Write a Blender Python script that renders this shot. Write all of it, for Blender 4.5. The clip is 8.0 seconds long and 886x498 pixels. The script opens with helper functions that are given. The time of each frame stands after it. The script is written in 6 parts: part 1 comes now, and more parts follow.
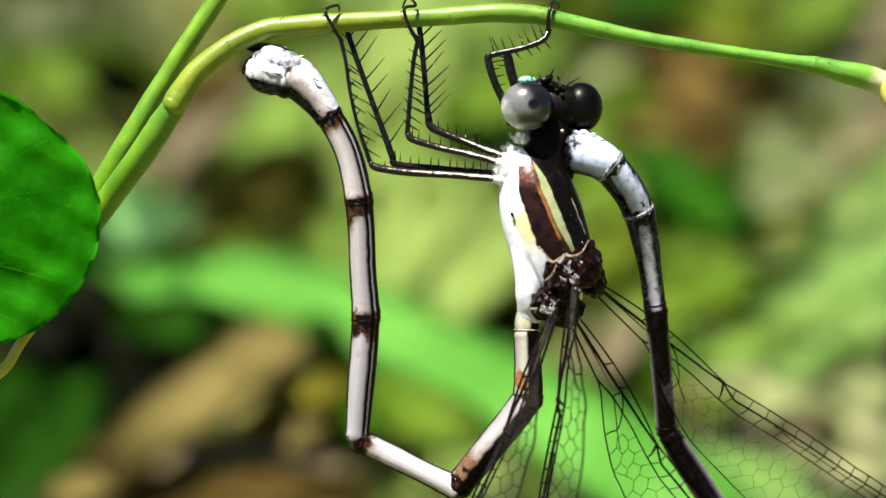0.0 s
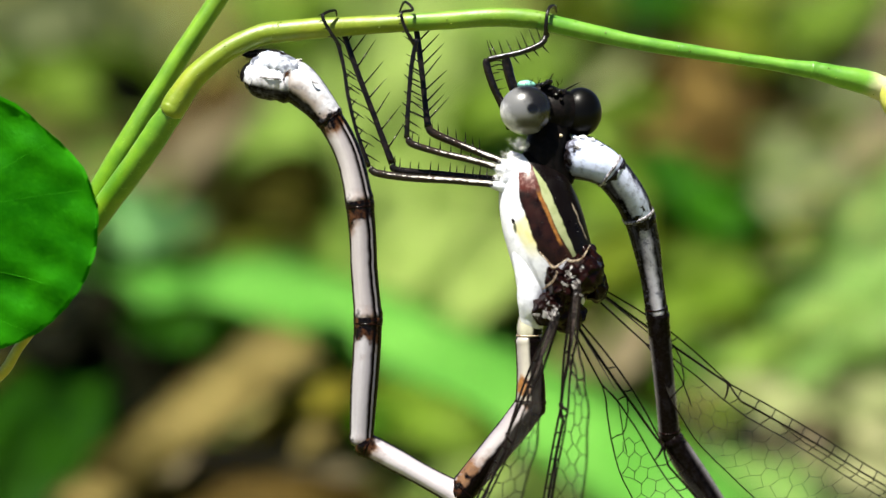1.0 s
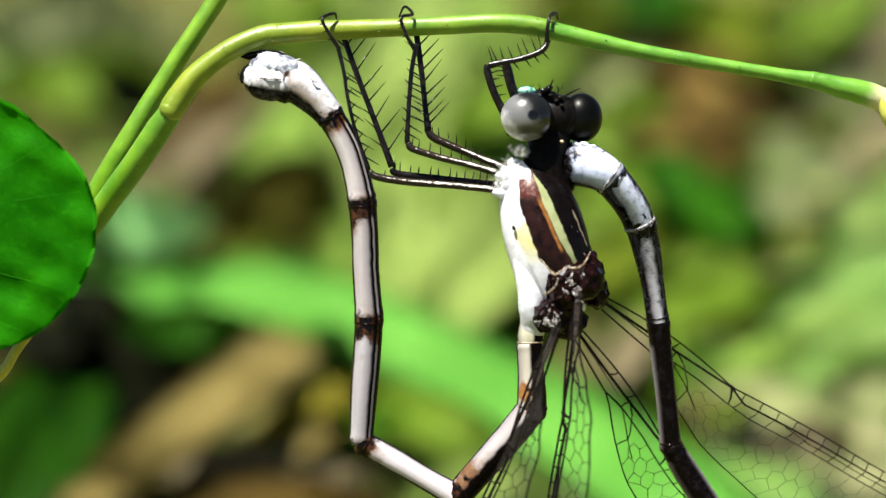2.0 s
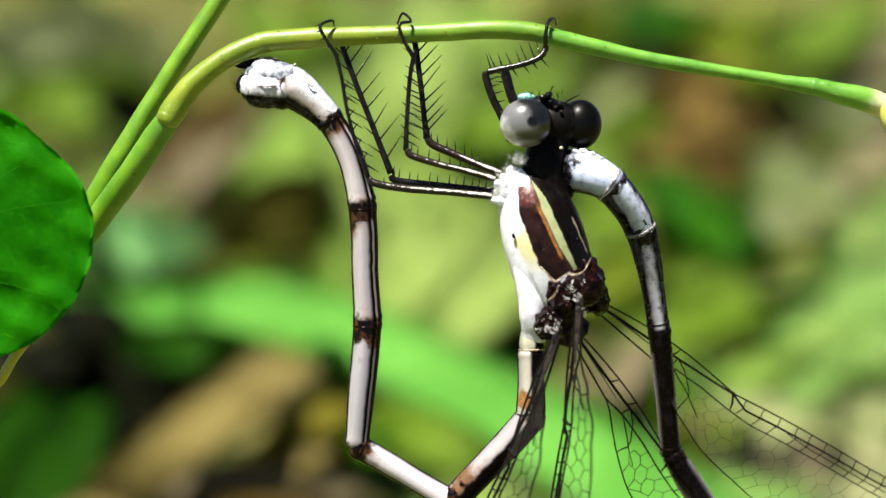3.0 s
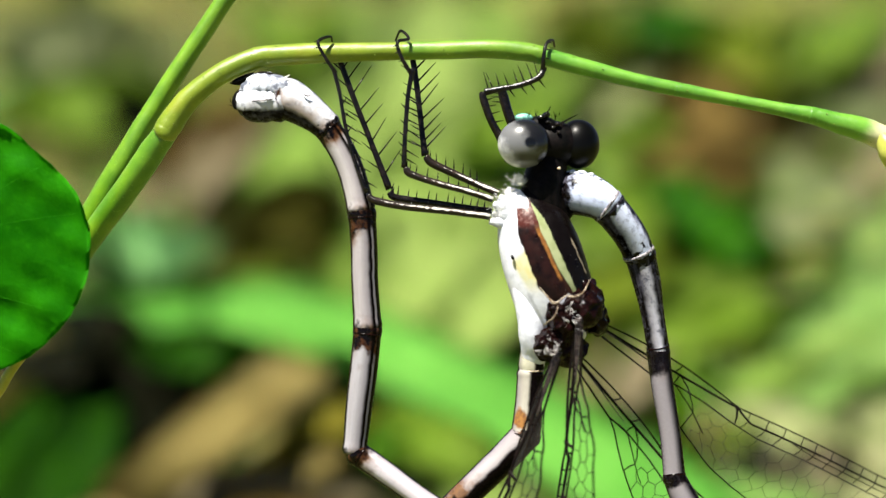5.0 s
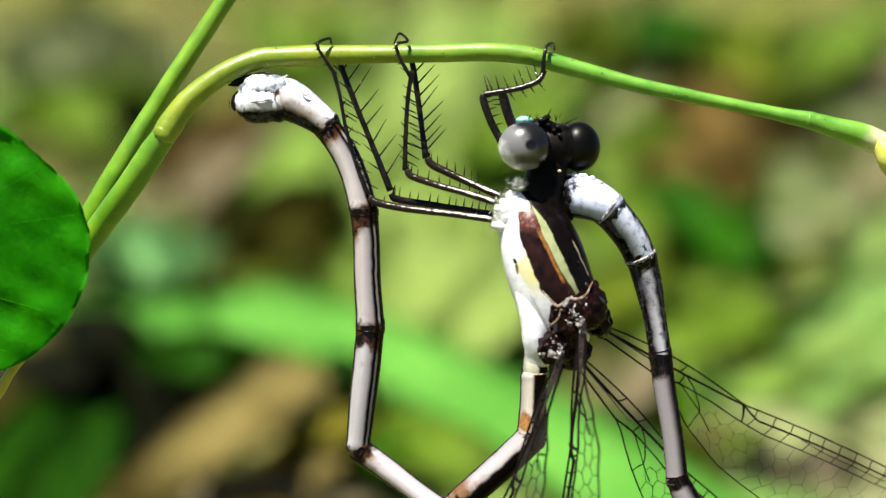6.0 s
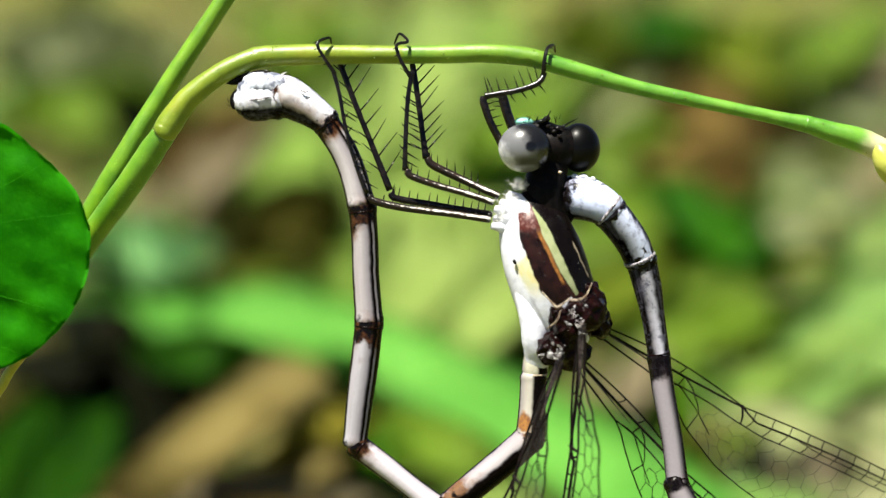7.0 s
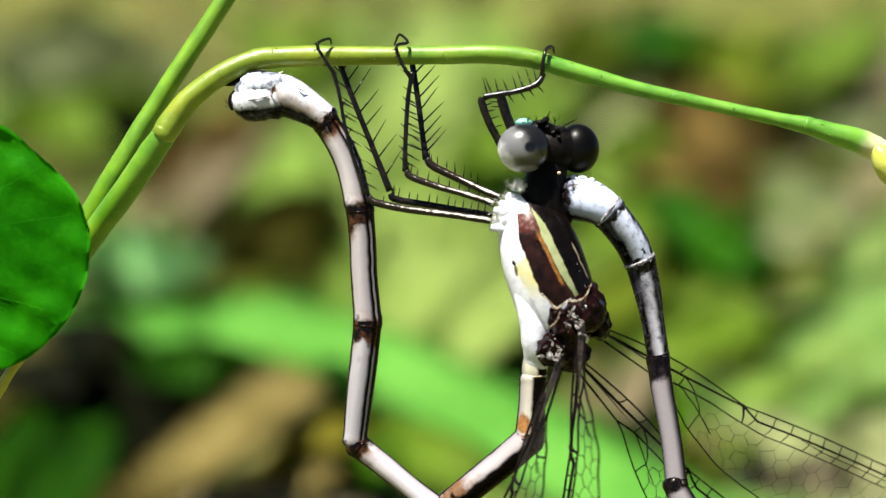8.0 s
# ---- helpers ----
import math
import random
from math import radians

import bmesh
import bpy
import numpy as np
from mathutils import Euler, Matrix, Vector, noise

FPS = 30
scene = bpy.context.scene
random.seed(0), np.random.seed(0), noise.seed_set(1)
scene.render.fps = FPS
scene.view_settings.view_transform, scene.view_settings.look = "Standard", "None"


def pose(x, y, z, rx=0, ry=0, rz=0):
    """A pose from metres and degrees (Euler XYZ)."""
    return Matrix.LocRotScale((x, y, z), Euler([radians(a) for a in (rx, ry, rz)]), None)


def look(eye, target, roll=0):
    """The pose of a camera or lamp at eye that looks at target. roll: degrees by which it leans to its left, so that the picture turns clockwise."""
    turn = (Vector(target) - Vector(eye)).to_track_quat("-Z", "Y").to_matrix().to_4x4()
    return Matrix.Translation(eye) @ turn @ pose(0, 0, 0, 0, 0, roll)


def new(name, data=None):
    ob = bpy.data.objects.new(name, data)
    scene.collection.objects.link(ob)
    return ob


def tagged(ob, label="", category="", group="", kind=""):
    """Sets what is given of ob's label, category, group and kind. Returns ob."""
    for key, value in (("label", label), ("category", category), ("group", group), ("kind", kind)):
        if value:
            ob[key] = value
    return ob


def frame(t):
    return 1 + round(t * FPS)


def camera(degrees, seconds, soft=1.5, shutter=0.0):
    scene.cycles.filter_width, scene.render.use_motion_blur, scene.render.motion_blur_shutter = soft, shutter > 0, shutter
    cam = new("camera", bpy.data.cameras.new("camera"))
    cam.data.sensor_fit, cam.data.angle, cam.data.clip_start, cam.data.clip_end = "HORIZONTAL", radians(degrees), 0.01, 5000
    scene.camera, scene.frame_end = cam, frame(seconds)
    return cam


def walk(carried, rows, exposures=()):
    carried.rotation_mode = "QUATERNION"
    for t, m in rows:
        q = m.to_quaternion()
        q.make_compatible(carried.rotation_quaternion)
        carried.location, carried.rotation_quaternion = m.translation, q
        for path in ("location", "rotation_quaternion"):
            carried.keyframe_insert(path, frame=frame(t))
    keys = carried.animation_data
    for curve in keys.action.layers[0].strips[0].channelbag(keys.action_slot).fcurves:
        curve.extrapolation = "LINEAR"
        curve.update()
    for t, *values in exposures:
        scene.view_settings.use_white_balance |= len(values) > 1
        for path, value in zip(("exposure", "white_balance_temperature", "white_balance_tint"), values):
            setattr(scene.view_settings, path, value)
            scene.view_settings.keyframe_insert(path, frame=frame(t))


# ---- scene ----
# A pair of damselflies in tandem on a green vine over sunlit ground litter.
# View units: u to the right, v down, 1 unit is 0.0293 mm at the distance of the vine.
FOV, NEAR, TILT = 28.0, 0.092, 14.0
UNIT = math.tan(radians(FOV / 2)) / 784
HEIGHT = 0.079
EYE = pose(0, 0, HEIGHT, 90 - TILT, 0, 0)


def camera_turns():
    """Seconds, degrees to the left, degrees upward: the sway of the eye."""
    turn = [
        (0, 0.000, 0.000),
        (0.5, 0.000, 0.055),
        (1, 0.306, 0.195),
        (1.5, 0.363, 0.000),
        (2, 0.344, 0.279),
        (2.5, 0.325, 0.558),
        (3, 0.306, 0.836),
        (3.5, 0.306, 0.782),
        (4, 0.474, 0.977),
        (4.5, 0.612, 0.920),
        (5, 0.641, 0.995),
        (5.5, 0.669, 1.069),
        (6, 0.698, 1.144),
        (6.5, 0.585, 1.283),
        (7, 0.641, 1.088),
        (7.5, 0.279, 1.507),
        (8, 0.501, 1.423),
    ]
    return turn


TURNS = {t: EYE @ pose(0, 0, 0, b, a, 0) for t, a, b in camera_turns()}
cam = camera(FOV, 8.0, soft=1.3)
cam.data.dof.use_dof = True
cam.data.dof.focus_distance = NEAR + 0.0008
cam.data.dof.aperture_fstop = 22.0
walk(cam, list(TURNS.items()))

# ---------------------------------------------------------------- light
SUN_FROM = Vector((-0.26, -0.19, 0.947)).normalized()
world = bpy.data.worlds.new("sky")
scene.world = world
world.use_nodes = True
sky = world.node_tree.nodes.new("ShaderNodeTexSky")
sky.sky_type, sky.sun_disc = "NISHITA", False
sky.air_density, sky.dust_density = 0.35, 0.2
sky.sun_elevation = math.asin(SUN_FROM.z)
sky.sun_rotation = math.atan2(SUN_FROM.x, SUN_FROM.y)
world.node_tree.nodes["Background"].inputs[1].default_value = 0.05
world.node_tree.links.new(sky.outputs[0], world.node_tree.nodes["Background"].inputs[0])
sun = new("sun", bpy.data.lights.new("sun", "SUN"))
sun.data.energy, sun.data.angle, sun.data.color = 5.0, radians(0.53), (1.0, 0.95, 0.84)
sun.matrix_world = look(SUN_FROM, (0, 0, 0))
scene.view_settings.exposure = 1.35


# ---------------------------------------------------------------- materials
class Nodes:
    """A small writer of node materials."""

    def __init__(self, name, rough=0.5, spec=0.5):
        self.m = bpy.data.materials.new(name)
        self.m.use_nodes = True
        self.t = self.m.node_tree
        self.bsdf = self.t.nodes["Principled BSDF"]
        self.bsdf.inputs["Roughness"].default_value = rough
        self.bsdf.inputs["Specular IOR Level"].default_value = spec

    def node(self, kind, **values):
        n = self.t.nodes.new(kind)
        for k, v in values.items():
            setattr(n, k, v)
        return n

    def put(self, socket, value):
        if isinstance(value, bpy.types.NodeSocket):
            self.t.links.new(value, socket)
        else:
            socket.default_value = value

    def coord(self, what="Object"):
        return self.node("ShaderNodeTexCoord").outputs[what]

    def noise(self, scale, detail=4.0, rough=0.55, vector=None, stretch=None):
        n = self.node("ShaderNodeTexNoise")
        n.inputs["Scale"].default_value, n.inputs["Detail"].default_value, n.inputs["Roughness"].default_value = scale, detail, rough
        v = vector or self.coord()
        if stretch:
            m = self.node("ShaderNodeMapping")
            m.inputs["Scale"].default_value = stretch
            self.put(m.inputs[0], v)
            v = m.outputs[0]
        self.put(n.inputs["Vector"], v)
        return n.outputs["Fac"]

    def math(self, op, a, b=0.0, c=0.0):
        n = self.node("ShaderNodeMath", operation=op)
        for i, v in enumerate((a, b, c)):
            self.put(n.inputs[i], v)
        return n.outputs[0]

    def step(self, value, lo, hi, out0=0.0, out1=1.0):
        n = self.node("ShaderNodeMapRange", interpolation_type="SMOOTHSTEP")
        for i, v in enumerate((value, lo, hi, out0, out1)):
            self.put(n.inputs[i], v)
        return n.outputs[0]

    def mix(self, f, a, b):
        n = self.node("ShaderNodeMix", data_type="RGBA")
        self.put(n.inputs[0], f)
        self.put(n.inputs[6], (*a, 1) if isinstance(a, tuple) else a)
        self.put(n.inputs[7], (*b, 1) if isinstance(b, tuple) else b)
        return n.outputs[2]

    def colour(self, value):
        self.put(self.bsdf.inputs["Base Color"], (*value, 1) if isinstance(value, tuple) else value)

    def rough(self, value):
        self.put(self.bsdf.inputs["Roughness"], value)

    def bump(self, height, distance, strength=0.5):
        n = self.node("ShaderNodeBump")
        n.inputs["Strength"].default_value, n.inputs["Distance"].default_value = strength, distance
        self.put(n.inputs["Height"], height)
        self.put(self.bsdf.inputs["Normal"], n.outputs[0])

    def bent(self, x, x0, y0, slope, *bends):
        """A line through (x0, y0) whose slope changes by k at each (x, k)."""
        y = self.math("MULTIPLY_ADD", self.math("SUBTRACT", x, x0), slope, y0)
        for at, k in bends:
            y = self.math("MULTIPLY_ADD", self.math("MAXIMUM", self.math("SUBTRACT", x, at), 0.0), k, y)
        return y

    def view(self, u0, v0, near=1.0):
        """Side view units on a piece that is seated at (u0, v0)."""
        s = self.node("ShaderNodeSeparateXYZ")
        self.put(s.inputs[0], self.coord())
        k = 1 / (UNIT * NEAR * near)
        return (self.math("MULTIPLY_ADD", s.outputs[0], k, 784 + (u0 - 784) / near),
                self.math("MULTIPLY_ADD", s.outputs[1], -k, 441 + (v0 - 441) / near))

    def uv(self):
        s = self.node("ShaderNodeSeparateXYZ")
        self.put(s.inputs[0], self.node("ShaderNodeUVMap").outputs[0])
        return s.outputs[0], s.outputs[1]


BROWN_BLACK = (0.0030, 0.0018, 0.0016)
RUST = (0.15, 0.070, 0.022)


def skin_stem(name, dark, light, warm, tip=None):
    w = Nodes(name, 0.42, 0.65)
    u, v = w.uv()
    streak = w.noise(1, 4, 0.65, w.node("ShaderNodeUVMap").outputs[0], (7, 26, 1))
    speck = w.noise(5200, 3)
    base = w.mix(w.step(w.noise(700, 4), 0.25, 0.75), dark, light)
    base = w.mix(w.math("MULTIPLY", w.step(w.noise(900, 4), 0.5, 0.75), 0.35), base, warm)
    base = w.mix(w.math("MULTIPLY", w.step(streak, 0.55, 0.75), 0.3), base, light)
    base = w.mix(w.math("MULTIPLY", w.step(streak, 0.25, 0.42, 1.0, 0.0), 0.35), base, dark)
    base = w.mix(w.math("MULTIPLY", w.step(speck, 0.62, 0.72), 0.3), base, tuple(min(0.7, c * 1.5 + 0.05) for c in light))
    if tip:
        base = w.mix(w.step(w.math("ADD", u, w.math("MULTIPLY", w.noise(1500, 3), 0.1)), 0.52, 0.70), base, tip)
    w.colour(base)
    w.bump(w.noise(4200, 5, 0.7), 0.00005, 0.35)
    w.bsdf.inputs["Sheen Weight"].default_value = 0.25
    w.bsdf.inputs["Sheen Roughness"].default_value = 0.3
    w.bsdf.inputs["Sheen Tint"].default_value = (0.85, 1.0, 0.55, 1)
    return w.m


def skin_leaf(name, dark, light, scale=180.0, gloss=0.4, translucent=0.25, spec=0.08, blotch=0.0, lean=0.8):
    w = Nodes(name, gloss, spec)
    tone = w.mix(w.step(w.noise(scale, 3), 0.3, 0.7), dark, light)
    tone = w.mix(w.math("MULTIPLY", w.step(w.noise(scale * 9, 4), 0.5, 0.72), 0.3), tone, light)
    if blotch:
        # long stains that follow the lie of the grass
        m = w.node("ShaderNodeMapping", vector_type="TEXTURE")
        m.inputs["Rotation"].default_value, m.inputs["Scale"].default_value = (0, -lean, 0), (4.5, 3.0, 0.8)
        w.put(m.inputs[0], w.coord())
        grain = m.outputs[0]
        tone = w.mix(w.math("MULTIPLY", w.step(w.noise(scale * 2.6, 5, 0.65, grain), 0.50, 0.62), blotch), tone, tuple(c * k for c, k in zip(dark, (0.42, 0.36, 0.3))))
        tone = w.mix(w.math("MULTIPLY", w.step(w.noise(scale * 5.5, 4, 0.6, grain), 0.54, 0.66), blotch * 0.7), tone, tuple(min(0.8, c * 1.35 + 0.02) for c in light))
    w.colour(tone)
    w.bump(w.noise(scale * 14, 4), 0.0002, 0.25)
    if translucent:
        t = w.node("ShaderNodeBsdfTranslucent")
        w.put(t.inputs[0], tone)
        m = w.node("ShaderNodeMixShader")
        m.inputs[0].default_value = translucent
        w.put(m.inputs[1], w.bsdf.outputs[0])
        w.put(m.inputs[2], t.outputs[0])
        w.put(w.t.nodes["Material Output"].inputs[0], m.outputs[0])
    return w.m


def skin_segment(name, pale, dorsal, ventral, first, last, bloom=0.0, rust=1.0, ragged=0.16, line=0.0, reach=0.17, tan=0.0, soft=0.03, blot=None):
    """Abdomen skin. Degrees round from the dark back (0) and belly (180); shares of the length that are dark at both ends."""
    w = Nodes(name, 0.3, 0.16)
    u, v = w.uv()
    n = w.noise(1500, 4)
    n2 = w.noise(5200, 3)
    long = w.noise(1, 4, 0.6, w.node("ShaderNodeUVMap").outputs[0], (1.6, 9, 1))
    wob = w.math("MULTIPLY", w.math("SUBTRACT", n, 0.5), ragged)
    uu = w.math("ADD", u, w.math("ADD", wob, w.math("MULTIPLY", w.math("SUBTRACT", long, 0.5), 0.08)))
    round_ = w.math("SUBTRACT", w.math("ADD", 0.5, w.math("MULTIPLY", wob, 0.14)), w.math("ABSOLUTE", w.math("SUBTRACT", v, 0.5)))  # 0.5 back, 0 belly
    back = w.step(round_, 0.5 - dorsal / 360 - soft / 2, 0.5 - dorsal / 360 + soft)
    belly = w.step(round_, ventral / 360 - soft, ventral / 360 + soft / 2, 1.0, 0.0)
    # a pale line in the dark band paints a glossy edge highlight
    if line:
        off = w.math("ABSOLUTE", w.math("SUBTRACT", round_, line / 360))
        belly = w.math("MULTIPLY", belly, w.step(off, 0.012, 0.020, 0.05, 1.0))
    head = w.step(uu, first, first + 0.06, 1.0, 0.0)
    tail = w.step(uu, 1 - last - 0.06, 1 - last)
    ends = w.math("MAXIMUM", head, tail)
    sides = w.math("MAXIMUM", back, belly)
    warm_t = w.step(uu, 1 - last - reach, 1 - last)
    warm_h = w.step(uu, first, first + min(reach, 0.17) * 0.8, 1.0, 0.0)
    warm = w.math("MULTIPLY", w.math("MULTIPLY", w.math("MAXIMUM", warm_t, warm_h), w.step(w.noise(800, 2), 0.40 if rust < 1.5 else 0.30, 0.60)), rust)
    base = w.mix(w.math("MULTIPLY", w.step(long, 0.3, 0.7), 0.15 if bloom else 0.45), pale, tuple(c * k for c, k in zip(pale, (0.62, 0.58, 0.60))))
    base = w.mix(w.math("MULTIPLY", w.step(n2, 0.45, 0.7), 0.10 if bloom else 0.25), base, tuple(c * 0.6 for c in pale))
    # grey-violet shade painted in beside the dark belly band
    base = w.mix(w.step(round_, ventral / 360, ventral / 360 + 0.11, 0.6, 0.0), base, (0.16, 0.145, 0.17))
    if tan:
        near = w.step(w.math("ADD", round_, w.math("MULTIPLY", w.math("SUBTRACT", n, 0.5), 0.2)), 0.5 - dorsal / 360 - 0.20, 0.5 - dorsal / 360, 0.0, tan)
        base = w.mix(near, base, (0.24, 0.14, 0.075))
    base = w.mix(w.math("MINIMUM", warm, 0.92), base, w.mix(w.step(n2, 0.30, 0.85), RUST, (0.07, 0.030, 0.013)))
    if blot:
        far = w.math("ADD", w.math("POWER", w.math("DIVIDE", w.math("SUBTRACT", uu, blot[0]), 0.17), 2.0), w.math("POWER", w.math("DIVIDE", w.math("SUBTRACT", round_, blot[1]), 0.10), 2.0))
        base = w.mix(w.step(far, 0.5, 1.3, 0.95, 0.0), base, w.mix(w.step(n2, 0.35, 0.7), (0.30, 0.135, 0.030), (0.15, 0.055, 0.015)))
    base = w.mix(ends, base, w.mix(w.step(w.noise(1600, 3), 0.46, 0.66), BROWN_BLACK, (0.060, 0.024, 0.010) if rust > 0.5 else (0.010, 0.007, 0.007)))
    base = w.mix(sides, base, BROWN_BLACK)
    if bloom:
        fleck = w.math("MULTIPLY", w.step(w.noise(2200, 6, 0.7), 0.48, 0.70), bloom)
        base = w.mix(fleck, base, (0.10, 0.10, 0.14))
        base = w.mix(w.math("MULTIPLY", w.step(long, 0.50, 0.72), bloom * 0.8), base, (0.09, 0.085, 0.115))
    w.colour(base)
    w.rough(w.step(n2, 0.3, 0.7, 0.16, 0.34))
    w.put(w.bsdf.inputs["Specular IOR Level"], w.step(sides, 0.2, 0.8, 0.16, 0.05))
    w.bump(w.noise(7000, 4), 0.00003, 0.3)
    return w.m


def skin_thorax():
    """Slanting stripes: white side, yellow patch, brown band, orange line, green stripe, black back."""
    w = Nodes("thorax_skin", 0.36, 0.14)
    x, y = w.view(925, 300, 0.981)
    n, fine = w.noise(1300, 4), w.noise(4200, 4)
    x = w.math("ADD", x, w.math("MULTIPLY", w.math("SUBTRACT", w.noise(2400, 3), 0.5), 6.0))
    white = w.mix(w.step(w.noise(2600, 4), 0.4, 0.7), (0.76, 0.78, 0.86), (0.60, 0.62, 0.69))
    crease = w.math("ABSOLUTE", w.math("SUBTRACT", x, w.bent(y, 400, 915, 0.42)))
    white = w.mix(w.math("MULTIPLY", w.step(crease, 1.0, 4.0, 0.5, 0.0), w.step(y, 430, 460)), white, (0.30, 0.31, 0.33))
    yellow = w.mix(w.step(n, 0.4, 0.6), (0.60, 0.54, 0.27), (0.56, 0.56, 0.36))
    green = w.mix(w.step(n, 0.4, 0.6), (0.24, 0.28, 0.13), (0.32, 0.35, 0.19))
    brown = w.mix(w.step(w.noise(1800, 4), 0.35, 0.65), (0.007, 0.003, 0.003), (0.020, 0.007, 0.006))
    red = w.mix(w.step(fine, 0.5, 0.7), (0.065, 0.016, 0.013), (0.20, 0.11, 0.10))
    brown = w.mix(w.step(w.math("ADD", y, w.math("MULTIPLY", w.math("SUBTRACT", n, 0.5), 40.0)), 318, 340, 1.0, 0.0), brown, red)
    first = w.bent(y, 310, 918, 0.0, (338, 0.33))
    second = w.bent(y, 310, 943, 0.30, (340, 0.125))
    third = w.bent(y, 310, 965, 0.40)
    gold = w.math("MULTIPLY", w.step(w.math("SUBTRACT", x, w.bent(y, 382, 895, 0.56)), 0, 12), w.math("MULTIPLY", w.step(w.math("SUBTRACT", y, w.bent(x, 907, 384, -0.9)), -6, 14), w.step(y, 415, 460, 1.0, 0.0)))
    tone = w.mix(gold, white, yellow)
    low = w.math("MINIMUM", w.bent(x, 950, 436, 1.1), w.bent(x, 976, 466, -0.65))
    band = w.math("MULTIPLY", w.step(w.math("SUBTRACT", x, first), -1.5, 1.5), w.step(w.math("SUBTRACT", y, low), -1.5, 1.5, 1.0, 0.0))
    tone = w.mix(band, tone, brown)
    rim = w.math("MULTIPLY", w.step(y, 318, 345), w.step(y, 418, 428, 1.0, 0.0))
    off = w.math("SUBTRACT", x, second)
    tone = w.mix(w.math("MULTIPLY", w.step(off, -0.5, 1.5), rim), tone, w.mix(w.step(fine, 0.4, 0.65), (0.30, 0.13, 0.03), (0.17, 0.07, 0.02)))
    tone = w.mix(w.math("MULTIPLY", w.step(off, 6.0, 7.0), w.step(y, 300, 425)), tone, (0.03, 0.012, 0.008))
    tone = w.mix(w.step(w.math("SUBTRACT", off, w.bent(y, 300, 8.0, 0.0, (405, 0.16))), 0.0, 1.6), tone, green)
    tone = w.mix(w.step(w.math("SUBTRACT", x, third), -1.0, 1.2), tone, BROWN_BLACK)
    cap = w.math("MULTIPLY", w.step(w.math("ADD", y, w.math("MULTIPLY", w.math("SUBTRACT", n, 0.5), 12.0)), 288, 294, 1.0, 0.0), w.step(x, 936, 942, 1.0, 0.0))
    tone = w.mix(cap, tone, white)
    tone = w.mix(w.math("MULTIPLY", w.step(w.math("SUBTRACT", x, w.bent(y, 267, 932, 0.72)), -1.0, 1.5), w.step(y, 310, 316, 1.0, 0.0)), tone, BROWN_BLACK)
    keel = w.math("ABSOLUTE", w.math("SUBTRACT", x, w.bent(y, 352, 1014, 0.39)))
    tone = w.mix(w.math("MULTIPLY", w.step(keel, 0.8, 1.8, 0.8, 0.0), w.math("MULTIPLY", w.step(y, 348, 354), w.step(y, 410, 418, 1.0, 0.0))), tone, (0.30, 0.25, 0.18))
    dust = w.math("MULTIPLY", w.step(w.noise(9000, 2), 0.74, 0.78), w.step(x, 925, 940))
    tone = w.mix(dust, tone, (0.35, 0.33, 0.32))
    w.colour(tone)
    w.rough(w.step(n, 0.3, 0.7, 0.25, 0.5))
    w.bump(w.noise(5000, 4), 0.00004, 0.35)
    return w.m


def skin_plain(name, a, b, scale, rough, bump=0.00003, spec=0.5):
    w = Nodes(name, rough, spec)
    w.colour(w.mix(w.step(w.noise(scale, 4), 0.35, 0.65), a, b))
    w.rough(w.step(w.noise(scale * 2.3, 3), 0.3, 0.7, rough * 0.8, min(1, rough * 1.25)))
    w.bump(w.noise(scale * 4, 4), bump, 0.35)
    return w.m


def skin_femur():
    """Black thighs with a pale streak that widens towards the body; its white also paints a highlight."""
    w = Nodes("femur_chitin", 0.3, 0.35)
    u, v = w.uv()
    n = w.noise(4200, 4)
    off = w.math("ABSOLUTE", w.math("SUBTRACT", v, 0.69))
    off = w.math("ADD", off, w.math("MULTIPLY", w.math("SUBTRACT", n, 0.5), 0.22))
    wide = w.step(u, 0.0, 1.0, -0.03, 0.05)
    streak = w.step(w.math("SUBTRACT", off, wide), -0.02, 0.02, 1.0, 0.0)
    w.colour(w.mix(streak, w.mix(w.step(n, 0.4, 0.7), (0.006, 0.005, 0.004), (0.03, 0.017, 0.012)), (0.76, 0.71, 0.66)))
    w.bump(w.noise(7000, 3), 0.00002, 0.3)
    return w.m


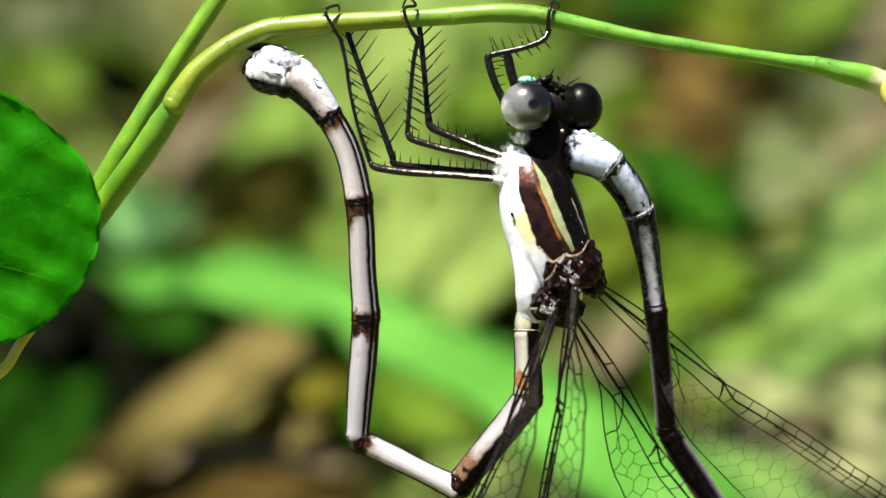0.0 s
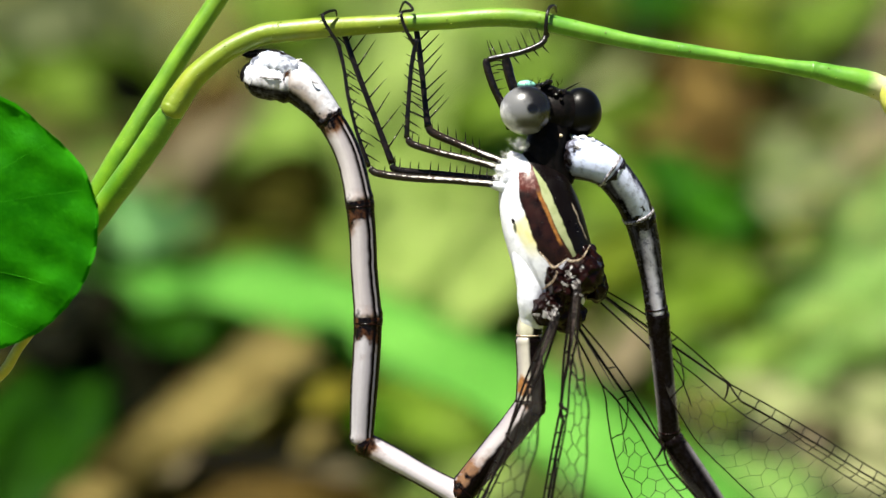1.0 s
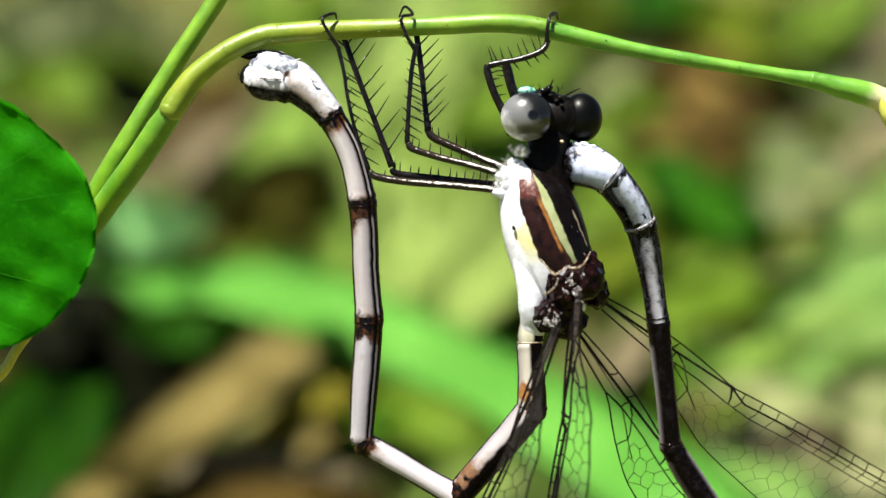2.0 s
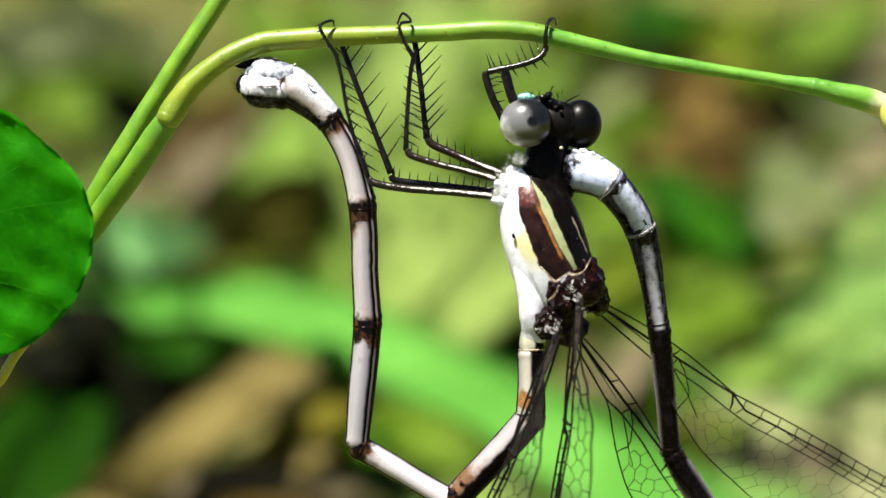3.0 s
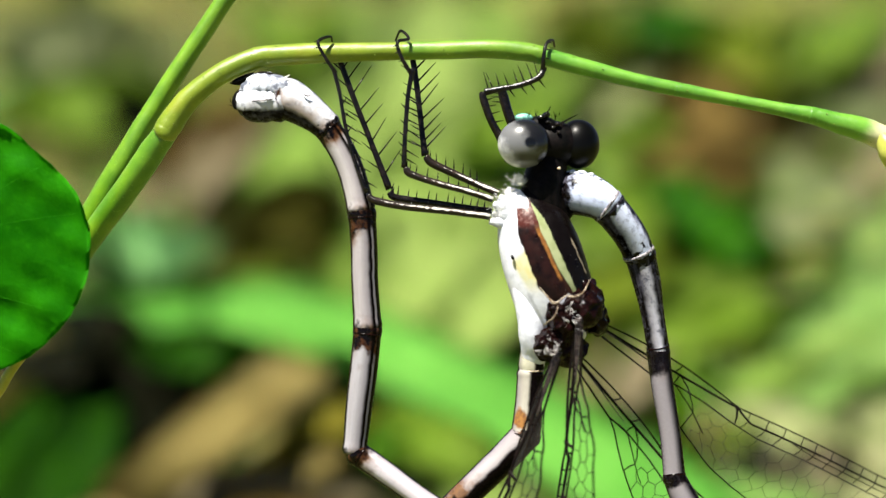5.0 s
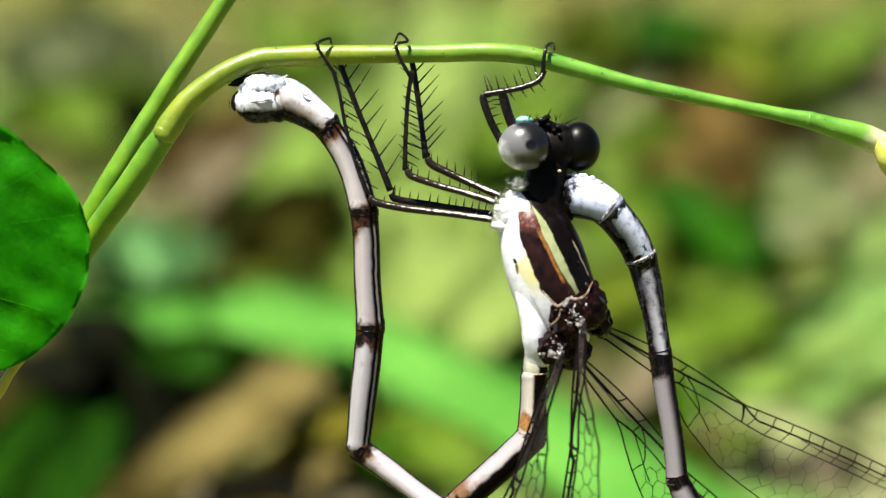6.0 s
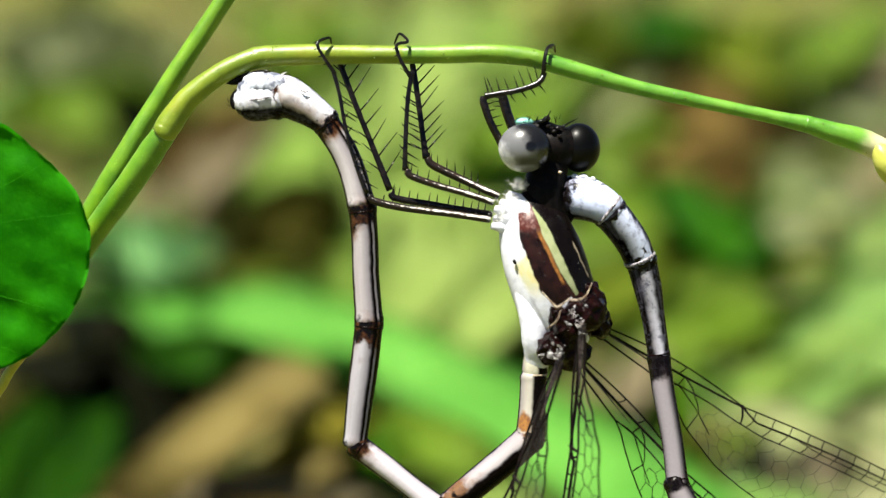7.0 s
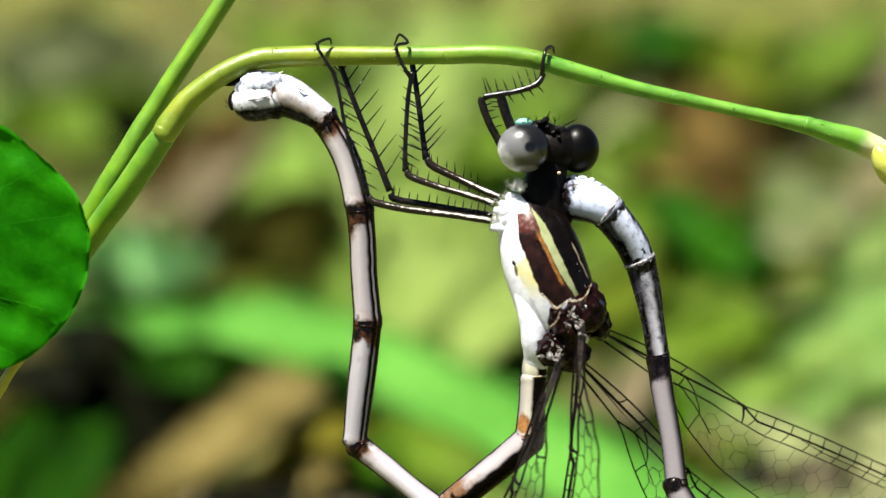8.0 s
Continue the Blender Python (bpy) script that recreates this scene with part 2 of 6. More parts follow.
def skin_eye(name, low, high, spot, gloss=0.22):
    """Eyes: dark above and behind, pale towards the face, smoky bands, with a small black pupil patch."""
    w = Nodes(name, gloss, 0.55 if spot else 0.12)
    s = w.node("ShaderNodeSeparateXYZ")
    w.put(s.inputs[0], w.coord("Generated"))
    smoke = w.noise(1500, 4, 0.6)
    way = w.math("ADD", w.math("MULTIPLY", s.outputs[1], 0.40), w.math("MULTIPLY", s.outputs[0], 0.72))
    way = w.math("ADD", way, w.math("MULTIPLY", w.math("SUBTRACT", smoke, 0.5), 0.32))
    mid = tuple(0.83 * h + 0.17 * l for l, h in zip(low, high))
    tone = w.mix(w.step(way, 0.08, 0.36), low, mid)
    tone = w.mix(w.step(way, 0.50, 0.72), tone, high)
    if spot:
        under = w.math("MULTIPLY", w.step(s.outputs[1], 0.10, 0.17), w.step(s.outputs[1], 0.22, 0.36, 1.0, 0.0))
        tone = w.mix(w.math("MULTIPLY", under, w.step(s.outputs[0], 0.25, 0.45, 0.0, 0.75)), tone, high)
        d = w.node("ShaderNodeVectorMath", operation="DISTANCE")
        w.put(d.inputs[0], w.coord("Generated"))
        d.inputs[1].default_value = spot
        tone = w.mix(w.step(w.math("ADD", d.outputs["Value"], w.math("MULTIPLY", w.math("SUBTRACT", smoke, 0.5), 0.06)), 0.08, 0.13, 1.0, 0.0), tone, (0.003, 0.003, 0.003))
    w.colour(tone)
    w.bump(w.noise(20000, 1), 0.00001, 0.15)
    return w.m


def skin_membrane():
    w = Nodes("wing_membrane", 0.18)
    tr = w.node("ShaderNodeBsdfTransparent")
    tr.inputs[0].default_value = (0.97, 0.97, 0.96, 1)
    w.colour((0.35, 0.34, 0.30))
    m = w.node("ShaderNodeMixShader")
    w.put(m.inputs[0], w.step(w.noise(700, 3), 0.3, 0.7, 0.02, 0.05))
    w.put(m.inputs[1], tr.outputs[0])
    w.put(m.inputs[2], w.bsdf.outputs[0])
    w.put(w.t.nodes["Material Output"].inputs[0], m.outputs[0])
    return w.m


def skin_ground():
    w = Nodes("ground_litter", 0.85, 0.2)
    a = w.noise(9, 4)
    b = w.noise(38, 5)
    c = w.noise(220, 5)
    tone = w.mix(w.step(a, 0.40, 0.60), (0.07, 0.075, 0.012), (0.17, 0.17, 0.03))
    tone = w.mix(w.step(b, 0.50, 0.62), tone, (0.13, 0.15, 0.03))
    tone = w.mix(w.math("MULTIPLY", w.step(b, 0.36, 0.44, 1.0, 0.0), 0.8), tone, (0.02, 0.016, 0.010))
    tone = w.mix(w.math("MULTIPLY", w.step(c, 0.52, 0.66), 0.5), tone, (0.25, 0.19, 0.09))
    w.colour(tone)
    w.bump(c, 0.004, 0.7)
    return w.m


STEM = skin_stem("stem_green", (0.12, 0.19, 0.004), (0.21, 0.28, 0.008), (0.24, 0.22, 0.014))
STEM_FRESH = skin_stem("stem_fresh_green", (0.075, 0.20, 0.002), (0.15, 0.31, 0.005), (0.21, 0.31, 0.010))
STEM_LIGHT = skin_stem("stem_light_green", (0.085, 0.20, 0.006), (0.16, 0.30, 0.014), (0.20, 0.28, 0.02))
STEM_DEEP = skin_stem("stem_deep_green", (0.06, 0.18, 0.002), (0.125, 0.28, 0.006), (0.20, 0.28, 0.010))
STEM_BRIGHT = skin_stem("stem_bright_green", (0.055, 0.20, 0.008), (0.125, 0.32, 0.022), (0.15, 0.32, 0.03))
STEM_TIP = skin_stem("stem_green_to_cream", (0.055, 0.20, 0.008), (0.125, 0.32, 0.022), (0.15, 0.32, 0.03), (0.55, 0.53, 0.30))
STRAW = skin_stem("stalk_yellow", (0.24, 0.24, 0.015), (0.36, 0.34, 0.03), (0.38, 0.30, 0.03))
BUD = skin_stem("bud_yellow_green", (0.34, 0.40, 0.03), (0.55, 0.56, 0.10), (0.60, 0.52, 0.16))
LEAF = skin_leaf("vine_leaf_green", (0.012, 0.19, 0.001), (0.042, 0.37, 0.004), 260, 0.6, 0.35, 0.05)
VEIN = skin_leaf("leaf_vein_green", (0.022, 0.26, 0.002), (0.05, 0.40, 0.005), 300, 0.6, 0.2, 0.05)
THORAX = skin_thorax()
BLACK = skin_plain("black_chitin", (0.003, 0.003, 0.003), (0.012, 0.009, 0.008), 2500, 0.2, spec=0.28)
MATT = skin_plain("matt_black_chitin", (0.002, 0.002, 0.002), (0.007, 0.005, 0.005), 2500, 0.5, spec=0.08)
BROWN = skin_plain("dark_brown_chitin", (0.003, 0.0012, 0.0012), (0.010, 0.003, 0.0025), 2500, 0.2, spec=0.09)
PALE = skin_plain("pale_chitin", (0.58, 0.60, 0.67), (0.76, 0.78, 0.86), 2500, 0.5)
CREAM = skin_plain("cream_membrane", (0.34, 0.23, 0.10), (0.68, 0.62, 0.48), 3500, 0.4)
HORN = skin_plain("horn_ridge", (0.10, 0.055, 0.028), (0.46, 0.38, 0.28), 4200, 0.3)
THIGH = skin_femur()
TURQUOISE = skin_plain("turquoise_chitin", (0.16, 0.52, 0.40), (0.30, 0.66, 0.54), 2500, 0.3)
# silvery plates; the near-white in their colour also paints glints of the joint
SILVER = skin_plain("silvery_sclerite", (0.012, 0.006, 0.006), (0.80, 0.76, 0.76), 5000, 0.12, spec=0.8)
RING = skin_plain("grey_joint_ring", (0.012, 0.010, 0.012), (0.42, 0.39, 0.43), 6000, 0.35)
# white wax with a bluish shade mixed into its colour
BLOOM_SHADE = skin_plain("bloom_with_blue_shade", (0.09, 0.10, 0.14), (0.72, 0.77, 0.89), 1700, 0.5)
FLAKE = skin_plain("white_wax", (0.20, 0.20, 0.24), (0.74, 0.77, 0.86), 3200, 0.55)
HAIR = skin_plain("white_hair", (0.7, 0.7, 0.68), (0.85, 0.85, 0.82), 2500, 0.6)
VEINS = skin_plain("wing_vein", (0.003, 0.002, 0.002), (0.009, 0.006, 0.005), 2500, 0.5, spec=0.05)
STALK = skin_plain("smoky_wing_stalk", (0.010, 0.007, 0.006), (0.060, 0.045, 0.040), 4000, 0.3, spec=0.3)
MEMBRANE = skin_membrane()
EYE_NEAR = skin_eye("eye_grey", (0.78, 0.79, 0.82), (0.007, 0.007, 0.008), (0.60, 0.50, 0.98), 0.27)
EYE_FAR = skin_eye("eye_black", (0.004, 0.004, 0.004), (0.002, 0.002, 0.002), None, 0.34)
GROUND = skin_ground()
BLADE_BRIGHT = skin_leaf("bright_blade", (0.105, 0.345, 0.045), (0.19, 0.485, 0.085), 40, 0.5, 0.2, blotch=0.30, lean=-0.5)
BLADE_LIME = skin_leaf("lime_blade", (0.21, 0.38, 0.085), (0.33, 0.50, 0.155), 40, 0.5, 0.2, blotch=0.2)
BLADE_SAGE = skin_leaf("sage_blade", (0.165, 0.40, 0.12), (0.29, 0.56, 0.22), 40, 0.5, 0.2, blotch=0.25)
BLADE_GREEN = skin_leaf("green_blade", (0.052, 0.154, 0.003), (0.104, 0.244, 0.006), 40, 0.5, 0.2, blotch=0.30)
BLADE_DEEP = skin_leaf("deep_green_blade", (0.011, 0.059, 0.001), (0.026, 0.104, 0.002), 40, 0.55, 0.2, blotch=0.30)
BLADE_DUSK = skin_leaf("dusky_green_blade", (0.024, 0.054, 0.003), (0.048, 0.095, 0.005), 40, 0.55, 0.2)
BLADE_OLIVE = skin_leaf("olive_blade", (0.128, 0.231, 0.015), (0.216, 0.335, 0.041), 40, 0.55, 0.2, blotch=0.30)
BLADE_YELLOW = skin_leaf("yellow_green_blade", (0.247, 0.359, 0.078), (0.372, 0.491, 0.138), 40, 0.55, 0.2, blotch=0.15)
BLADE_LIGHT = skin_leaf("light_olive_blade", (0.219, 0.356, 0.057), (0.357, 0.515, 0.118), 40, 0.55, 0.2, blotch=0.2)
BLADE_FRESH = skin_leaf("fresh_deep_blade", (0.018, 0.099, 0.001), (0.040, 0.162, 0.003), 40, 0.55, 0.2)
BLADE_MOSS = skin_leaf("moss_blade", (0.101, 0.146, 0.007), (0.168, 0.230, 0.018), 40, 0.55, 0.2, blotch=0.30)
BLADE_STRAW = skin_leaf("straw_blade", (0.250, 0.300, 0.112), (0.375, 0.413, 0.188), 40, 0.65, 0.1, blotch=0.30)
BLADE_PALE = skin_leaf("pale_blade", (0.165, 0.20, 0.085), (0.30, 0.34, 0.165), 110, 0.55, 0.2, blotch=0.40)
BLADE_CREAM = skin_leaf("cream_blade", (0.33, 0.35, 0.17), (0.50, 0.50, 0.27), 60, 0.6, 0.15, blotch=0.15)
DRY_LEAF = skin_leaf("dry_leaf_tan", (0.17, 0.135, 0.036), (0.34, 0.275, 0.095), 60, 0.75, 0.1, blotch=0.25)
DRY_TAN = skin_leaf("dry_leaf_ochre", (0.169, 0.151, 0.010), (0.254, 0.227, 0.027), 60, 0.75, 0.1, blotch=0.25)
DRY_BROWN = skin_leaf("dry_leaf_brown", (0.070, 0.045, 0.008), (0.122, 0.081, 0.018), 60, 0.75, 0.1, blotch=0.25)
DRY_WARM = skin_leaf("dry_leaf_warm_brown", (0.139, 0.094, 0.023), (0.238, 0.164, 0.045), 60, 0.75, 0.1, blotch=0.3)
DRY_GREY = skin_leaf("dry_leaf_grey", (0.202, 0.169, 0.094), (0.322, 0.273, 0.164), 60, 0.75, 0.1, blotch=0.25)
DRY_OLIVE = skin_leaf("dark_olive_leaf", (0.025, 0.026, 0.002), (0.054, 0.052, 0.004), 60, 0.75, 0.0)
# near-black colour for leaf shapes that paint the shaded gaps in the litter
GAP_SHADE = skin_leaf("gap_shade_leaf", (0.004, 0.005, 0.002), (0.011, 0.011, 0.003), 60, 0.75, 0.0, 0.05)


# ---------------------------------------------------------------- shapes
def spot(u, v, d=0.0):
    """A place in the eye's own space; d millimetres behind the vine."""
    z = NEAR + d / 1000
    return Vector(((u - 784) * UNIT * z, (441 - v) * UNIT * z, -z))


PIVOTS = {}   # name of a moving piece: (object, pivot in the eye's space, its thing)
OUT = Vector((0, 0, 1))


def part(name, bm, material, parent=None, label=""):
    mesh = bpy.data.meshes.new(name)
    bm.normal_update()
    bm.to_mesh(mesh)
    bm.free()
    for p in mesh.polygons:
        p.use_smooth = True
    mesh.materials.append(material)
    ob = new(name, mesh)
    if parent:
        ob.parent = parent
    return tagged(ob, label)


def seat(ob, at, thing=None, key=""):
    """Puts a mesh that was built in the eye's space about the point `at`, at the place it has at the start."""
    home = Matrix.Translation(at)
    ob.data.transform(home.inverted()) if ob.data else None
    m = EYE @ home
    if ob.parent:
        m = REST[ob.parent].inverted() @ m
        REST[ob] = REST[ob.parent] @ m
    else:
        REST[ob] = m
    ob.matrix_basis = m
    if key:
        PIVOTS[key] = (ob, Vector(at))
    return ob


REST = {}


def curve_points(points, count):
    """Catmull-Rom through points (tuples of any length), count samples."""
    p = [np.array(q, float) for q in points]
    p = [2 * p[0] - p[1], *p, 2 * p[-1] - p[-2]]
    spans, out = len(p) - 3, []
    for i in range(count):
        x = i / (count - 1) * spans
        k = min(int(x), spans - 1)
        f = x - k
        a, b, c, d = p[k:k + 4]
        out.append(0.5 * (2 * b + (c - a) * f + (2 * a - 5 * b + 4 * c - d) * f * f + (3 * b - a - 3 * c + d) * f ** 3))
    return out


def tube(bm, places, radii, sides=16, deep=1.0, shift=0.0, face=OUT, caps=True, wobble=0.0):
    """A swept tube through places with radii; deep flattens it along the line of sight. u runs along, v round with 0.5 to the side."""
    layer = bm.loops.layers.uv.verify()
    rings, n = [], len(places)
    for i, (p, r) in enumerate(zip(places, radii)):
        t = (places[min(i + 1, n - 1)] - places[max(i - 1, 0)]).normalized()
        side = t.cross(face)
        side = side.normalized() if side.length > 1e-6 else Vector((1, 0, 0))
        up = side.cross(t).normalized()
        ring = []
        for k in range(sides):
            a = 2 * math.pi * k / sides
            rr = r * (1 + wobble * noise.noise(Vector((a * 1.3, i * 0.37, r * 9000))))
            ring.append(bm.verts.new(p + (up * math.cos(a) * deep + side * math.sin(a)) * rr))
        rings.append(ring)
    for i in range(n - 1):
        for k in range(sides):
            f = bm.faces.new((rings[i][k], rings[i][(k + 1) % sides], rings[i + 1][(k + 1) % sides], rings[i + 1][k]))
            for loop, (x, y) in zip(f.loops, ((i, k), (i, k + 1), (i + 1, k + 1), (i + 1, k))):
                # angle 0 faces the eye at v = 0.75
                loop[layer].uv = (x / (n - 1), (k / sides + 0.75 + 1e-6) % 1.0 + (y - k) / sides)
    if caps:
        for ring, rev in ((rings[0], True), (rings[-1], False)):
            f = bm.faces.new(ring[::-1] if rev else ring)
            for loop in f.loops:
                loop[layer].uv = (0.0 if rev else 1.0, 0.75)
    return bm


def stick(bm, a, b, r0, r1, sides=5):
    """A thin straight tapered rod."""
    t = (b - a).normalized()
    s = t.orthogonal().normalized()
    q = t.cross(s)
    rings = [[bm.verts.new(p + (s * math.cos(2 * math.pi * k / sides) + q * math.sin(2 * math.pi * k / sides)) * r) for k in range(sides)]
             for p, r in ((a, r0), (b, r1))]
    for k in range(sides):
        bm.faces.new((rings[0][k], rings[0][(k + 1) % sides], rings[1][(k + 1) % sides], rings[1][k]))
    bm.faces.new(rings[0][::-1])
    bm.faces.new(rings[1])


def ball(bm, c, rx, ry, rz, turn=0.0, rings=20, sides=28):
    m = Matrix.Translation(c) @ Matrix.Rotation(radians(turn), 4, "Z") @ Matrix.Diagonal((rx, ry, rz, 1))
    bmesh.ops.create_uvsphere(bm, u_segments=sides, v_segments=rings, radius=1, matrix=m)
    return bm


def smooth_tube(points, count, sides=18, **more):
    """points: (u, v, d, radius in view units)."""
    rows = curve_points(points, count)
    bm = bmesh.new()
    return tube(bm, [spot(q[0], q[1], q[2]) for q in rows], [q[3] * UNIT * NEAR for q in rows], sides, **more)


R = UNIT * NEAR


def thing(name, at, label, category, group="", key=""):
    ob = new(name)
    tagged(ob, label, category, group)
    seat(ob, at, key=key)
    return ob


# ---------------------------------------------------------------- the ground
def on_ground(u, v, lift=0.0):
    """Where the line of sight of a view point meets the ground, `lift` metres up."""
    way = EYE.to_3x3() @ Vector(((u - 784) * UNIT, (441 - v) * UNIT, -1))
    k = (lift - HEIGHT) / way.z
    return EYE.translation + way * k


def build_ground():
    bm = bmesh.new()
    xs = [0.04 * i for i in range(-34, 35)]
    xs = [-400, -60, -10, -3] + xs + [3, 10, 60, 400]
    ys = [0.04 * i for i in range(-20, 50)]
    ys = [-400, -60, -8] + ys + [3, 8, 60, 400]
    grid = [[bm.verts.new((x, y, 0.004 * noise.noise(Vector((x * 14, y * 14, 0))) - 0.008)) for x in xs] for y in ys]
    for j in range(len(ys) - 1):
        for i in range(len(xs) - 1):
            bm.faces.new((grid[j][i], grid[j][i + 1], grid[j + 1][i + 1], grid[j + 1][i]))
    ob = part("ground", bm, GROUND)
    tagged(ob, "brown and olive ground with soil and leaf litter", "ground", kind="structure")


def blade_mesh(points, lift, fold, count=22):
    """A long leaf lying on the litter: (u, v, half width in view units) along it."""
    rows = curve_points(points, count)
    bm = bmesh.new()
    rings = []
    places = []
    n = len(rows)
    for i, q in enumerate(rows):
        places.append((on_ground(q[0], q[1]), max(q[2], 0.6)))
    for i, (p, w) in enumerate(places):
        t = (places[min(i + 1, n - 1)][0] - places[max(i - 1, 0)][0]).normalized()
        far = (p - EYE.translation).length
        toward = (EYE.translation - p).normalized()
        rise = (toward + Vector((0, 0, 1.1))).normalized()
        side = t.cross(rise).normalized()
        up = side.cross(t)
        flat = side - toward * side.dot(toward)
        half = w * UNIT * far / max(0.35, flat.length)
        # the lower edge rests on the litter, the middle arches up
        p = on_ground(rows[i][0], rows[i][1], 0.001 + half * abs(side.z) * 0.8 + lift * far / 0.45 * math.sin(math.pi * i / (n - 1)))
        row = []
        for k in (-1, -0.5, 0, 0.5, 1):
            z = fold * half * (abs(k) - 0.5) + 0.1 * half * noise.noise(Vector((i * 0.35, k * 1.7, half * 900)))
            row.append(bm.verts.new(p + side * half * k + up * z))
        rings.append(row)
    for a, b in zip(rings, rings[1:]):
        for k in range(4):
            bm.faces.new((a[k], a[k + 1], b[k + 1], b[k]))
    bmesh.ops.solidify(bm, geom=bm.faces[:], thickness=0.0004)
    return bm


def blade(name, points, material, label, category, lift=0.012, group="", fold=0.25):
    return tagged(part(name, blade_mesh(points, lift, fold), material), label, category, group)


def skin_scatter():
    """Small leaves of the ground cover, each with a tone of its own."""
    w = Nodes("ground_cover", 0.55, 0.3)
    g = w.node("ShaderNodeNewGeometry").outputs["Random Per Island"]
    ramp = w.node("ShaderNodeValToRGB")
    w.put(ramp.inputs[0], g)
    e = ramp.color_ramp.elements
    tones = ((0.0, (0.04, 0.04, 0.008)), (0.18, (0.10, 0.09, 0.018)), (0.38, (0.17, 0.14, 0.03)), (0.58, (0.14, 0.18, 0.015)), (0.78, (0.07, 0.19, 0.012)), (1.0, (0.24, 0.29, 0.05)))
    e[0].position, e[0].color = tones[0][0], (*tones[0][1], 1)
    e[1].position, e[1].color = tones[-1][0], (*tones[-1][1], 1)
    for p, c in tones[1:-1]:
        x = e.new(p)
        x.color = (*c, 1)
    w.colour(w.mix(w.math("MULTIPLY", w.noise(150, 3), 0.5), ramp.outputs[0], (0.10, 0.10, 0.03)))
    return w.m


def build_cover():
    rnd = random.Random(21)
    verts, faces = [], []
    for _ in range(3600):
        u, v = rnd.uniform(-500, 2100), rnd.uniform(-170, 1150)
        p = on_ground(u, v, rnd.uniform(-0.007, -0.002))
        far = (p - EYE.translation).length / 0.45
        a, size, thin = rnd.uniform(0, 2 * math.pi), far * rnd.uniform(0.005, 0.014), rnd.uniform(0.15, 0.5)
        t = Vector((math.cos(a), math.sin(a), rnd.uniform(-0.08, 0.12))).normalized()
        s = t.cross(Vector((rnd.uniform(-0.3, 0.3), rnd.uniform(-0.3, 0.2), 1))).normalized()
        n = s.cross(t)
        k = len(verts)
        for x, y, z in ((-1, 0, -0.1), (-0.45, 0.8, 0.05), (0.25, 1, 0.08), (1, 0, -0.15), (0.25, -1, 0.08), (-0.45, -0.8, 0.05), (-0.1, 0, 0.0)):
            verts.append(p + t * x * size + s * y * size * thin + n * z * size)
        for i in range(6):
            faces.append((k + i, k + (i + 1) % 6, k + 6))
    # the same cover all round, beside and behind the vine
    for _ in range(4200):
        p = Vector((rnd.uniform(-1.3, 1.3), rnd.uniform(-0.7, 1.9), rnd.uniform(-0.008, -0.003)))
        if p.y > 0 and abs(p.x) < 0.08 + 0.36 * p.y:
            continue
        a, size, thin = rnd.uniform(0, 2 * math.pi), rnd.uniform(0.008, 0.022), rnd.uniform(0.15, 0.5)
        t = Vector((math.cos(a), math.sin(a), rnd.uniform(-0.08, 0.12))).normalized()
        s = t.cross(Vector((rnd.uniform(-0.3, 0.3), rnd.uniform(-0.3, 0.3), 1))).normalized()
        n = s.cross(t)
        k = len(verts)
        for x, y, z in ((-1, 0, -0.1), (-0.45, 0.8, 0.05), (0.25, 1, 0.08), (1, 0, -0.15), (0.25, -1, 0.08), (-0.45, -0.8, 0.05), (-0.1, 0, 0.0)):
            verts.append(p + t * x * size + s * y * size * thin + n * z * size)
        for i in range(6):
            faces.append((k + i, k + (i + 1) % 6, k + 6))
    # loose thin scraps on top of the larger blades
    for _ in range(110):
        u, v = rnd.uniform(1330, 1900), rnd.uniform(-120, 600)
        p = on_ground(u, v, rnd.uniform(0.008, 0.018))
        a, size, thin = rnd.gauss(1.1, 0.4), rnd.uniform(0.005, 0.012), rnd.uniform(0.06, 0.16)
        t = Vector((math.cos(a), math.sin(a), rnd.uniform(-0.1, 0.1))).normalized()
        s = t.cross(Vector((0, -0.3, 1))).normalized()
        k = len(verts)
        for x, y in ((-1, 0), (-0.3, 1), (0.5, 0.8), (1, 0), (0.5, -0.8), (-0.3, -1), (0, 0)):
            verts.append(p + t * x * size + s * y * size * thin)
        for i in range(6):
            faces.append((k + i, k + (i + 1) % 6, k + 6))
    mesh = bpy.data.meshes.new("ground_cover")
    mesh.from_pydata(verts, [], faces)
    mesh.materials.append(skin_scatter())
    ob = new("ground_cover", mesh)
    tagged(ob, "low cover of small green and dry leaves", "ground cover", kind="stuff")


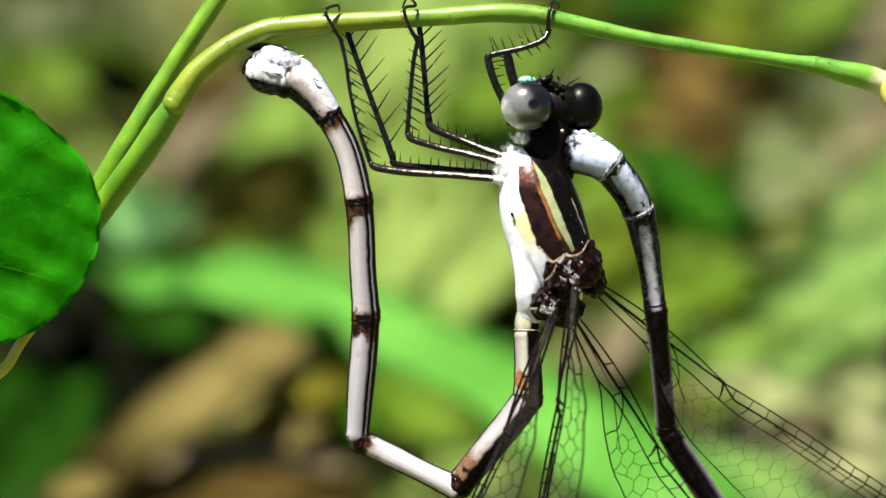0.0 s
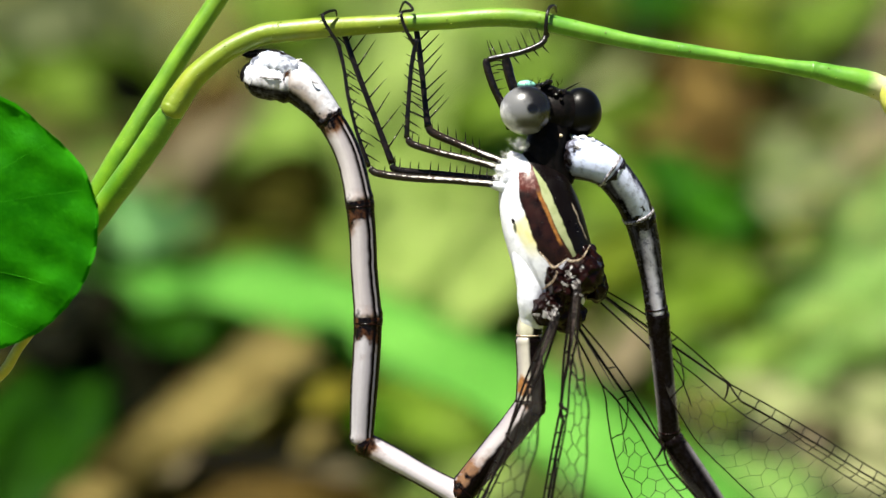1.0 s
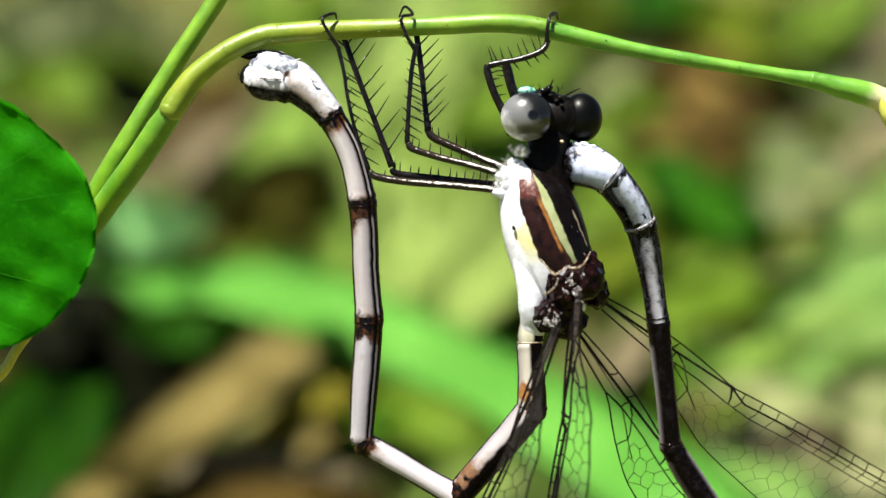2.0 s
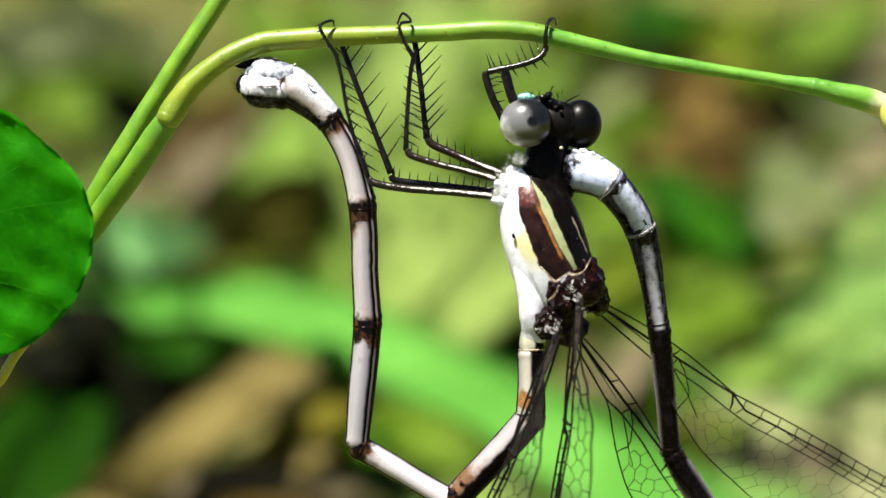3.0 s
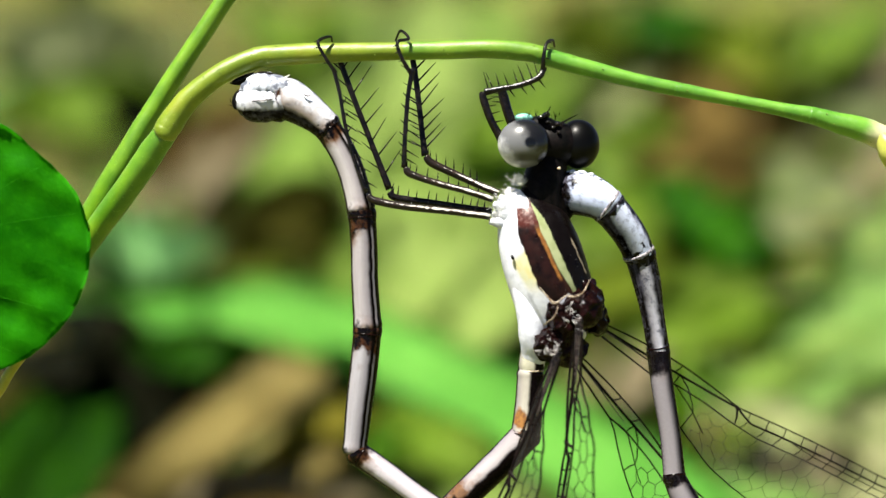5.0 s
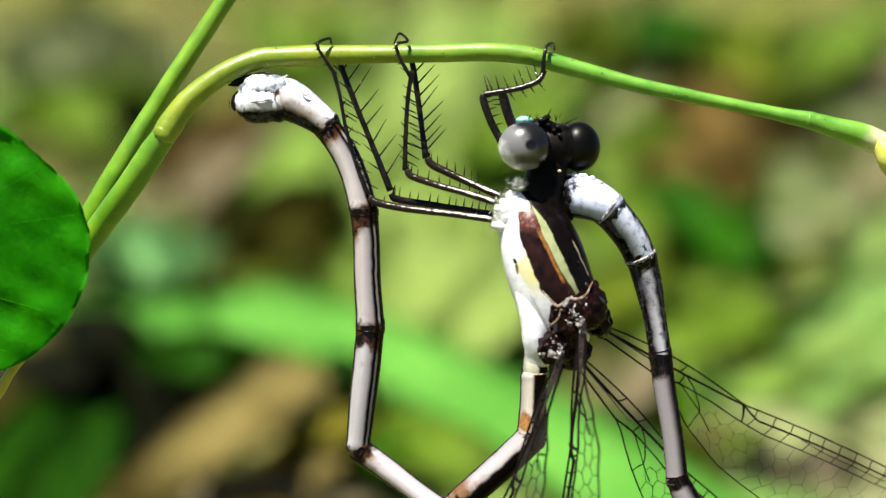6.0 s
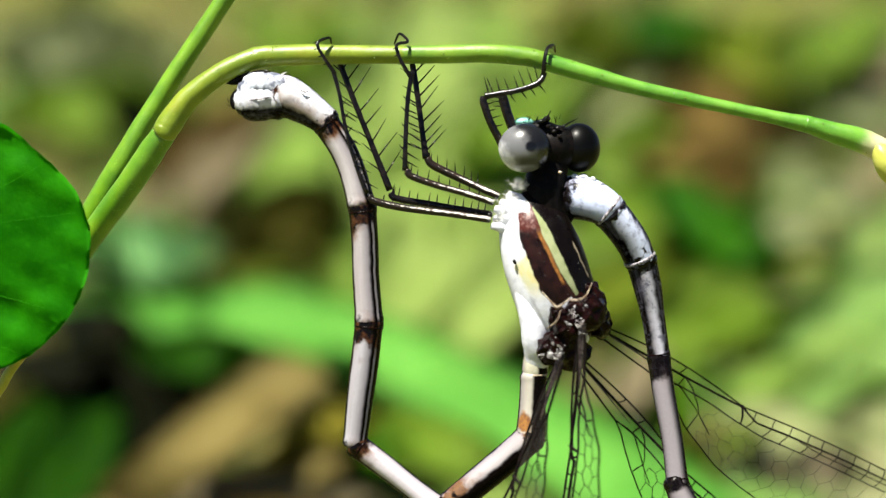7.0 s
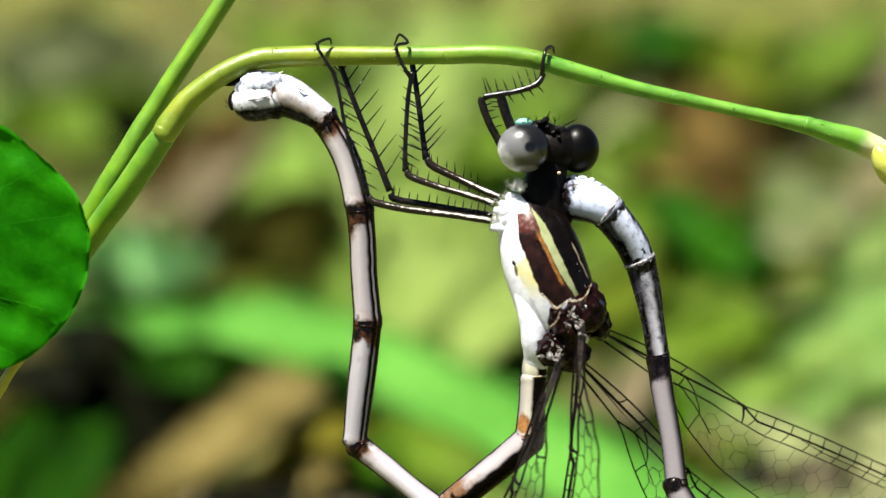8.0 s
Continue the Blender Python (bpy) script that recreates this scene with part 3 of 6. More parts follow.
def build_litter():
    """Blades and dry leaves behind the vine."""
    G, D = "grass blades on the ground", "dry leaves on the ground"
    green, dry = "grass", "leaf"

    def lay(name, material, label, category, group, lift, points):
        blade(name, points, material, label, category, lift, group, 0.10 if "tan" in label else 0.25)

    # far, towards the top
    lay("leaf_blade", BLADE_LIGHT, "yellowish green grass blade on the soil", green, G, 0.004, [(560, 580, 50), (670, 410, 140), (750, 230, 150), (810, 40, 80), (840, -60, 20)])
    lay("leaf_blade", BLADE_LIGHT, "yellowish green grass blade on the soil", green, G, 0.004, [(760, 580, 50), (880, 430, 120), (960, 290, 110), (1010, 140, 40)])
    lay("low_leaf", BLADE_PALE, "pale grey-green leaf on the soil", dry, "", 0.006, [(-60, 60, 20), (40, 50, 70), (150, 40, 66), (250, 60, 20)])
    lay("low_leaf", BLADE_OLIVE, "pale grey-green leaf on the soil", dry, "", 0.006, [(-60, 150, 20), (60, 140, 50), (200, 130, 46), (330, 150, 20)])
    lay("dark_leaf", GAP_SHADE, "dark leaf-shaped patch painting a shaded gap", dry, "", 0.004, [(80, 180, 16), (150, 166, 44), (220, 164, 44), (285, 175, 10)])
    lay("dry_leaf", DRY_GREY, "dry grey-brown leaf on the soil", dry, D, 0.006, [(270, 310, 14), (320, 260, 44), (375, 200, 46), (420, 150, 14)])
    lay("dry_leaf", DRY_BROWN, "dry brown leaf on the soil", dry, D, 0.006, [(200, 250, 20), (270, 230, 46), (340, 170, 50), (420, 110, 20)])
    lay("leaf_blade", BLADE_OLIVE, "yellowish green grass blade on the soil", green, G, 0.010, [(400, -50, 20), (470, 0, 56), (540, 20, 50), (610, -20, 20)])
    lay("leaf_blade", BLADE_LIGHT, "yellowish green grass blade on the soil", green, G, 0.010, [(400, 330, 14), (450, 270, 52), (520, 190, 62), (570, 90, 40), (590, 40, 14)])
    lay("leaf_blade", BLADE_YELLOW, "yellowish green grass blade on the soil", green, G, 0.012, [(570, -60, 40), (600, 70, 70), (630, 200, 80), (665, 330, 72), (690, 470, 50), (700, 560, 16)])
    lay("leaf_blade", BLADE_YELLOW, "yellowish green grass blade on the soil", green, G, 0.012, [(660, 280, 30), (690, 170, 70), (715, 50, 76), (740, -70, 40)])
    lay("leaf_blade", BLADE_YELLOW, "yellowish green grass blade on the soil", green, G, 0.012, [(640, 420, 30), (720, 320, 110), (810, 220, 120), (880, 120, 90), (960, 20, 40)])
    lay("leaf_blade", BLADE_LIGHT, "yellowish green leaf on the soil", dry, "", 0.006, [(790, 150, 12), (860, 110, 50), (950, 90, 50), (1030, 60, 12)])
    lay("leaf_blade", BLADE_OLIVE, "olive green leaf on the soil", dry, "", 0.020, [(790, 310, 10), (820, 250, 44), (860, 180, 56), (930, 110, 40), (990, 70, 12)])
    lay("leaf_blade", BLADE_STRAW, "pale straw-coloured blade on the soil", dry, D, 0.005, [(1000, 190, 10), (1060, 140, 34), (1130, 95, 36), (1210, 60, 10)])
    lay("leaf_blade", BLADE_OLIVE, "olive green leaf on the soil", dry, "", 0.006, [(1010, 250, 14), (1070, 190, 40), (1140, 170, 40), (1200, 160, 10)])
    lay("dry_leaf", DRY_WARM, "dry brown leaf on the soil", dry, D, 0.008, [(1090, 150, 12), (1180, 140, 56), (1270, 150, 60), (1350, 130, 20)])
    lay("dry_leaf", DRY_WARM, "dry brown leaf on the soil", dry, D, 0.006, [(1070, 270, 12), (1140, 240, 40), (1220, 210, 44), (1300, 180, 12)])
    lay("dry_leaf", DRY_BROWN, "dry brown leaf on the soil", dry, D, 0.008, [(1170, 330, 8), (1225, 280, 22), (1280, 230, 24), (1330, 180, 8)])
    lay("leaf_blade", BLADE_FRESH, "deep green grass blade on the soil", green, G, 0.012, [(1040, -20, 12), (1130, -15, 34), (1230, 5, 40), (1330, 30, 10)])
    lay("leaf_blade", BLADE_MOSS, "olive green grass blade on the soil", green, G, 0.01, [(1130, 40, 12), (1240, 40, 46), (1340, 50, 54), (1450, 20, 16)])
    lay("leaf_blade", BLADE_OLIVE, "olive green grass blade on the soil", green, G, 0.01, [(1330, 100, 12), (1400, 60, 46), (1470, 0, 54), (1520, -60, 16)])
    lay("dry_leaf", DRY_GREY, "dry grey-brown leaf on the soil", dry, D, 0.006, [(1400, 110, 16), (1480, 80, 60), (1560, 40, 64), (1640, 0, 20)])
    lay("low_leaf", BLADE_PALE, "pale grey-green leaf on the soil", dry, "", 0.006, [(1400, 200, 12), (1470, 170, 50), (1550, 140, 54), (1640, 110, 14)])
    lay("low_leaf", BLADE_PALE, "pale grey-green leaf on the soil", dry, "", 0.006, [(1300, 250, 10), (1370, 260, 58), (1440, 330, 62), (1480, 400, 14)])
    lay("low_leaf", BLADE_PALE, "pale grey-green leaf on the soil", dry, "", 0.006, [(1290, 350, 10), (1340, 350, 46), (1410, 370, 50), (1470, 390, 14)])
    lay("dry_leaf", DRY_GREY, "dry grey-brown leaf on the soil", dry, D, 0.006, [(1450, 330, 10), (1500, 260, 46), (1560, 210, 46), (1620, 180, 12)])
    # middle
    lay("leaf_blade", BLADE_SAGE, "dull sage green grass blade on the soil", green, G, 0.022, [(100, 404, 26), (180, 392, 48), (265, 384, 40), (350, 372, 10)])
    lay("leaf_blade", BLADE_DEEP, "deep green grass blade on the soil", green, G, 0.020, [(120, 462, 5), (230, 456, 13), (340, 452, 13), (450, 446, 5)])
    lay("dark_leaf", DRY_OLIVE, "dark olive leaf on the soil", dry, "", 0.008, [(370, 400, 10), (440, 370, 50), (530, 345, 64), (620, 370, 14)])
    lay("leaf_blade", BLADE_YELLOW, "yellowish green grass blade on the soil", green, G, 0.010, [(620, 560, 20), (700, 450, 90), (780, 340, 100), (840, 240, 50)])
    lay("leaf_blade", BLADE_YELLOW, "yellowish green grass blade on the soil", green, G, 0.010, [(760, 600, 16), (830, 500, 70), (900, 390, 70), (950, 270, 20)])
    lay("leaf_blade", BLADE_OLIVE, "olive green grass blade on the soil", green, G, 0.006, [(1000, 430, 16), (1055, 365, 66), (1110, 295, 76), (1160, 230, 20)])
    lay("leaf_blade", BLADE_MOSS, "olive green grass blade on the soil", green, G, 0.012, [(940, 560, 14), (1010, 490, 60), (1080, 430, 60), (1140, 380, 12)])
    lay("leaf_blade", BLADE_OLIVE, "olive green grass blade on the soil", green, G, 0.006, [(1040, 620, 16), (1130, 560, 56), (1240, 510, 60), (1340, 470, 50), (1460, 400, 14)])
    lay("leaf_blade", BLADE_OLIVE, "olive green grass blade on the soil", green, G, 0.004, [(1300, 540, 14), (1390, 480, 30), (1440, 440, 30), (1500, 400, 20)])
    lay("leaf_blade", BLADE_LIME, "fresh light green grass blade on the soil", green, G, 0.005, [(1400, 500, 14), (1490, 410, 56), (1570, 330, 60), (1660, 230, 30)])
    lay("leaf_blade", BLADE_LIME, "fresh light green grass blade on the soil", green, G, 0.005, [(1290, 650, 20), (1400, 560, 56), (1500, 480, 66), (1600, 400, 66), (1740, 290, 40)])
    lay("leaf_blade", BLADE_FRESH, "deep green grass blade on the soil", green, G, 0.016, [(1100, 235, 12), (1165, 290, 40), (1235, 355, 50), (1305, 425, 42), (1360, 490, 10)])
    lay("dry_leaf", DRY_OLIVE, "dark olive leaf on the soil", dry, "", 0.008, [(1215, 590, 8), (1255, 570, 22), (1300, 560, 8)])
    # near, towards the bottom
    lay("leaf_blade", BLADE_LIME, "fresh light green grass blade on the soil", green, G, 0.005, [(1320, 710, 14), (1430, 640, 40), (1560, 560, 50), (1720, 460, 40)])
    lay("leaf_blade", BLADE_STRAW, "pale straw-coloured blade on the soil", dry, D, 0.006, [(1240, 650, 10), (1340, 690, 44), (1450, 760, 62), (1640, 860, 50)])
    lay("leaf_blade", BLADE_STRAW, "pale straw-coloured blade on the soil", dry, D, 0.006, [(1400, 700, 10), (1480, 690, 40), (1560, 700, 50), (1660, 720, 30)])
    lay("dry_leaf", DRY_GREY, "dry grey-brown leaf on the soil", dry, D, 0.016, [(1330, 780, 8), (1390, 768, 32), (1450, 768, 32), (1510, 780, 8)])
    lay("leaf_blade", BLADE_OLIVE, "olive green grass blade on the soil", green, G, 0.004, [(1090, 500, 12), (1190, 470, 50), (1280, 490, 54), (1380, 520, 12)])
    lay("leaf_blade", BLADE_STRAW, "pale straw-coloured blade on the soil", dry, D, 0.006, [(1340, 800, 10), (1420, 810, 44), (1520, 840, 56), (1640, 880, 30)])
    lay("leaf_blade", BLADE_LIME, "fresh light green grass blade on the soil", green, G, 0.004, [(1200, 780, 10), (1310, 830, 40), (1400, 870, 44), (1500, 930, 20)])
    lay("leaf_blade", BLADE_BRIGHT, "arched bright green grass blade on the soil", green, G, 0.008, [(110, 508, 10), (260, 494, 38), (420, 498, 58), (600, 545, 66), (790, 640, 78), (960, 735, 90), (1150, 850, 95), (1350, 980, 60)])
    # near-black leaf shapes here paint shade into the gaps
    lay("dark_leaf", GAP_SHADE, "dark leaf-shaped patch painting a shaded gap", dry, "", 0.012, [(50, 490, 10), (120, 515, 44), (190, 545, 34), (250, 560, 8)])
    lay("dark_leaf", GAP_SHADE, "dark leaf-shaped patch painting a shaded gap", dry, "", 0.014, [(-10, 560, 10), (60, 590, 40), (130, 610, 34), (200, 630, 8)])
    lay("dark_leaf", DRY_OLIVE, "dark olive leaf on the soil", dry, "", 0.004, [(-100, 620, 14), (-25, 650, 50), (50, 660, 46), (120, 660, 10)])
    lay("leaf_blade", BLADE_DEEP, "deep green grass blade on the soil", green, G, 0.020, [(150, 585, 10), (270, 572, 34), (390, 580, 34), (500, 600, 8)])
    lay("dark_leaf", GAP_SHADE, "dark leaf-shaped patch painting a shaded gap", dry, "", 0.006, [(60, 610, 24), (150, 610, 48), (260, 640, 46), (340, 670, 12)])
    lay("dark_leaf", GAP_SHADE, "dark leaf-shaped patch painting a shaded gap", dry, "", 0.006, [(110, 780, 20), (180, 720, 44), (260, 660, 40), (320, 620, 8)])
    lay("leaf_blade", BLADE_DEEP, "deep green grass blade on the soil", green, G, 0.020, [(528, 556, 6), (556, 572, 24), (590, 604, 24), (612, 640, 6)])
    lay("dry_leaf", DRY_LEAF, "dry tan leaf folded on the soil", dry, D, 0.022, [(120, 880, 40), (200, 818, 50), (290, 750, 54), (390, 674, 56), (470, 618, 54), (515, 590, 50), (528, 580, 40)])
    lay("dry_leaf", DRY_TAN, "dry tan leaf on the soil", dry, D, 0.014, [(420, 765, 12), (500, 715, 26), (580, 680, 34), (650, 650, 12)])
    lay("dark_leaf", GAP_SHADE, "dark leaf-shaped patch painting a shaded gap", dry, "", 0.006, [(-60, 560, 20), (20, 600, 44), (90, 650, 44), (140, 690, 12)])
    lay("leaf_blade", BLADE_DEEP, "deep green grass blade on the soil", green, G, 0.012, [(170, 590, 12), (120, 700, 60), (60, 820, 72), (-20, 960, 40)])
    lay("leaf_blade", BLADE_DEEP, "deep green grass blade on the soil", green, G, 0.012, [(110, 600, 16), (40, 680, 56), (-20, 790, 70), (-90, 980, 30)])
    lay("dry_leaf", DRY_GREY, "dry greyish leaf on the soil", dry, D, 0.008, [(140, 830, 16), (280, 808, 30), (430, 808, 32), (640, 830, 12)])
    lay("dry_leaf", DRY_LEAF, "dry tan leaf on the soil", dry, D, 0.008, [(60, 930, 20), (120, 880, 40), (190, 835, 34), (250, 800, 8)])
    lay("dry_leaf", DRY_BROWN, "dry brown leaf on the soil", dry, D, 0.006, [(240, 890, 20), (380, 870, 34), (520, 865, 34), (660, 880, 12)])
    lay("leaf_blade", BLADE_OLIVE, "olive green grass blade on the soil", green, G, 0.012, [(590, 680, 16), (680, 705, 48), (790, 760, 56), (920, 830, 20)])
    lay("leaf_blade", BLADE_GREEN, "green grass blade on the soil", green, G, 0.010, [(560, 770, 12), (610, 740, 30), (680, 750, 34), (740, 780, 12)])
    lay("leaf_blade", BLADE_YELLOW, "yellowish green grass blade on the soil", green, G, 0.010, [(700, 880, 20), (800, 840, 44), (900, 850, 50), (1000, 900, 20)])
    # smaller leaves, and dark leaf shapes that paint the gaps between the blades
    deep, gap, brown, tan = "deep green grass blade on the soil", "dark leaf-shaped patch painting a shaded gap", "dry brown leaf on the soil", "pale straw-coloured blade on the soil"
    lay("leaf_blade", BLADE_MOSS, "olive green grass blade on the soil", green, G, 0.006, [(930, 30, 20), (1000, 10, 48), (1080, 0, 48), (1150, -20, 20)])
    lay("dark_leaf", DRY_OLIVE, gap, dry, "", 0.006, [(1270, 220, 8), (1310, 190, 24), (1350, 168, 24), (1390, 150, 8)])
    lay("dry_leaf", DRY_BROWN, brown, dry, D, 0.006, [(1430, 190, 10), (1490, 158, 32), (1550, 130, 36), (1620, 105, 10)])
    lay("leaf_blade", BLADE_FRESH, deep, green, G, 0.010, [(1210, 310, 8), (1260, 350, 32), (1320, 392, 32), (1380, 430, 8)])
    lay("leaf_blade", BLADE_GREEN, deep, green, G, 0.010, [(1290, 500, 8), (1350, 474, 32), (1415, 440, 32), (1470, 400, 8)])
    lay("leaf_blade", BLADE_GREEN, deep, green, G, 0.006, [(1440, 690, 8), (1480, 655, 28), (1520, 622, 28), (1560, 590, 8)])
    lay("dry_leaf", DRY_GREY, brown, dry, D, 0.012, [(1040, 710, 8), (1075, 645, 32), (1105, 580, 32), (1135, 515, 8)])
    lay("leaf_blade", BLADE_MOSS, "olive green grass blade on the soil", green, G, 0.012, [(1190, 765, 6), (1240, 735, 26), (1290, 705, 22), (1330, 680, 6)])
    lay("leaf_blade", BLADE_CREAM, tan, dry, D, 0.008, [(1370, 690, 8), (1450, 730, 28), (1540, 780, 40), (1660, 850, 40)])
    lay("leaf_blade", BLADE_LIGHT, "yellowish green grass blade on the soil", green, G, 0.006, [(1220, 660, 10), (1290, 628, 34), (1370, 590, 38), (1440, 556, 10)])
    lay("dark_leaf", DRY_OLIVE, "dark olive leaf on the soil", dry, "", 0.010, [(390, 335, 10), (440, 322, 38), (510, 312, 46), (570, 332, 10)])
    lay("leaf_blade", BLADE_CREAM, tan, dry, D, 0.010, [(1400, 810, 8), (1480, 820, 26), (1560, 840, 34), (1680, 880, 30)])
    lay("dry_leaf", DRY_LEAF, brown, dry, D, 0.010, [(420, 850, 8), (500, 790, 20), (570, 738, 26), (640, 690, 10)])
    # small blades and leaf scraps over the larger ones, patch by patch: middle, spread, lean, materials
    rnd = random.Random(33)
    patches = (
        ((1020, 30), (70, 45), 0.6, (BLADE_MOSS, BLADE_DUSK)),
        ((1095, 135), (45, 35), 0.7, (BLADE_STRAW, BLADE_CREAM)),
        ((1190, 150), (70, 45), 0.6, (DRY_WARM, DRY_BROWN)),
        ((1230, 205), (40, 35), 0.6, (DRY_BROWN, DRY_WARM)),
        ((1075, 225), (35, 40), 0.8, (DRY_TAN, BLADE_OLIVE)),
        ((1360, 40), (80, 40), 0.6, (BLADE_OLIVE, BLADE_MOSS)),
        ((1420, 35), (40, 25), 0.7, (BLADE_LIGHT, BLADE_OLIVE)),
        ((1335, 180), (35, 30), 0.8, (BLADE_DUSK, DRY_BROWN)),
        ((1500, 140), (70, 45), 0.7, (DRY_GREY, DRY_BROWN)),
        ((1535, 260), (50, 80), 0.9, (DRY_GREY, BLADE_OLIVE, BLADE_PALE)),
        ((1395, 320), (62, 62), 0.9, (BLADE_PALE, BLADE_STRAW, BLADE_MOSS, BLADE_PALE)),
        ((1235, 350), (80, 65), -0.8, (BLADE_FRESH, BLADE_DEEP, BLADE_GREEN)),
        ((1370, 450), (75, 45), 0.6, (BLADE_FRESH, BLADE_GREEN)),
        ((1520, 470), (60, 100), 0.9, (BLADE_LIME, BLADE_SAGE, BLADE_LIME)),
        ((1320, 600), (90, 45), 0.5, (BLADE_LIGHT, BLADE_LIME)),
        ((1500, 640), (40, 40), 0.7, (BLADE_GREEN, BLADE_MOSS)),
        ((1090, 620), (45, 70), 1.0, (DRY_GREY, BLADE_MOSS)),
        ((1250, 725), (45, 25), 0.6, (BLADE_DUSK, BLADE_MOSS)),
        ((1490, 745), (90, 30), -0.5, (BLADE_CREAM, BLADE_STRAW)),
        ((1400, 770), (75, 30), 0.1, (DRY_GREY,)),
        ((1150, 480), (60, 60), 0.7, (BLADE_OLIVE, BLADE_MOSS)),
        ((1100, 330), (40, 60), 0.9, (BLADE_LIGHT, BLADE_OLIVE)),
        ((130, 70), (110, 55), 0.5, (BLADE_PALE, BLADE_PALE, BLADE_SAGE)),
        ((190, 170), (60, 30), 0.1, (GAP_SHADE,)),
        ((385, 230), (50, 45), 0.9, (DRY_GREY, BLADE_OLIVE)),
        ((480, 350), (70, 60), 0.3, (DRY_OLIVE, BLADE_MOSS)),
        ((280, 290), (45, 40), 0.8, (DRY_GREY, BLADE_OLIVE)),
        ((290, 456), (90, 6), 0.02, (BLADE_DEEP,)),
        ((250, 508), (80, 22), -0.03, (BLADE_BRIGHT,)),
        ((300, 575), (100, 20), -0.1, (BLADE_DUSK, BLADE_DEEP)),
        ((250, 680), (45, 60), 0.7, (GAP_SHADE, DRY_OLIVE)),
        ((640, 750), (45, 45), 0.3, (DRY_BROWN, BLADE_DUSK)),
        ((350, 820), (100, 22), 0.1, (DRY_GREY,)),
        ((560, 150), (70, 90), 1.2, (BLADE_OLIVE, BLADE_LIGHT)),
        ((760, 200), (110, 170), 1.2, (BLADE_YELLOW, BLADE_LIGHT)),
        ((760, 440), (80, 70), 1.1, (BLADE_YELLOW, BLADE_LIGHT)),
    )
    verts, faces, tones, slots = [], [], [], []
    for (mu, mv), (su, sv), lean, materials in patches:
        for i in range(max(4, min(16, round(su * sv / 330)))):
            u, v, a = mu + rnd.uniform(-su, su), mv + rnd.uniform(-sv, sv), lean * 0.92 + rnd.gauss(0, 0.13)
            long, wide, bend = rnd.uniform(70, 170), rnd.uniform(6, 14), rnd.uniform(-12, 12)
            du, dv = math.cos(a) * long, -math.sin(a) * long
            points = [(u - du, v - dv, wide * 0.4), (u - du * 0.3 + bend, v - dv * 0.3, wide), (u + du * 0.4 + bend, v + dv * 0.4, wide), (u + du, v + dv, 2)]
            bm = blade_mesh(points, 0.003, 0.25, 10)
            bm.verts.index_update()
            tone = materials[i % len(materials)]
            if tone not in slots:
                slots.append(tone)
            faces += [[len(verts) + q.index for q in f.verts] for f in bm.faces]
            tones += [slots.index(tone)] * len(bm.faces)
            verts += [q.co.copy() for q in bm.verts]
            bm.free()
    mesh = bpy.data.meshes.new("thin_grass")
    mesh.from_pydata(verts, [], faces)
    for tone in slots:
        mesh.materials.append(tone)
    mesh.polygons.foreach_set("material_index", tones)
    mesh.polygons.foreach_set("use_smooth", [True] * len(faces))
    tagged(new("thin_grass", mesh), "thin bent grass and leaf scraps over the litter", "grass", kind="stuff")
    # long narrow blades that lie side by side: middle, spread, lean, count, materials
    swathes = (
        ((1420, 430), (170, 190), 0.72, 26, (BLADE_PALE, BLADE_GREEN, BLADE_LIME, BLADE_STRAW, BLADE_MOSS)),
        ((1180, 520), (110, 110), 0.72, 14, (BLADE_OLIVE, BLADE_GREEN, BLADE_LIGHT)),
        ((760, 260), (190, 240), 1.05, 24, (BLADE_YELLOW, BLADE_LIGHT, BLADE_LIGHT, BLADE_OLIVE)),
        ((1350, 110), (200, 100), 0.55, 14, (BLADE_MOSS, DRY_GREY, BLADE_OLIVE)),
        ((1345, 415), (75, 50), 0.7, 14, (BLADE_FRESH, BLADE_GREEN)),
        ((1240, 340), (60, 50), -0.75, 6, (BLADE_FRESH, BLADE_DEEP)),
        ((1275, 290), (45, 60), 0.8, 9, (BLADE_DUSK, DRY_BROWN, BLADE_FRESH)),
        ((140, 90), (120, 80), 0.6, 8, (BLADE_PALE, BLADE_SAGE, BLADE_MOSS)),
        ((225, 395), (60, 30), 0.10, 7, (BLADE_SAGE, BLADE_PALE)),
        ((250, 456), (70, 5), 0.05, 3, (BLADE_DEEP,)),
        ((270, 505), (90, 16), -0.02, 7, (BLADE_BRIGHT,)),
        ((420, 740), (130, 60), 0.64, 8, (DRY_WARM, DRY_TAN, DRY_BROWN)),
    )
    for (mu, mv), (su, sv), lean, count, materials in swathes:
        for i in range(count):
            u, v, a = mu + rnd.uniform(-su, su), mv + rnd.uniform(-sv, sv), lean + rnd.gauss(0, 0.07)
            long, wide, bend = rnd.uniform(110, 210), rnd.uniform(6, 13), rnd.uniform(-14, 14)
            du, dv = math.cos(a) * long, -math.sin(a) * long
            points = [(u - du, v - dv, 2), (u - du * 0.4 + bend, v - dv * 0.4, wide), (u + du * 0.3 + bend, v + dv * 0.3, wide), (u + du, v + dv, 1)]
            blade("grass_blade", points, materials[i % len(materials)], "long narrow grass blade lying over the litter", "grass", 0.007 if BLADE_FRESH in materials else 0.003, "thin grass on the ground")


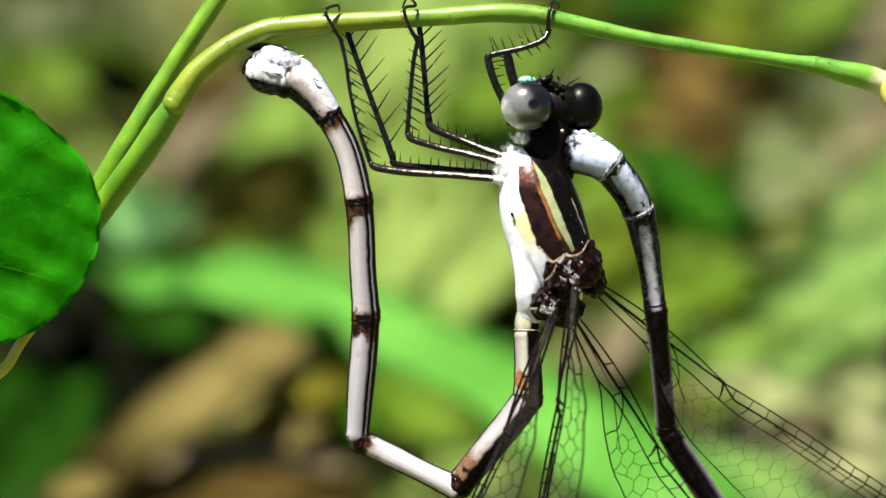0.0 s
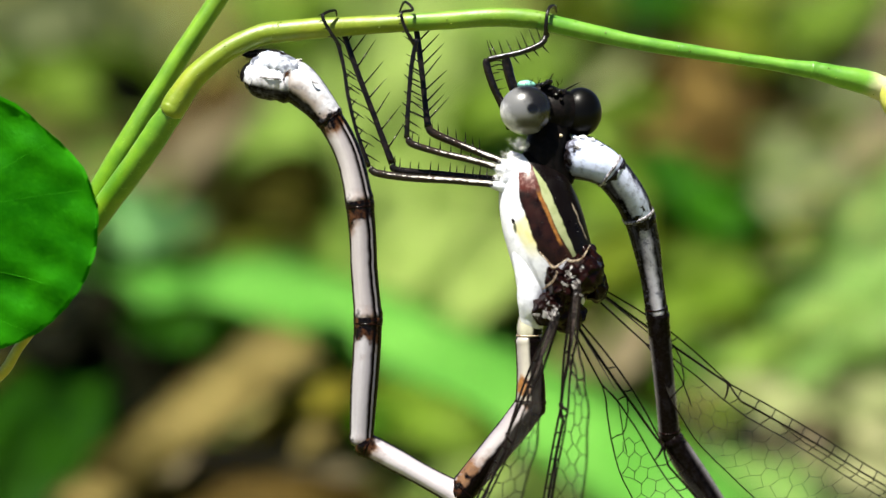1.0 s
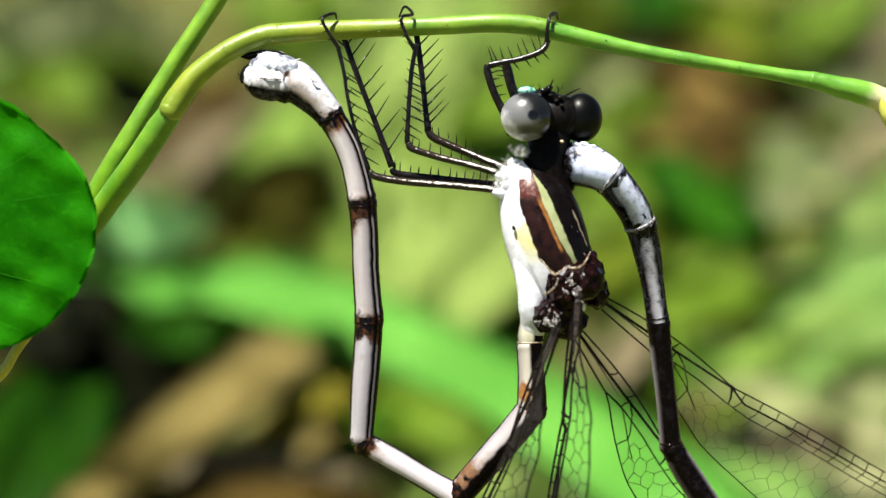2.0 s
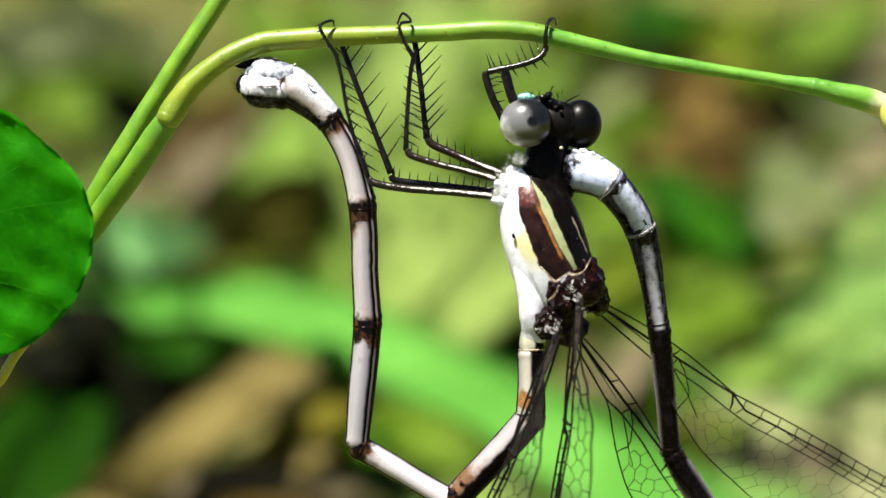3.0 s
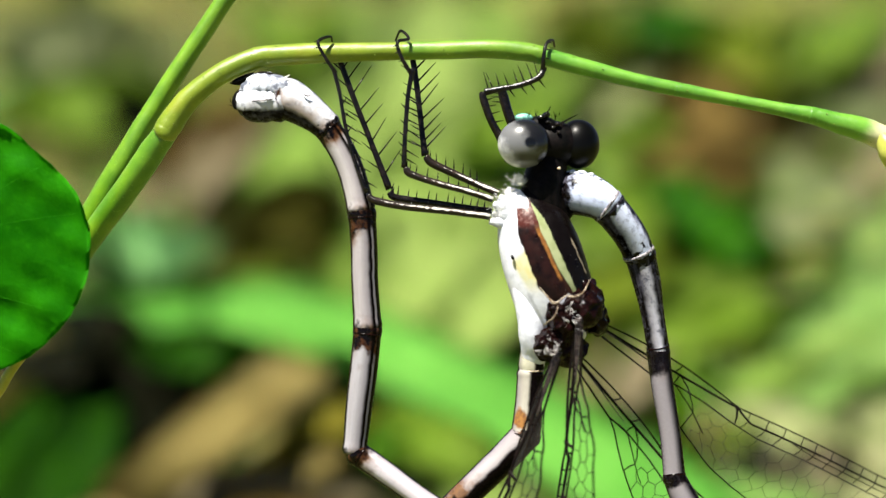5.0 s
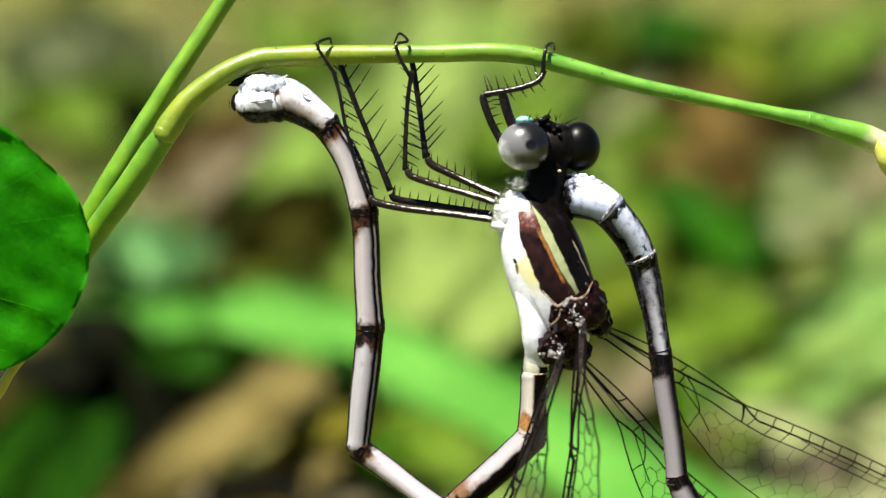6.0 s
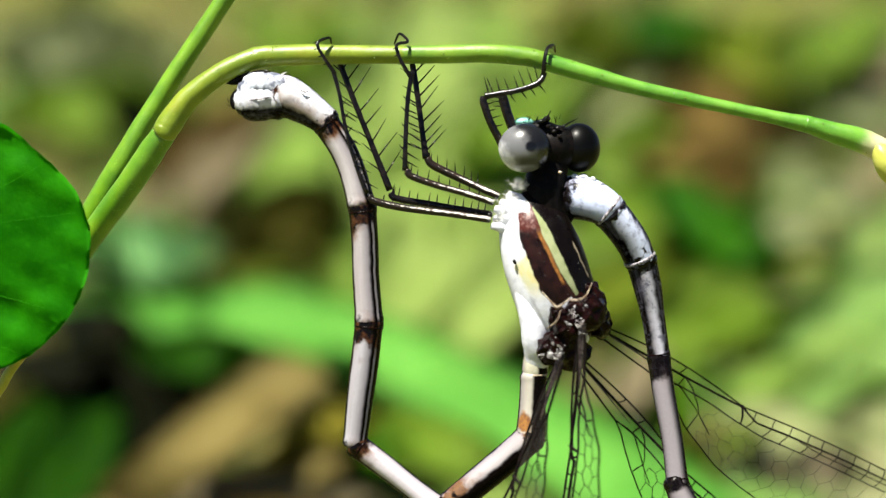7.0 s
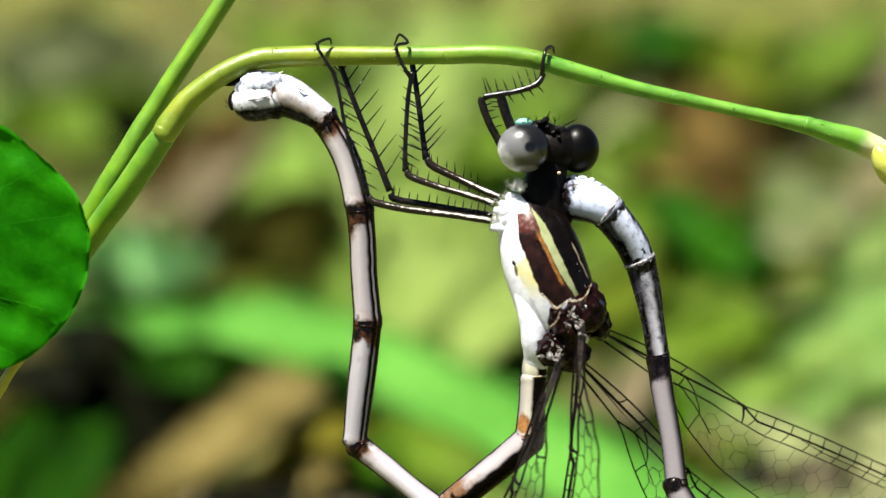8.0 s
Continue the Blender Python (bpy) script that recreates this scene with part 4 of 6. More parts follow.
# ---------------------------------------------------------------- the vine
def build_vine():
    foot = EYE.inverted() @ Vector((-0.062, 0.100, -0.008))
    vine = thing("vine", foot, "green climbing vine with an arched stalk and one broad leaf", "vine")
    a, b = spot(-180, 752, 4), foot
    bm = bmesh.new()
    mids = [a, a.lerp(b, 0.3) + Vector((0.004, 0, 0)), a.lerp(b, 0.65) + Vector((0.003, 0, 0)), b]
    rows = curve_points([tuple(m) for m in mids], 20)
    tube(bm, [Vector(q) for q in rows], [R * (24 + 6 * i / 19) for i in range(20)], 14)
    seat(part("lower_stem", bm, STEM, vine), a)

    bm = smooth_tube([(455, -110, 3, 16), (385, -2, 3, 17), (300, 128, 3, 18), (222, 258, 3, 21), (160, 365, 3.5, 23), (40, 530, 4, 24), (-90, 670, 4, 24), (-200, 770, 4, 24)], 60, wobble=0.05)
    stalk = seat(part("stalk", bm, STEM_FRESH, vine, "upright green stalk"), spot(178, 375), key="stalk")
    bm = smooth_tube([(120, 455, 2.5, 20), (180, 370, 2, 22), (245, 282, 1, 23), (285, 222, 0.5, 23), (316, 178, 0.2, 20), (325, 165, 0.1, 10)], 40, wobble=0.05)
    seat(part("side_stalk", bm, STEM_DEEP, vine, "deep green side stalk"), spot(178, 375), key="side_stalk")
    rnd = random.Random(4)

    def span(key, points, material):
        bm = smooth_tube(points, 44, 20, wobble=0.06)
        p0 = points[2] if key == "arch_1" else points[1]
        ob = seat(part("arched_stalk", bm, material, vine), spot(p0[0], p0[1]), key=key)
        rows = curve_points(points, 60)
        hb = bmesh.new()
        for _ in range(16):
            i = rnd.randrange(3, 57)
            q, q2 = rows[i], rows[i + 1]
            t = Vector((q2[0] - q[0], q[1] - q2[1], 0)).normalized()
            s = Vector((-t.y, t.x, 0))
            ang = rnd.uniform(0, 2 * math.pi)
            out = s * math.cos(ang) + OUT * math.sin(ang)
            a = spot(q[0], q[1], q[2]) + out * q[3] * R * 0.97
            stick(hb, a, a + (out + t * rnd.uniform(-0.4, 0.9)).normalized() * R * rnd.uniform(2, 4.5), R * 1.2, R * 0.5, 4)
        h = part("stem_hair", hb, STEM, ob)
        h.data.transform(Matrix.Translation(spot(p0[0], p0[1])).inverted())
        tagged(h, "", kind="stuff")

    span("arch_1", [(302, 198, -0.1, 9), (306, 191, -0.1, 20), (316, 174, 0, 22.5), (350, 127, 0, 20.5), (400, 86, 0, 19), (445, 62, 0, 19), (480, 51, 0, 19), (500, 48, 0, 18)], STEM)
    span("arch_2", [(460, 56, 0, 18), (480, 51, 0, 19), (560, 43, 0, 18.5), (640, 38, 0, 17), (725, 33, 0, 16), (745, 31, 0, 15.5)], STEM)
    span("arch_3", [(705, 34, 0, 15.5), (725, 33, 0, 16), (800, 28, 0, 16.5), (880, 23, 0, 17), (940, 26, 0, 17), (975, 32, 0, 16.2), (995, 37, 0, 13.5)], STEM_LIGHT)
    span("arch_4", [(955, 29, 0, 16), (975, 33, 0, 16), (1050, 50, 0, 14.8), (1130, 67, 0, 13.5), (1220, 82, 0, 12.3), (1240, 85, 0, 10.5)], STEM_BRIGHT)
    span("arch_5", [(1200, 79, 0, 12.5), (1220, 82, 0, 12.5), (1300, 94, 0, 11.3), (1380, 106, 0, 12.2), (1450, 117, 0, 15.5), (1465, 120, 0, 13)], STEM_BRIGHT)
    span("arch_6", [(1435, 114, 0, 15.5), (1450, 117, 0, 16), (1490, 127, 0, 19), (1530, 136, 0, 21.5), (1565, 149, 0, 22), (1600, 172, 0, 20), (1640, 215, 0, 15)], STEM_TIP)
    bm = bmesh.new()
    ball(bm, spot(1586, 178, -0.4), 44 * R, 22 * R, 24 * R, -58)
    for v in bm.verts:
        v.co += OUT.cross(v.co - spot(1586, 178, -0.4)).normalized() * noise.noise(v.co * 1800) * 7 * R
    bud = part("bud", bm, BUD, vine, "yellow-green bud")
    seat(bud, spot(1450, 114), key="bud")

    # the broad leaf, seen from above, with a shallow cup between its veins
    cx, cy = -42, 388
    bm = bmesh.new()
    def rim(a):
        d = math.degrees(a)
        r = 219 - 11 * math.exp(-((d - 50) / 20) ** 2) + 16 * math.exp(-((d - 86) / 20) ** 2)
        r += 6 * math.exp(-((d + 75) / 20) ** 2) + 0.8 * math.sin(17 * a) + 0.6 * math.sin(41 * a + 1)
        if abs(d) > 100:
            r += (abs(d) - 100) * 2.2
        return r
    def height(x, y):
        rr = math.hypot(x, y) / 219
        ribs = 0.016 * math.cos(y * 0.085 + x * 0.045) * (1 if x > -60 else 0.5)
        return (0.10 * rr * rr - 0.30 * max(0, rr - 0.55) ** 2 + ribs * rr + 0.045 * noise.noise(Vector((x * 0.014, y * 0.014, 3)))) * 219 * R
    def at(x, y):
        return spot(cx + x, cy - y, -2.2) + Vector((0, 0, -1)) * height(x, y)
    n_a, n_r = 120, 26
    centre = bm.verts.new(at(0, 0))
    rows = []
    for j in range(1, n_r + 1):
        row = []
        for i in range(n_a):
            a = -math.pi + 2 * math.pi * i / n_a
            r = rim(a) * j / n_r
            row.append(bm.verts.new(at(r * math.cos(a), r * math.sin(a))))
        rows.append(row)
    for i in range(n_a):
        bm.faces.new((centre, rows[0][i], rows[0][(i + 1) % n_a]))
        for j in range(n_r - 1):
            bm.faces.new((rows[j][i], rows[j + 1][i], rows[j + 1][(i + 1) % n_a], rows[j][(i + 1) % n_a]))
    bmesh.ops.solidify(bm, geom=bm.faces[:], thickness=0.00012)
    leaf = seat(part("leaf", bm, LEAF, vine, "broad glossy deep green leaf"), spot(178, 375), key="leaf")
    for x0, y0, x1, y1, bend in ((-260, -60, 190, 60, 20), (-200, -90, 140, -110, 25), (-200, 0, 140, 150, -15), (-150, -150, 90, -190, 20)):
        pts = []
        for i in range(24):
            s = i / 23
            x, y = x0 + (x1 - x0) * s, y0 + (y1 - y0) * s + bend * math.sin(math.pi * s)
            if math.hypot(x, y) < rim(math.atan2(y, x)) - 6:
                pts.append(at(x, y) + OUT * 0.000006)
        vb = bmesh.new()
        tube(vb, pts, [R * (0.75 - 0.5 * i / len(pts)) for i in range(len(pts))], 8)
        v = part("leaf_vein", vb, VEIN, leaf)
        v.data.transform(Matrix.Translation(spot(178, 375)).inverted())
    bm = smooth_tube([(60, 578, 0, 8), (35, 610, 0.5, 9), (5, 655, 1, 10), (-60, 690, 3, 12), (-110, 695, 4, 12)], 16, 10)
    seat(part("leaf_stalk", bm, STRAW, vine, "thin yellow leaf stalk"), spot(178, 375), key="leaf_stalk")
    return vine


# ---------------------------------------------------------------- wings
def build_wing(name, parent, key, root, way, chord, size, broad, rows, cell, stalk_width, weight, seed, fine=0.65):
    """A stalked net-veined wing. way and chord: directions in the eye's space; size: from the root to the nodus in view units.
    broad: its breadth; rows and cell: of the net; weight: of the veins; fine: of the net. x runs along the wing (1 at the nodus, 3 at the tip), b across it from the line between root and nodus."""
    rnd = random.Random(seed)
    o = spot(*root)
    way = Vector(way).normalized()
    chord = (Vector(chord) - way * Vector(chord).dot(way)).normalized()
    across = way.cross(chord)
    N = size * R

    def blend(x, *knots):
        for (x0, y0), (x1, y1) in zip(knots, knots[1:]):
            if x <= x1:
                f = max(0.0, (x - x0) / (x1 - x0))
                return y0 + (y1 - y0) * f
        return knots[-1][1]

    def front(x):
        return -0.040 * math.sin(math.pi * x) if x < 1 else -0.112 * (x - 1) + 0.012 * math.sin(min(x, 2) * math.pi) + 0.10 * max(0, x - 2.1) ** 2

    def radius(x):
        return blend(x, (0, 0.032), (0.6, 0.022), (1, 0.002)) if x < 1 else front(x) + blend(x, (1, 0.002), (1.12, 0.066), (2.8, 0.05), (3, 0.01))

    def hind(x):
        y = blend(x, (0, 0.078), (0.42, 0.12), (0.50, 0.150)) if x < 0.5 else 0.150 + broad * blend(x, (0.5, 0), (0.71, 0.10), (0.93, 0.17), (1.2, 0.235), (1.6, 0.30), (2.1, 0.30), (2.6, 0.20), (2.9, 0.05), (3, -0.05))
        return y + (front(x) if x > 1 else 0)

    def sector(x):
        """The main vein under the front edge."""
        return blend(x, (0.40, 0.12), (0.58, 0.088), (0.8, 0.088), (1.0, 0.105)) if x < 1 else front(x) + blend(x, (1, 0.105), (1.2, 0.135), (2.4, 0.13), (2.9, 0.06))

    def at(x, b):
        fold = 0.008 * math.sin((b - front(x)) * 60) * min(1.0, max(0.0, x - 0.45) * 3)
        return o + way * (N * x) + chord * (N * b) + across * (N * fold)

    vb = bmesh.new()

    def line(points, r0, r1, sides=4):
        k = len(points) - 1
        tube(vb, points, [(r0 + (r1 - r0) * i / k) * R * weight for i in range(k + 1)], sides)

    def curve(points, r0, r1, count=14):
        line([at(*q) for q in curve_points(points, count)], r0, r1, 4)

    def cross(x0, b0, x1, b1, r0=0.9, r1=0.8):
        mid = ((x0 + x1) / 2 + rnd.uniform(-0.006, 0.006), (b0 + b1) / 2)
        line([at(x0, b0), at(*mid), at(x1, b1)], r0, r1, 4)

    span = [3 * i / 110 for i in range(111)]
    line([at(x, front(x)) for x in span], 1.6, 1.1, 5)
    line([at(x, radius(x)) for x in span if x < 2.97], 2.5, 1.1, 5)
    line([at(x, blend(x, (0, 0.078), (0.42, 0.12))) for x in span if x < 0.44], 1.9, 1.5, 5)
    line([at(x, hind(x)) for x in span if x > 0.40], 1.3, 0.7)
    line([at(x, sector(x)) for x in span if 0.40 < x < 2.9], 1.4, 0.8)
    # the nodus, the first cross veins and the long cell at the base
    line([at(0.985, -0.006), at(1.0, 0.012), at(1.02, 0.06), at(1.03, 0.105)], 3.4, 1.2, 6)
    for x in (0.37, 0.56):
        cross(x, front(x), x - 0.03, radius(x), 1.2, 1.4)
    cross(0.57, radius(0.57), 0.56, sector(0.56), 1.4, 1.2)
    curve([(0.42, 0.12), (0.56, 0.09), (0.66, 0.135), (0.76, 0.185), (0.88, hind(0.88) * 0.72)], 1.3, 0.8)
    curve([(0.58, 0.025), (0.66, 0.07), (0.72, 0.13), (0.76, 0.185)], 1.3, 1.0)
    cross(0.76, 0.185, 0.74, hind(0.74), 1.1, 1.0)
    # cross veins between the front edge, the radius and the sector
    x = 1.09
    while x < 2.9:
        cross(x, front(x), x + 0.006, radius(x + 0.006), 1.1, 1.0)
        y = x + rnd.uniform(0.0, 0.02)
        cross(y, radius(y), y - 0.03, sector(y - 0.03), 1.0, 0.8)
        x += rnd.uniform(0.10, 0.14)
    line([at(x, radius(x) + 0.45 * (sector(x) - radius(x)) * min(1, (x - 1.35) * 4)) for x in span if 1.4 < x < 2.85], 0.9, 0.7)
    # the net: zigzag rows that fan out between the sector and the hind edge
    nodes = {}
    for j in range(rows + 1):
        g, x, i = j / rows, 0.62 if j in (0, rows) else 0.80, 0
        while x < 2.86:
            z = 0 if j in (0, rows) else ((0.2 if (i + j) % 2 else -0.2) + rnd.uniform(-0.08, 0.08)) / rows
            nodes[j, i] = (x + rnd.uniform(-0.1, 0.1) * cell, g + z)
            x += 0.5 * cell * rnd.uniform(0.92, 1.1)
            i += 1

    def net(q):
        x, g = q
        return at(x, sector(x) + (hind(x) - sector(x)) * g)

    for j in range(1, rows):
        row = [net(nodes[j, i]) for i in range(999) if (j, i) in nodes]
        line(row, fine, fine * 0.75, 3)
    for (j, i), q in nodes.items():
        if j < rows and (i + j) % 2 == 1:
            near = min((abs(q[0] - 0.2 * cell - p[0]), p) for (k, m), p in nodes.items() if k == j + 1 and (m + k) % 2 == 0)
            if near[0] < 0.6 * cell:
                stick(vb, net(q), net(near[1]), fine * R * weight, fine * 0.85 * R * weight, 3)
    wing = part(name, vb, VEINS, parent, "clear wing with a black net of veins")
    mb = bmesh.new()
    grid = [[mb.verts.new(at(x, front(x) + (hind(x) - front(x)) * f)) for f in (0, 0.1, 0.2, 0.35, 0.5, 0.65, 0.82, 1.0)] for x in span]
    for a, c in zip(grid, grid[1:]):
        for k in range(7):
            mb.faces.new((a[k], a[k + 1], c[k + 1], c[k]))
    seat(wing, o, key=key)
    mem = part("membrane", mb, MEMBRANE, wing, "clear glassy membrane")
    mem.data.transform(Matrix.Translation(o).inverted())
    mem.visible_shadow = False
    sb = bmesh.new()
    along = [(-0.05, 0.035, 0.040), (0.05, 0.035, 0.036), (0.18, 0.040, 0.026), (0.34, 0.050, 0.016), (0.5, 0.06, 0.006)]
    along = curve_points(along, 14)
    tube(sb, [at(q[0], q[1]) for q in along], [q[2] * N * stalk_width for q in along], 8, 0.5)
    stalk = part("wing_stalk", sb, STALK, wing, "smoky brown wing stalk")
    stalk.data.transform(Matrix.Translation(o).inverted())
    return wing


# ---------------------------------------------------------------- damselflies
def segment(parent, key, name, points, material, label="", count=40, sides=28, ring=BROWN, deep=1.0, pivot=None, bulge=0.06, band=1.0):
    rows = curve_points(points, count)
    rad = []
    for i, q in enumerate(rows):
        s = i / (count - 1)
        rad.append(q[3] * R * (1 + bulge * math.exp(-((s - 0.02) / 0.03) ** 2) + bulge * math.exp(-((s - 0.98) / 0.03) ** 2)))
    bm = bmesh.new()
    places = [spot(*q[:3]) for q in rows]
    # rounded ends
    t0, t1 = (places[0] - places[1]).normalized(), (places[-1] - places[-2]).normalized()
    places = [places[0] + t0 * rad[0] * 0.42, places[0] + t0 * rad[0] * 0.25] + places + [places[-1] + t1 * rad[-1] * 0.25, places[-1] + t1 * rad[-1] * 0.42]
    rad = [rad[0] * 0.55, rad[0] * 0.86] + rad + [rad[-1] * 0.86, rad[-1] * 0.55]
    tube(bm, places, rad, sides, deep)
    at = spot(*(pivot or points[0][:2]))
    ob = seat(part(name, bm, material, parent, label), at, key=key)
    if ring:
        rb = bmesh.new()
        p = places[-5]
        t = (places[-4] - places[-6]).normalized()
        tube(rb, [p + t * k * band * R for k in (-1.6, -0.6, 0.6, 1.6)], [rad[-5] * k for k in (0.98, 1.045, 1.045, 0.98)], 26)
        r = part("joint_ring", rb, ring, ob)
        r.data.transform(Matrix.Translation(at).inverted())
    return ob


def spines(parent, at, places, radius):
    """Stiff bristles, each a piece of its own: (foot, tip)."""
    for a, b in places:
        bm = bmesh.new()
        mid = a.lerp(b, 0.55)
        stick(bm, a, mid, radius * R, radius * 0.7 * R, 4)
        stick(bm, mid, b, radius * 0.7 * R, 0.5 * R, 4)
        part("bristle", bm, BLACK, parent).data.transform(Matrix.Translation(at).inverted())


def leg_piece(parent, key, name, points, material, bristles=(), label="", pivot=None, sides=10):
    """points: (u, v, d, radius). bristles: (count, from, to, length, du, dv, dd) rows along the piece."""
    bm = smooth_tube(points, 26, sides)
    at = spot(*(pivot or points[0][:2]))
    ob = seat(part(name, bm, material, parent, label), at, key=key)
    rnd = random.Random(name + key)
    rows = curve_points(points, 200)
    out = []
    for count, s0, s1, size, du, dv, dd in bristles:
        for i in range(count):
            s = s0 + (s1 - s0) * (i + 0.5) / count + rnd.uniform(-0.01, 0.01)
            q = rows[int(s * 199)]
            k = size * 1.2 * rnd.uniform(0.85, 1.12)
            a = spot(*q[:3])
            v = Vector((du + rnd.uniform(-0.08, 0.08), -dv + rnd.uniform(-0.08, 0.08), -dd)).normalized()
            out.append((a, a + v * k * R))
    if out:
        spines(ob, at, out, 2.1)
    return ob


def build_female():
    fly = thing("damselfly", spot(925, 300), "brown and cream damselfly clinging under the stalk, tail curled up", "damselfly", "damselflies in tandem", "thorax")
    # thorax
    bm = smooth_tube([(925, 262, 0, 22), (933, 285, 0, 40), (942, 320, 0, 62), (956, 370, 0, 72), (969, 420, 0, 73), (981, 465, 0.2, 71), (988, 500, 0.4, 62), (995, 530, 0.6, 40), (999, 548, 0.8, 18)], 56, 44, deep=0.85)
    seat(part("thorax", bm, THORAX, fly, "thorax with white, dark brown and yellow stripes"), spot(925, 300))
    bm = smooth_tube([(938, 535, 0, 20), (936, 555, 0, 23), (933, 572, 0, 23.5), (932, 584, 0, 22)], 24, 26)
    seat(part("abdomen_base", bm, skin_segment("segment_base", (0.46, 0.45, 0.34), 80, 20, 0.0, 0.0), fly, "cream first ring of the tail"), spot(932, 600))
    bm = smooth_tube([(932, 581.5, 0, 21), (932, 583, 0, 23.2), (932, 584.5, 0, 23.2), (932, 586, 0, 21)], 12, 26)
    seat(part("base_ring", bm, HORN, fly, "thin white joint ring"), spot(932, 600))
    # wing joints
    bm = bmesh.new()
    for u, v, d, a, b, c in ((1022, 480, -1.2, 44, 34, 40), (1045, 495, 0.4, 24, 34, 34), (975, 535, -1.2, 40, 30, 30), (1000, 545, -0.6, 34, 34, 34), (1035, 455, -0.4, 26, 40, 30), (988, 500, -1.3, 22, 40, 36), (974, 482, -1.35, 9, 18, 30)):
        ball(bm, spot(u, v, d), a * R, b * R, c * R, 20, 26, 34)
    for v in bm.verts:
        v.co += Vector((noise.noise(v.co * 2600), noise.noise(v.co * 2600 + OUT * 7), noise.noise(v.co * 2600 + OUT * 19))) * 9 * R
    seat(part("wing_joint", bm, BROWN, fly, "dark brown folded wing joint"), spot(1000, 510))
    rnd = random.Random(9)
    for cu, cv, n in ((1015, 494, 9), (967, 547, 10), (1000, 474, 2), (978, 530, 2)):
        for _ in range(n):
            u0, v0 = cu + rnd.gauss(0, 8), cv + rnd.gauss(0, 7)
            pts = [(u0 + rnd.gauss(0, 4), v0 + rnd.gauss(0, 4), -2.75 + rnd.uniform(-0.15, 0.25), rnd.uniform(0.3, 1.0)) for _ in range(4)]
            rows = curve_points(pts, 9)
            bm = tube(bmesh.new(), [spot(*q[:3]) for q in rows], [max(0.35, q[3]) * R for q in rows], 6)
            seat(part("hinge_plate", bm, SILVER, fly, "silvery wing hinge plate"), spot(1000, 510))
    for pts in ([(1001, 452, -2.35, 1.2), (1016, 453, -2.4, 1.7), (1030, 446, -2.2, 1.3), (1042, 425, -1.6, 0.6)],
                [(956, 503, -2.0, 0.8), (966, 496, -2.3, 1.4), (978, 485, -2.5, 1.1), (984, 470, -2.4, 0.7)],
                [(953, 436, -2.0, 0.8), (964, 449, -2.2, 1.2), (977, 464, -2.35, 2.6), (988, 459, -2.4, 1.6), (1001, 449, -2.35, 1.0)]):
        bm = smooth_tube(pts, 18, 8)
        seat(part("ridge", bm, HORN, fly, "horn-coloured curved ridge"), spot(1000, 500))
    # front: leg bases, white and downy
    for pts in ([(869, 316, -0.6, 5.5), (877, 317.5, -0.55, 7.5), (888, 320, -0.5, 10), (906, 327, -0.2, 15), (930, 340, 0.3, 20)],
                [(872, 305, 0.15, 5), (882, 305.5, 0.15, 7.5), (900, 308, 0.3, 14), (935, 320, 0.6, 22)],
                [(876, 285.5, -0.6, 5.5), (884, 288, -0.6, 7.5), (895, 292, -0.5, 12), (910, 302, -0.2, 18), (930, 316, 0.3, 22)],
                [(886, 275, 0, 5.5), (893, 278, 0, 8), (904, 284, 0.1, 14), (932, 300, 0.4, 24)],
                [(902, 262, 0.6, 7), (912, 272, 0.5, 14), (930, 290, 0.5, 22)]):
        bm = smooth_tube(pts, 18, 16)
        seat(part("coxa", bm, PALE, fly, "white downy leg base"), spot(900, 290))
    bm = smooth_tube([(880, 300, -0.1, 5), (888, 302, -0.15, 15), (898, 304, -0.2, 23), (912, 312, 0.0, 31), (945, 340, 0.9, 40)], 28, 24)
    seat(part("breast", bm, PALE, fly, "white downy breast plate"), spot(900, 290))
    bm = smooth_tube([(907, 360, 0.2, 14), (916, 400, -0.2, 20), (927, 445, -0.5, 23), (935, 490, -0.6, 24), (937, 525, -0.5, 24), (938, 552, -0.2, 22), (937, 575, 0.0, 19)], 36, 24, wobble=0.05)
    seat(part("side_plate", bm, PALE, fly, "white side plate"), spot(930, 500))
    bm = bmesh.new()
    for _ in range(620):
        cu, cv, k = rnd.choice(((896, 284, 18), (922, 243, 11), (926, 250, 9), (906, 268, 16), (886, 300, 16)))
        a = spot(cu + rnd.gauss(0, k * 0.5), cv + rnd.gauss(0, k * 0.35), -1.0 + rnd.uniform(-0.3, 0.8))
        stick(bm, a, a + Vector((rnd.uniform(-1, 0.4), rnd.uniform(-0.3, 1), rnd.uniform(-0.3, 0.8))).normalized() * R * rnd.uniform(5, 11), 0.32 * R, 0.12 * R, 3)
    seat(part("down", bm, HAIR, fly, "fine white down"), spot(900, 290))
    seat(part("spiracle", ball(bmesh.new(), spot(907, 381, -1.42), 3 * R, 5 * R, 4 * R, 20, 8, 10), BLACK, fly, "small black breathing hole"), spot(907, 381))
    # neck
    bm = smooth_tube([(985, 205, 0.4, 30), (972, 235, 0.3, 36), (965, 262, 0.2, 38), (965, 290, 0.4, 42), (975, 320, 0.8, 44)], 24, 24)
    seat(part("neck", bm, MATT, fly, "black neck shield"), spot(960, 270))

    # head
    bm = bmesh.new()
    ball(bm, spot(985, 188, 0.3), 52 * R, 40 * R, 38 * R, -4)
    ball(bm, spot(965, 160, 0.2), 34 * R, 20 * R, 28 * R, -10)
    head = seat(part("head", bm, MATT, fly, "black head"), spot(930, 165), key="head")
    hp = spot(930, 165)

    def on_head(name, bm, material, label=""):
        ob = part(name, bm, material, head, label)
        ob.data.transform(Matrix.Translation(hp).inverted())
        REST[ob] = REST[head]
        return ob
    bm = bmesh.new()
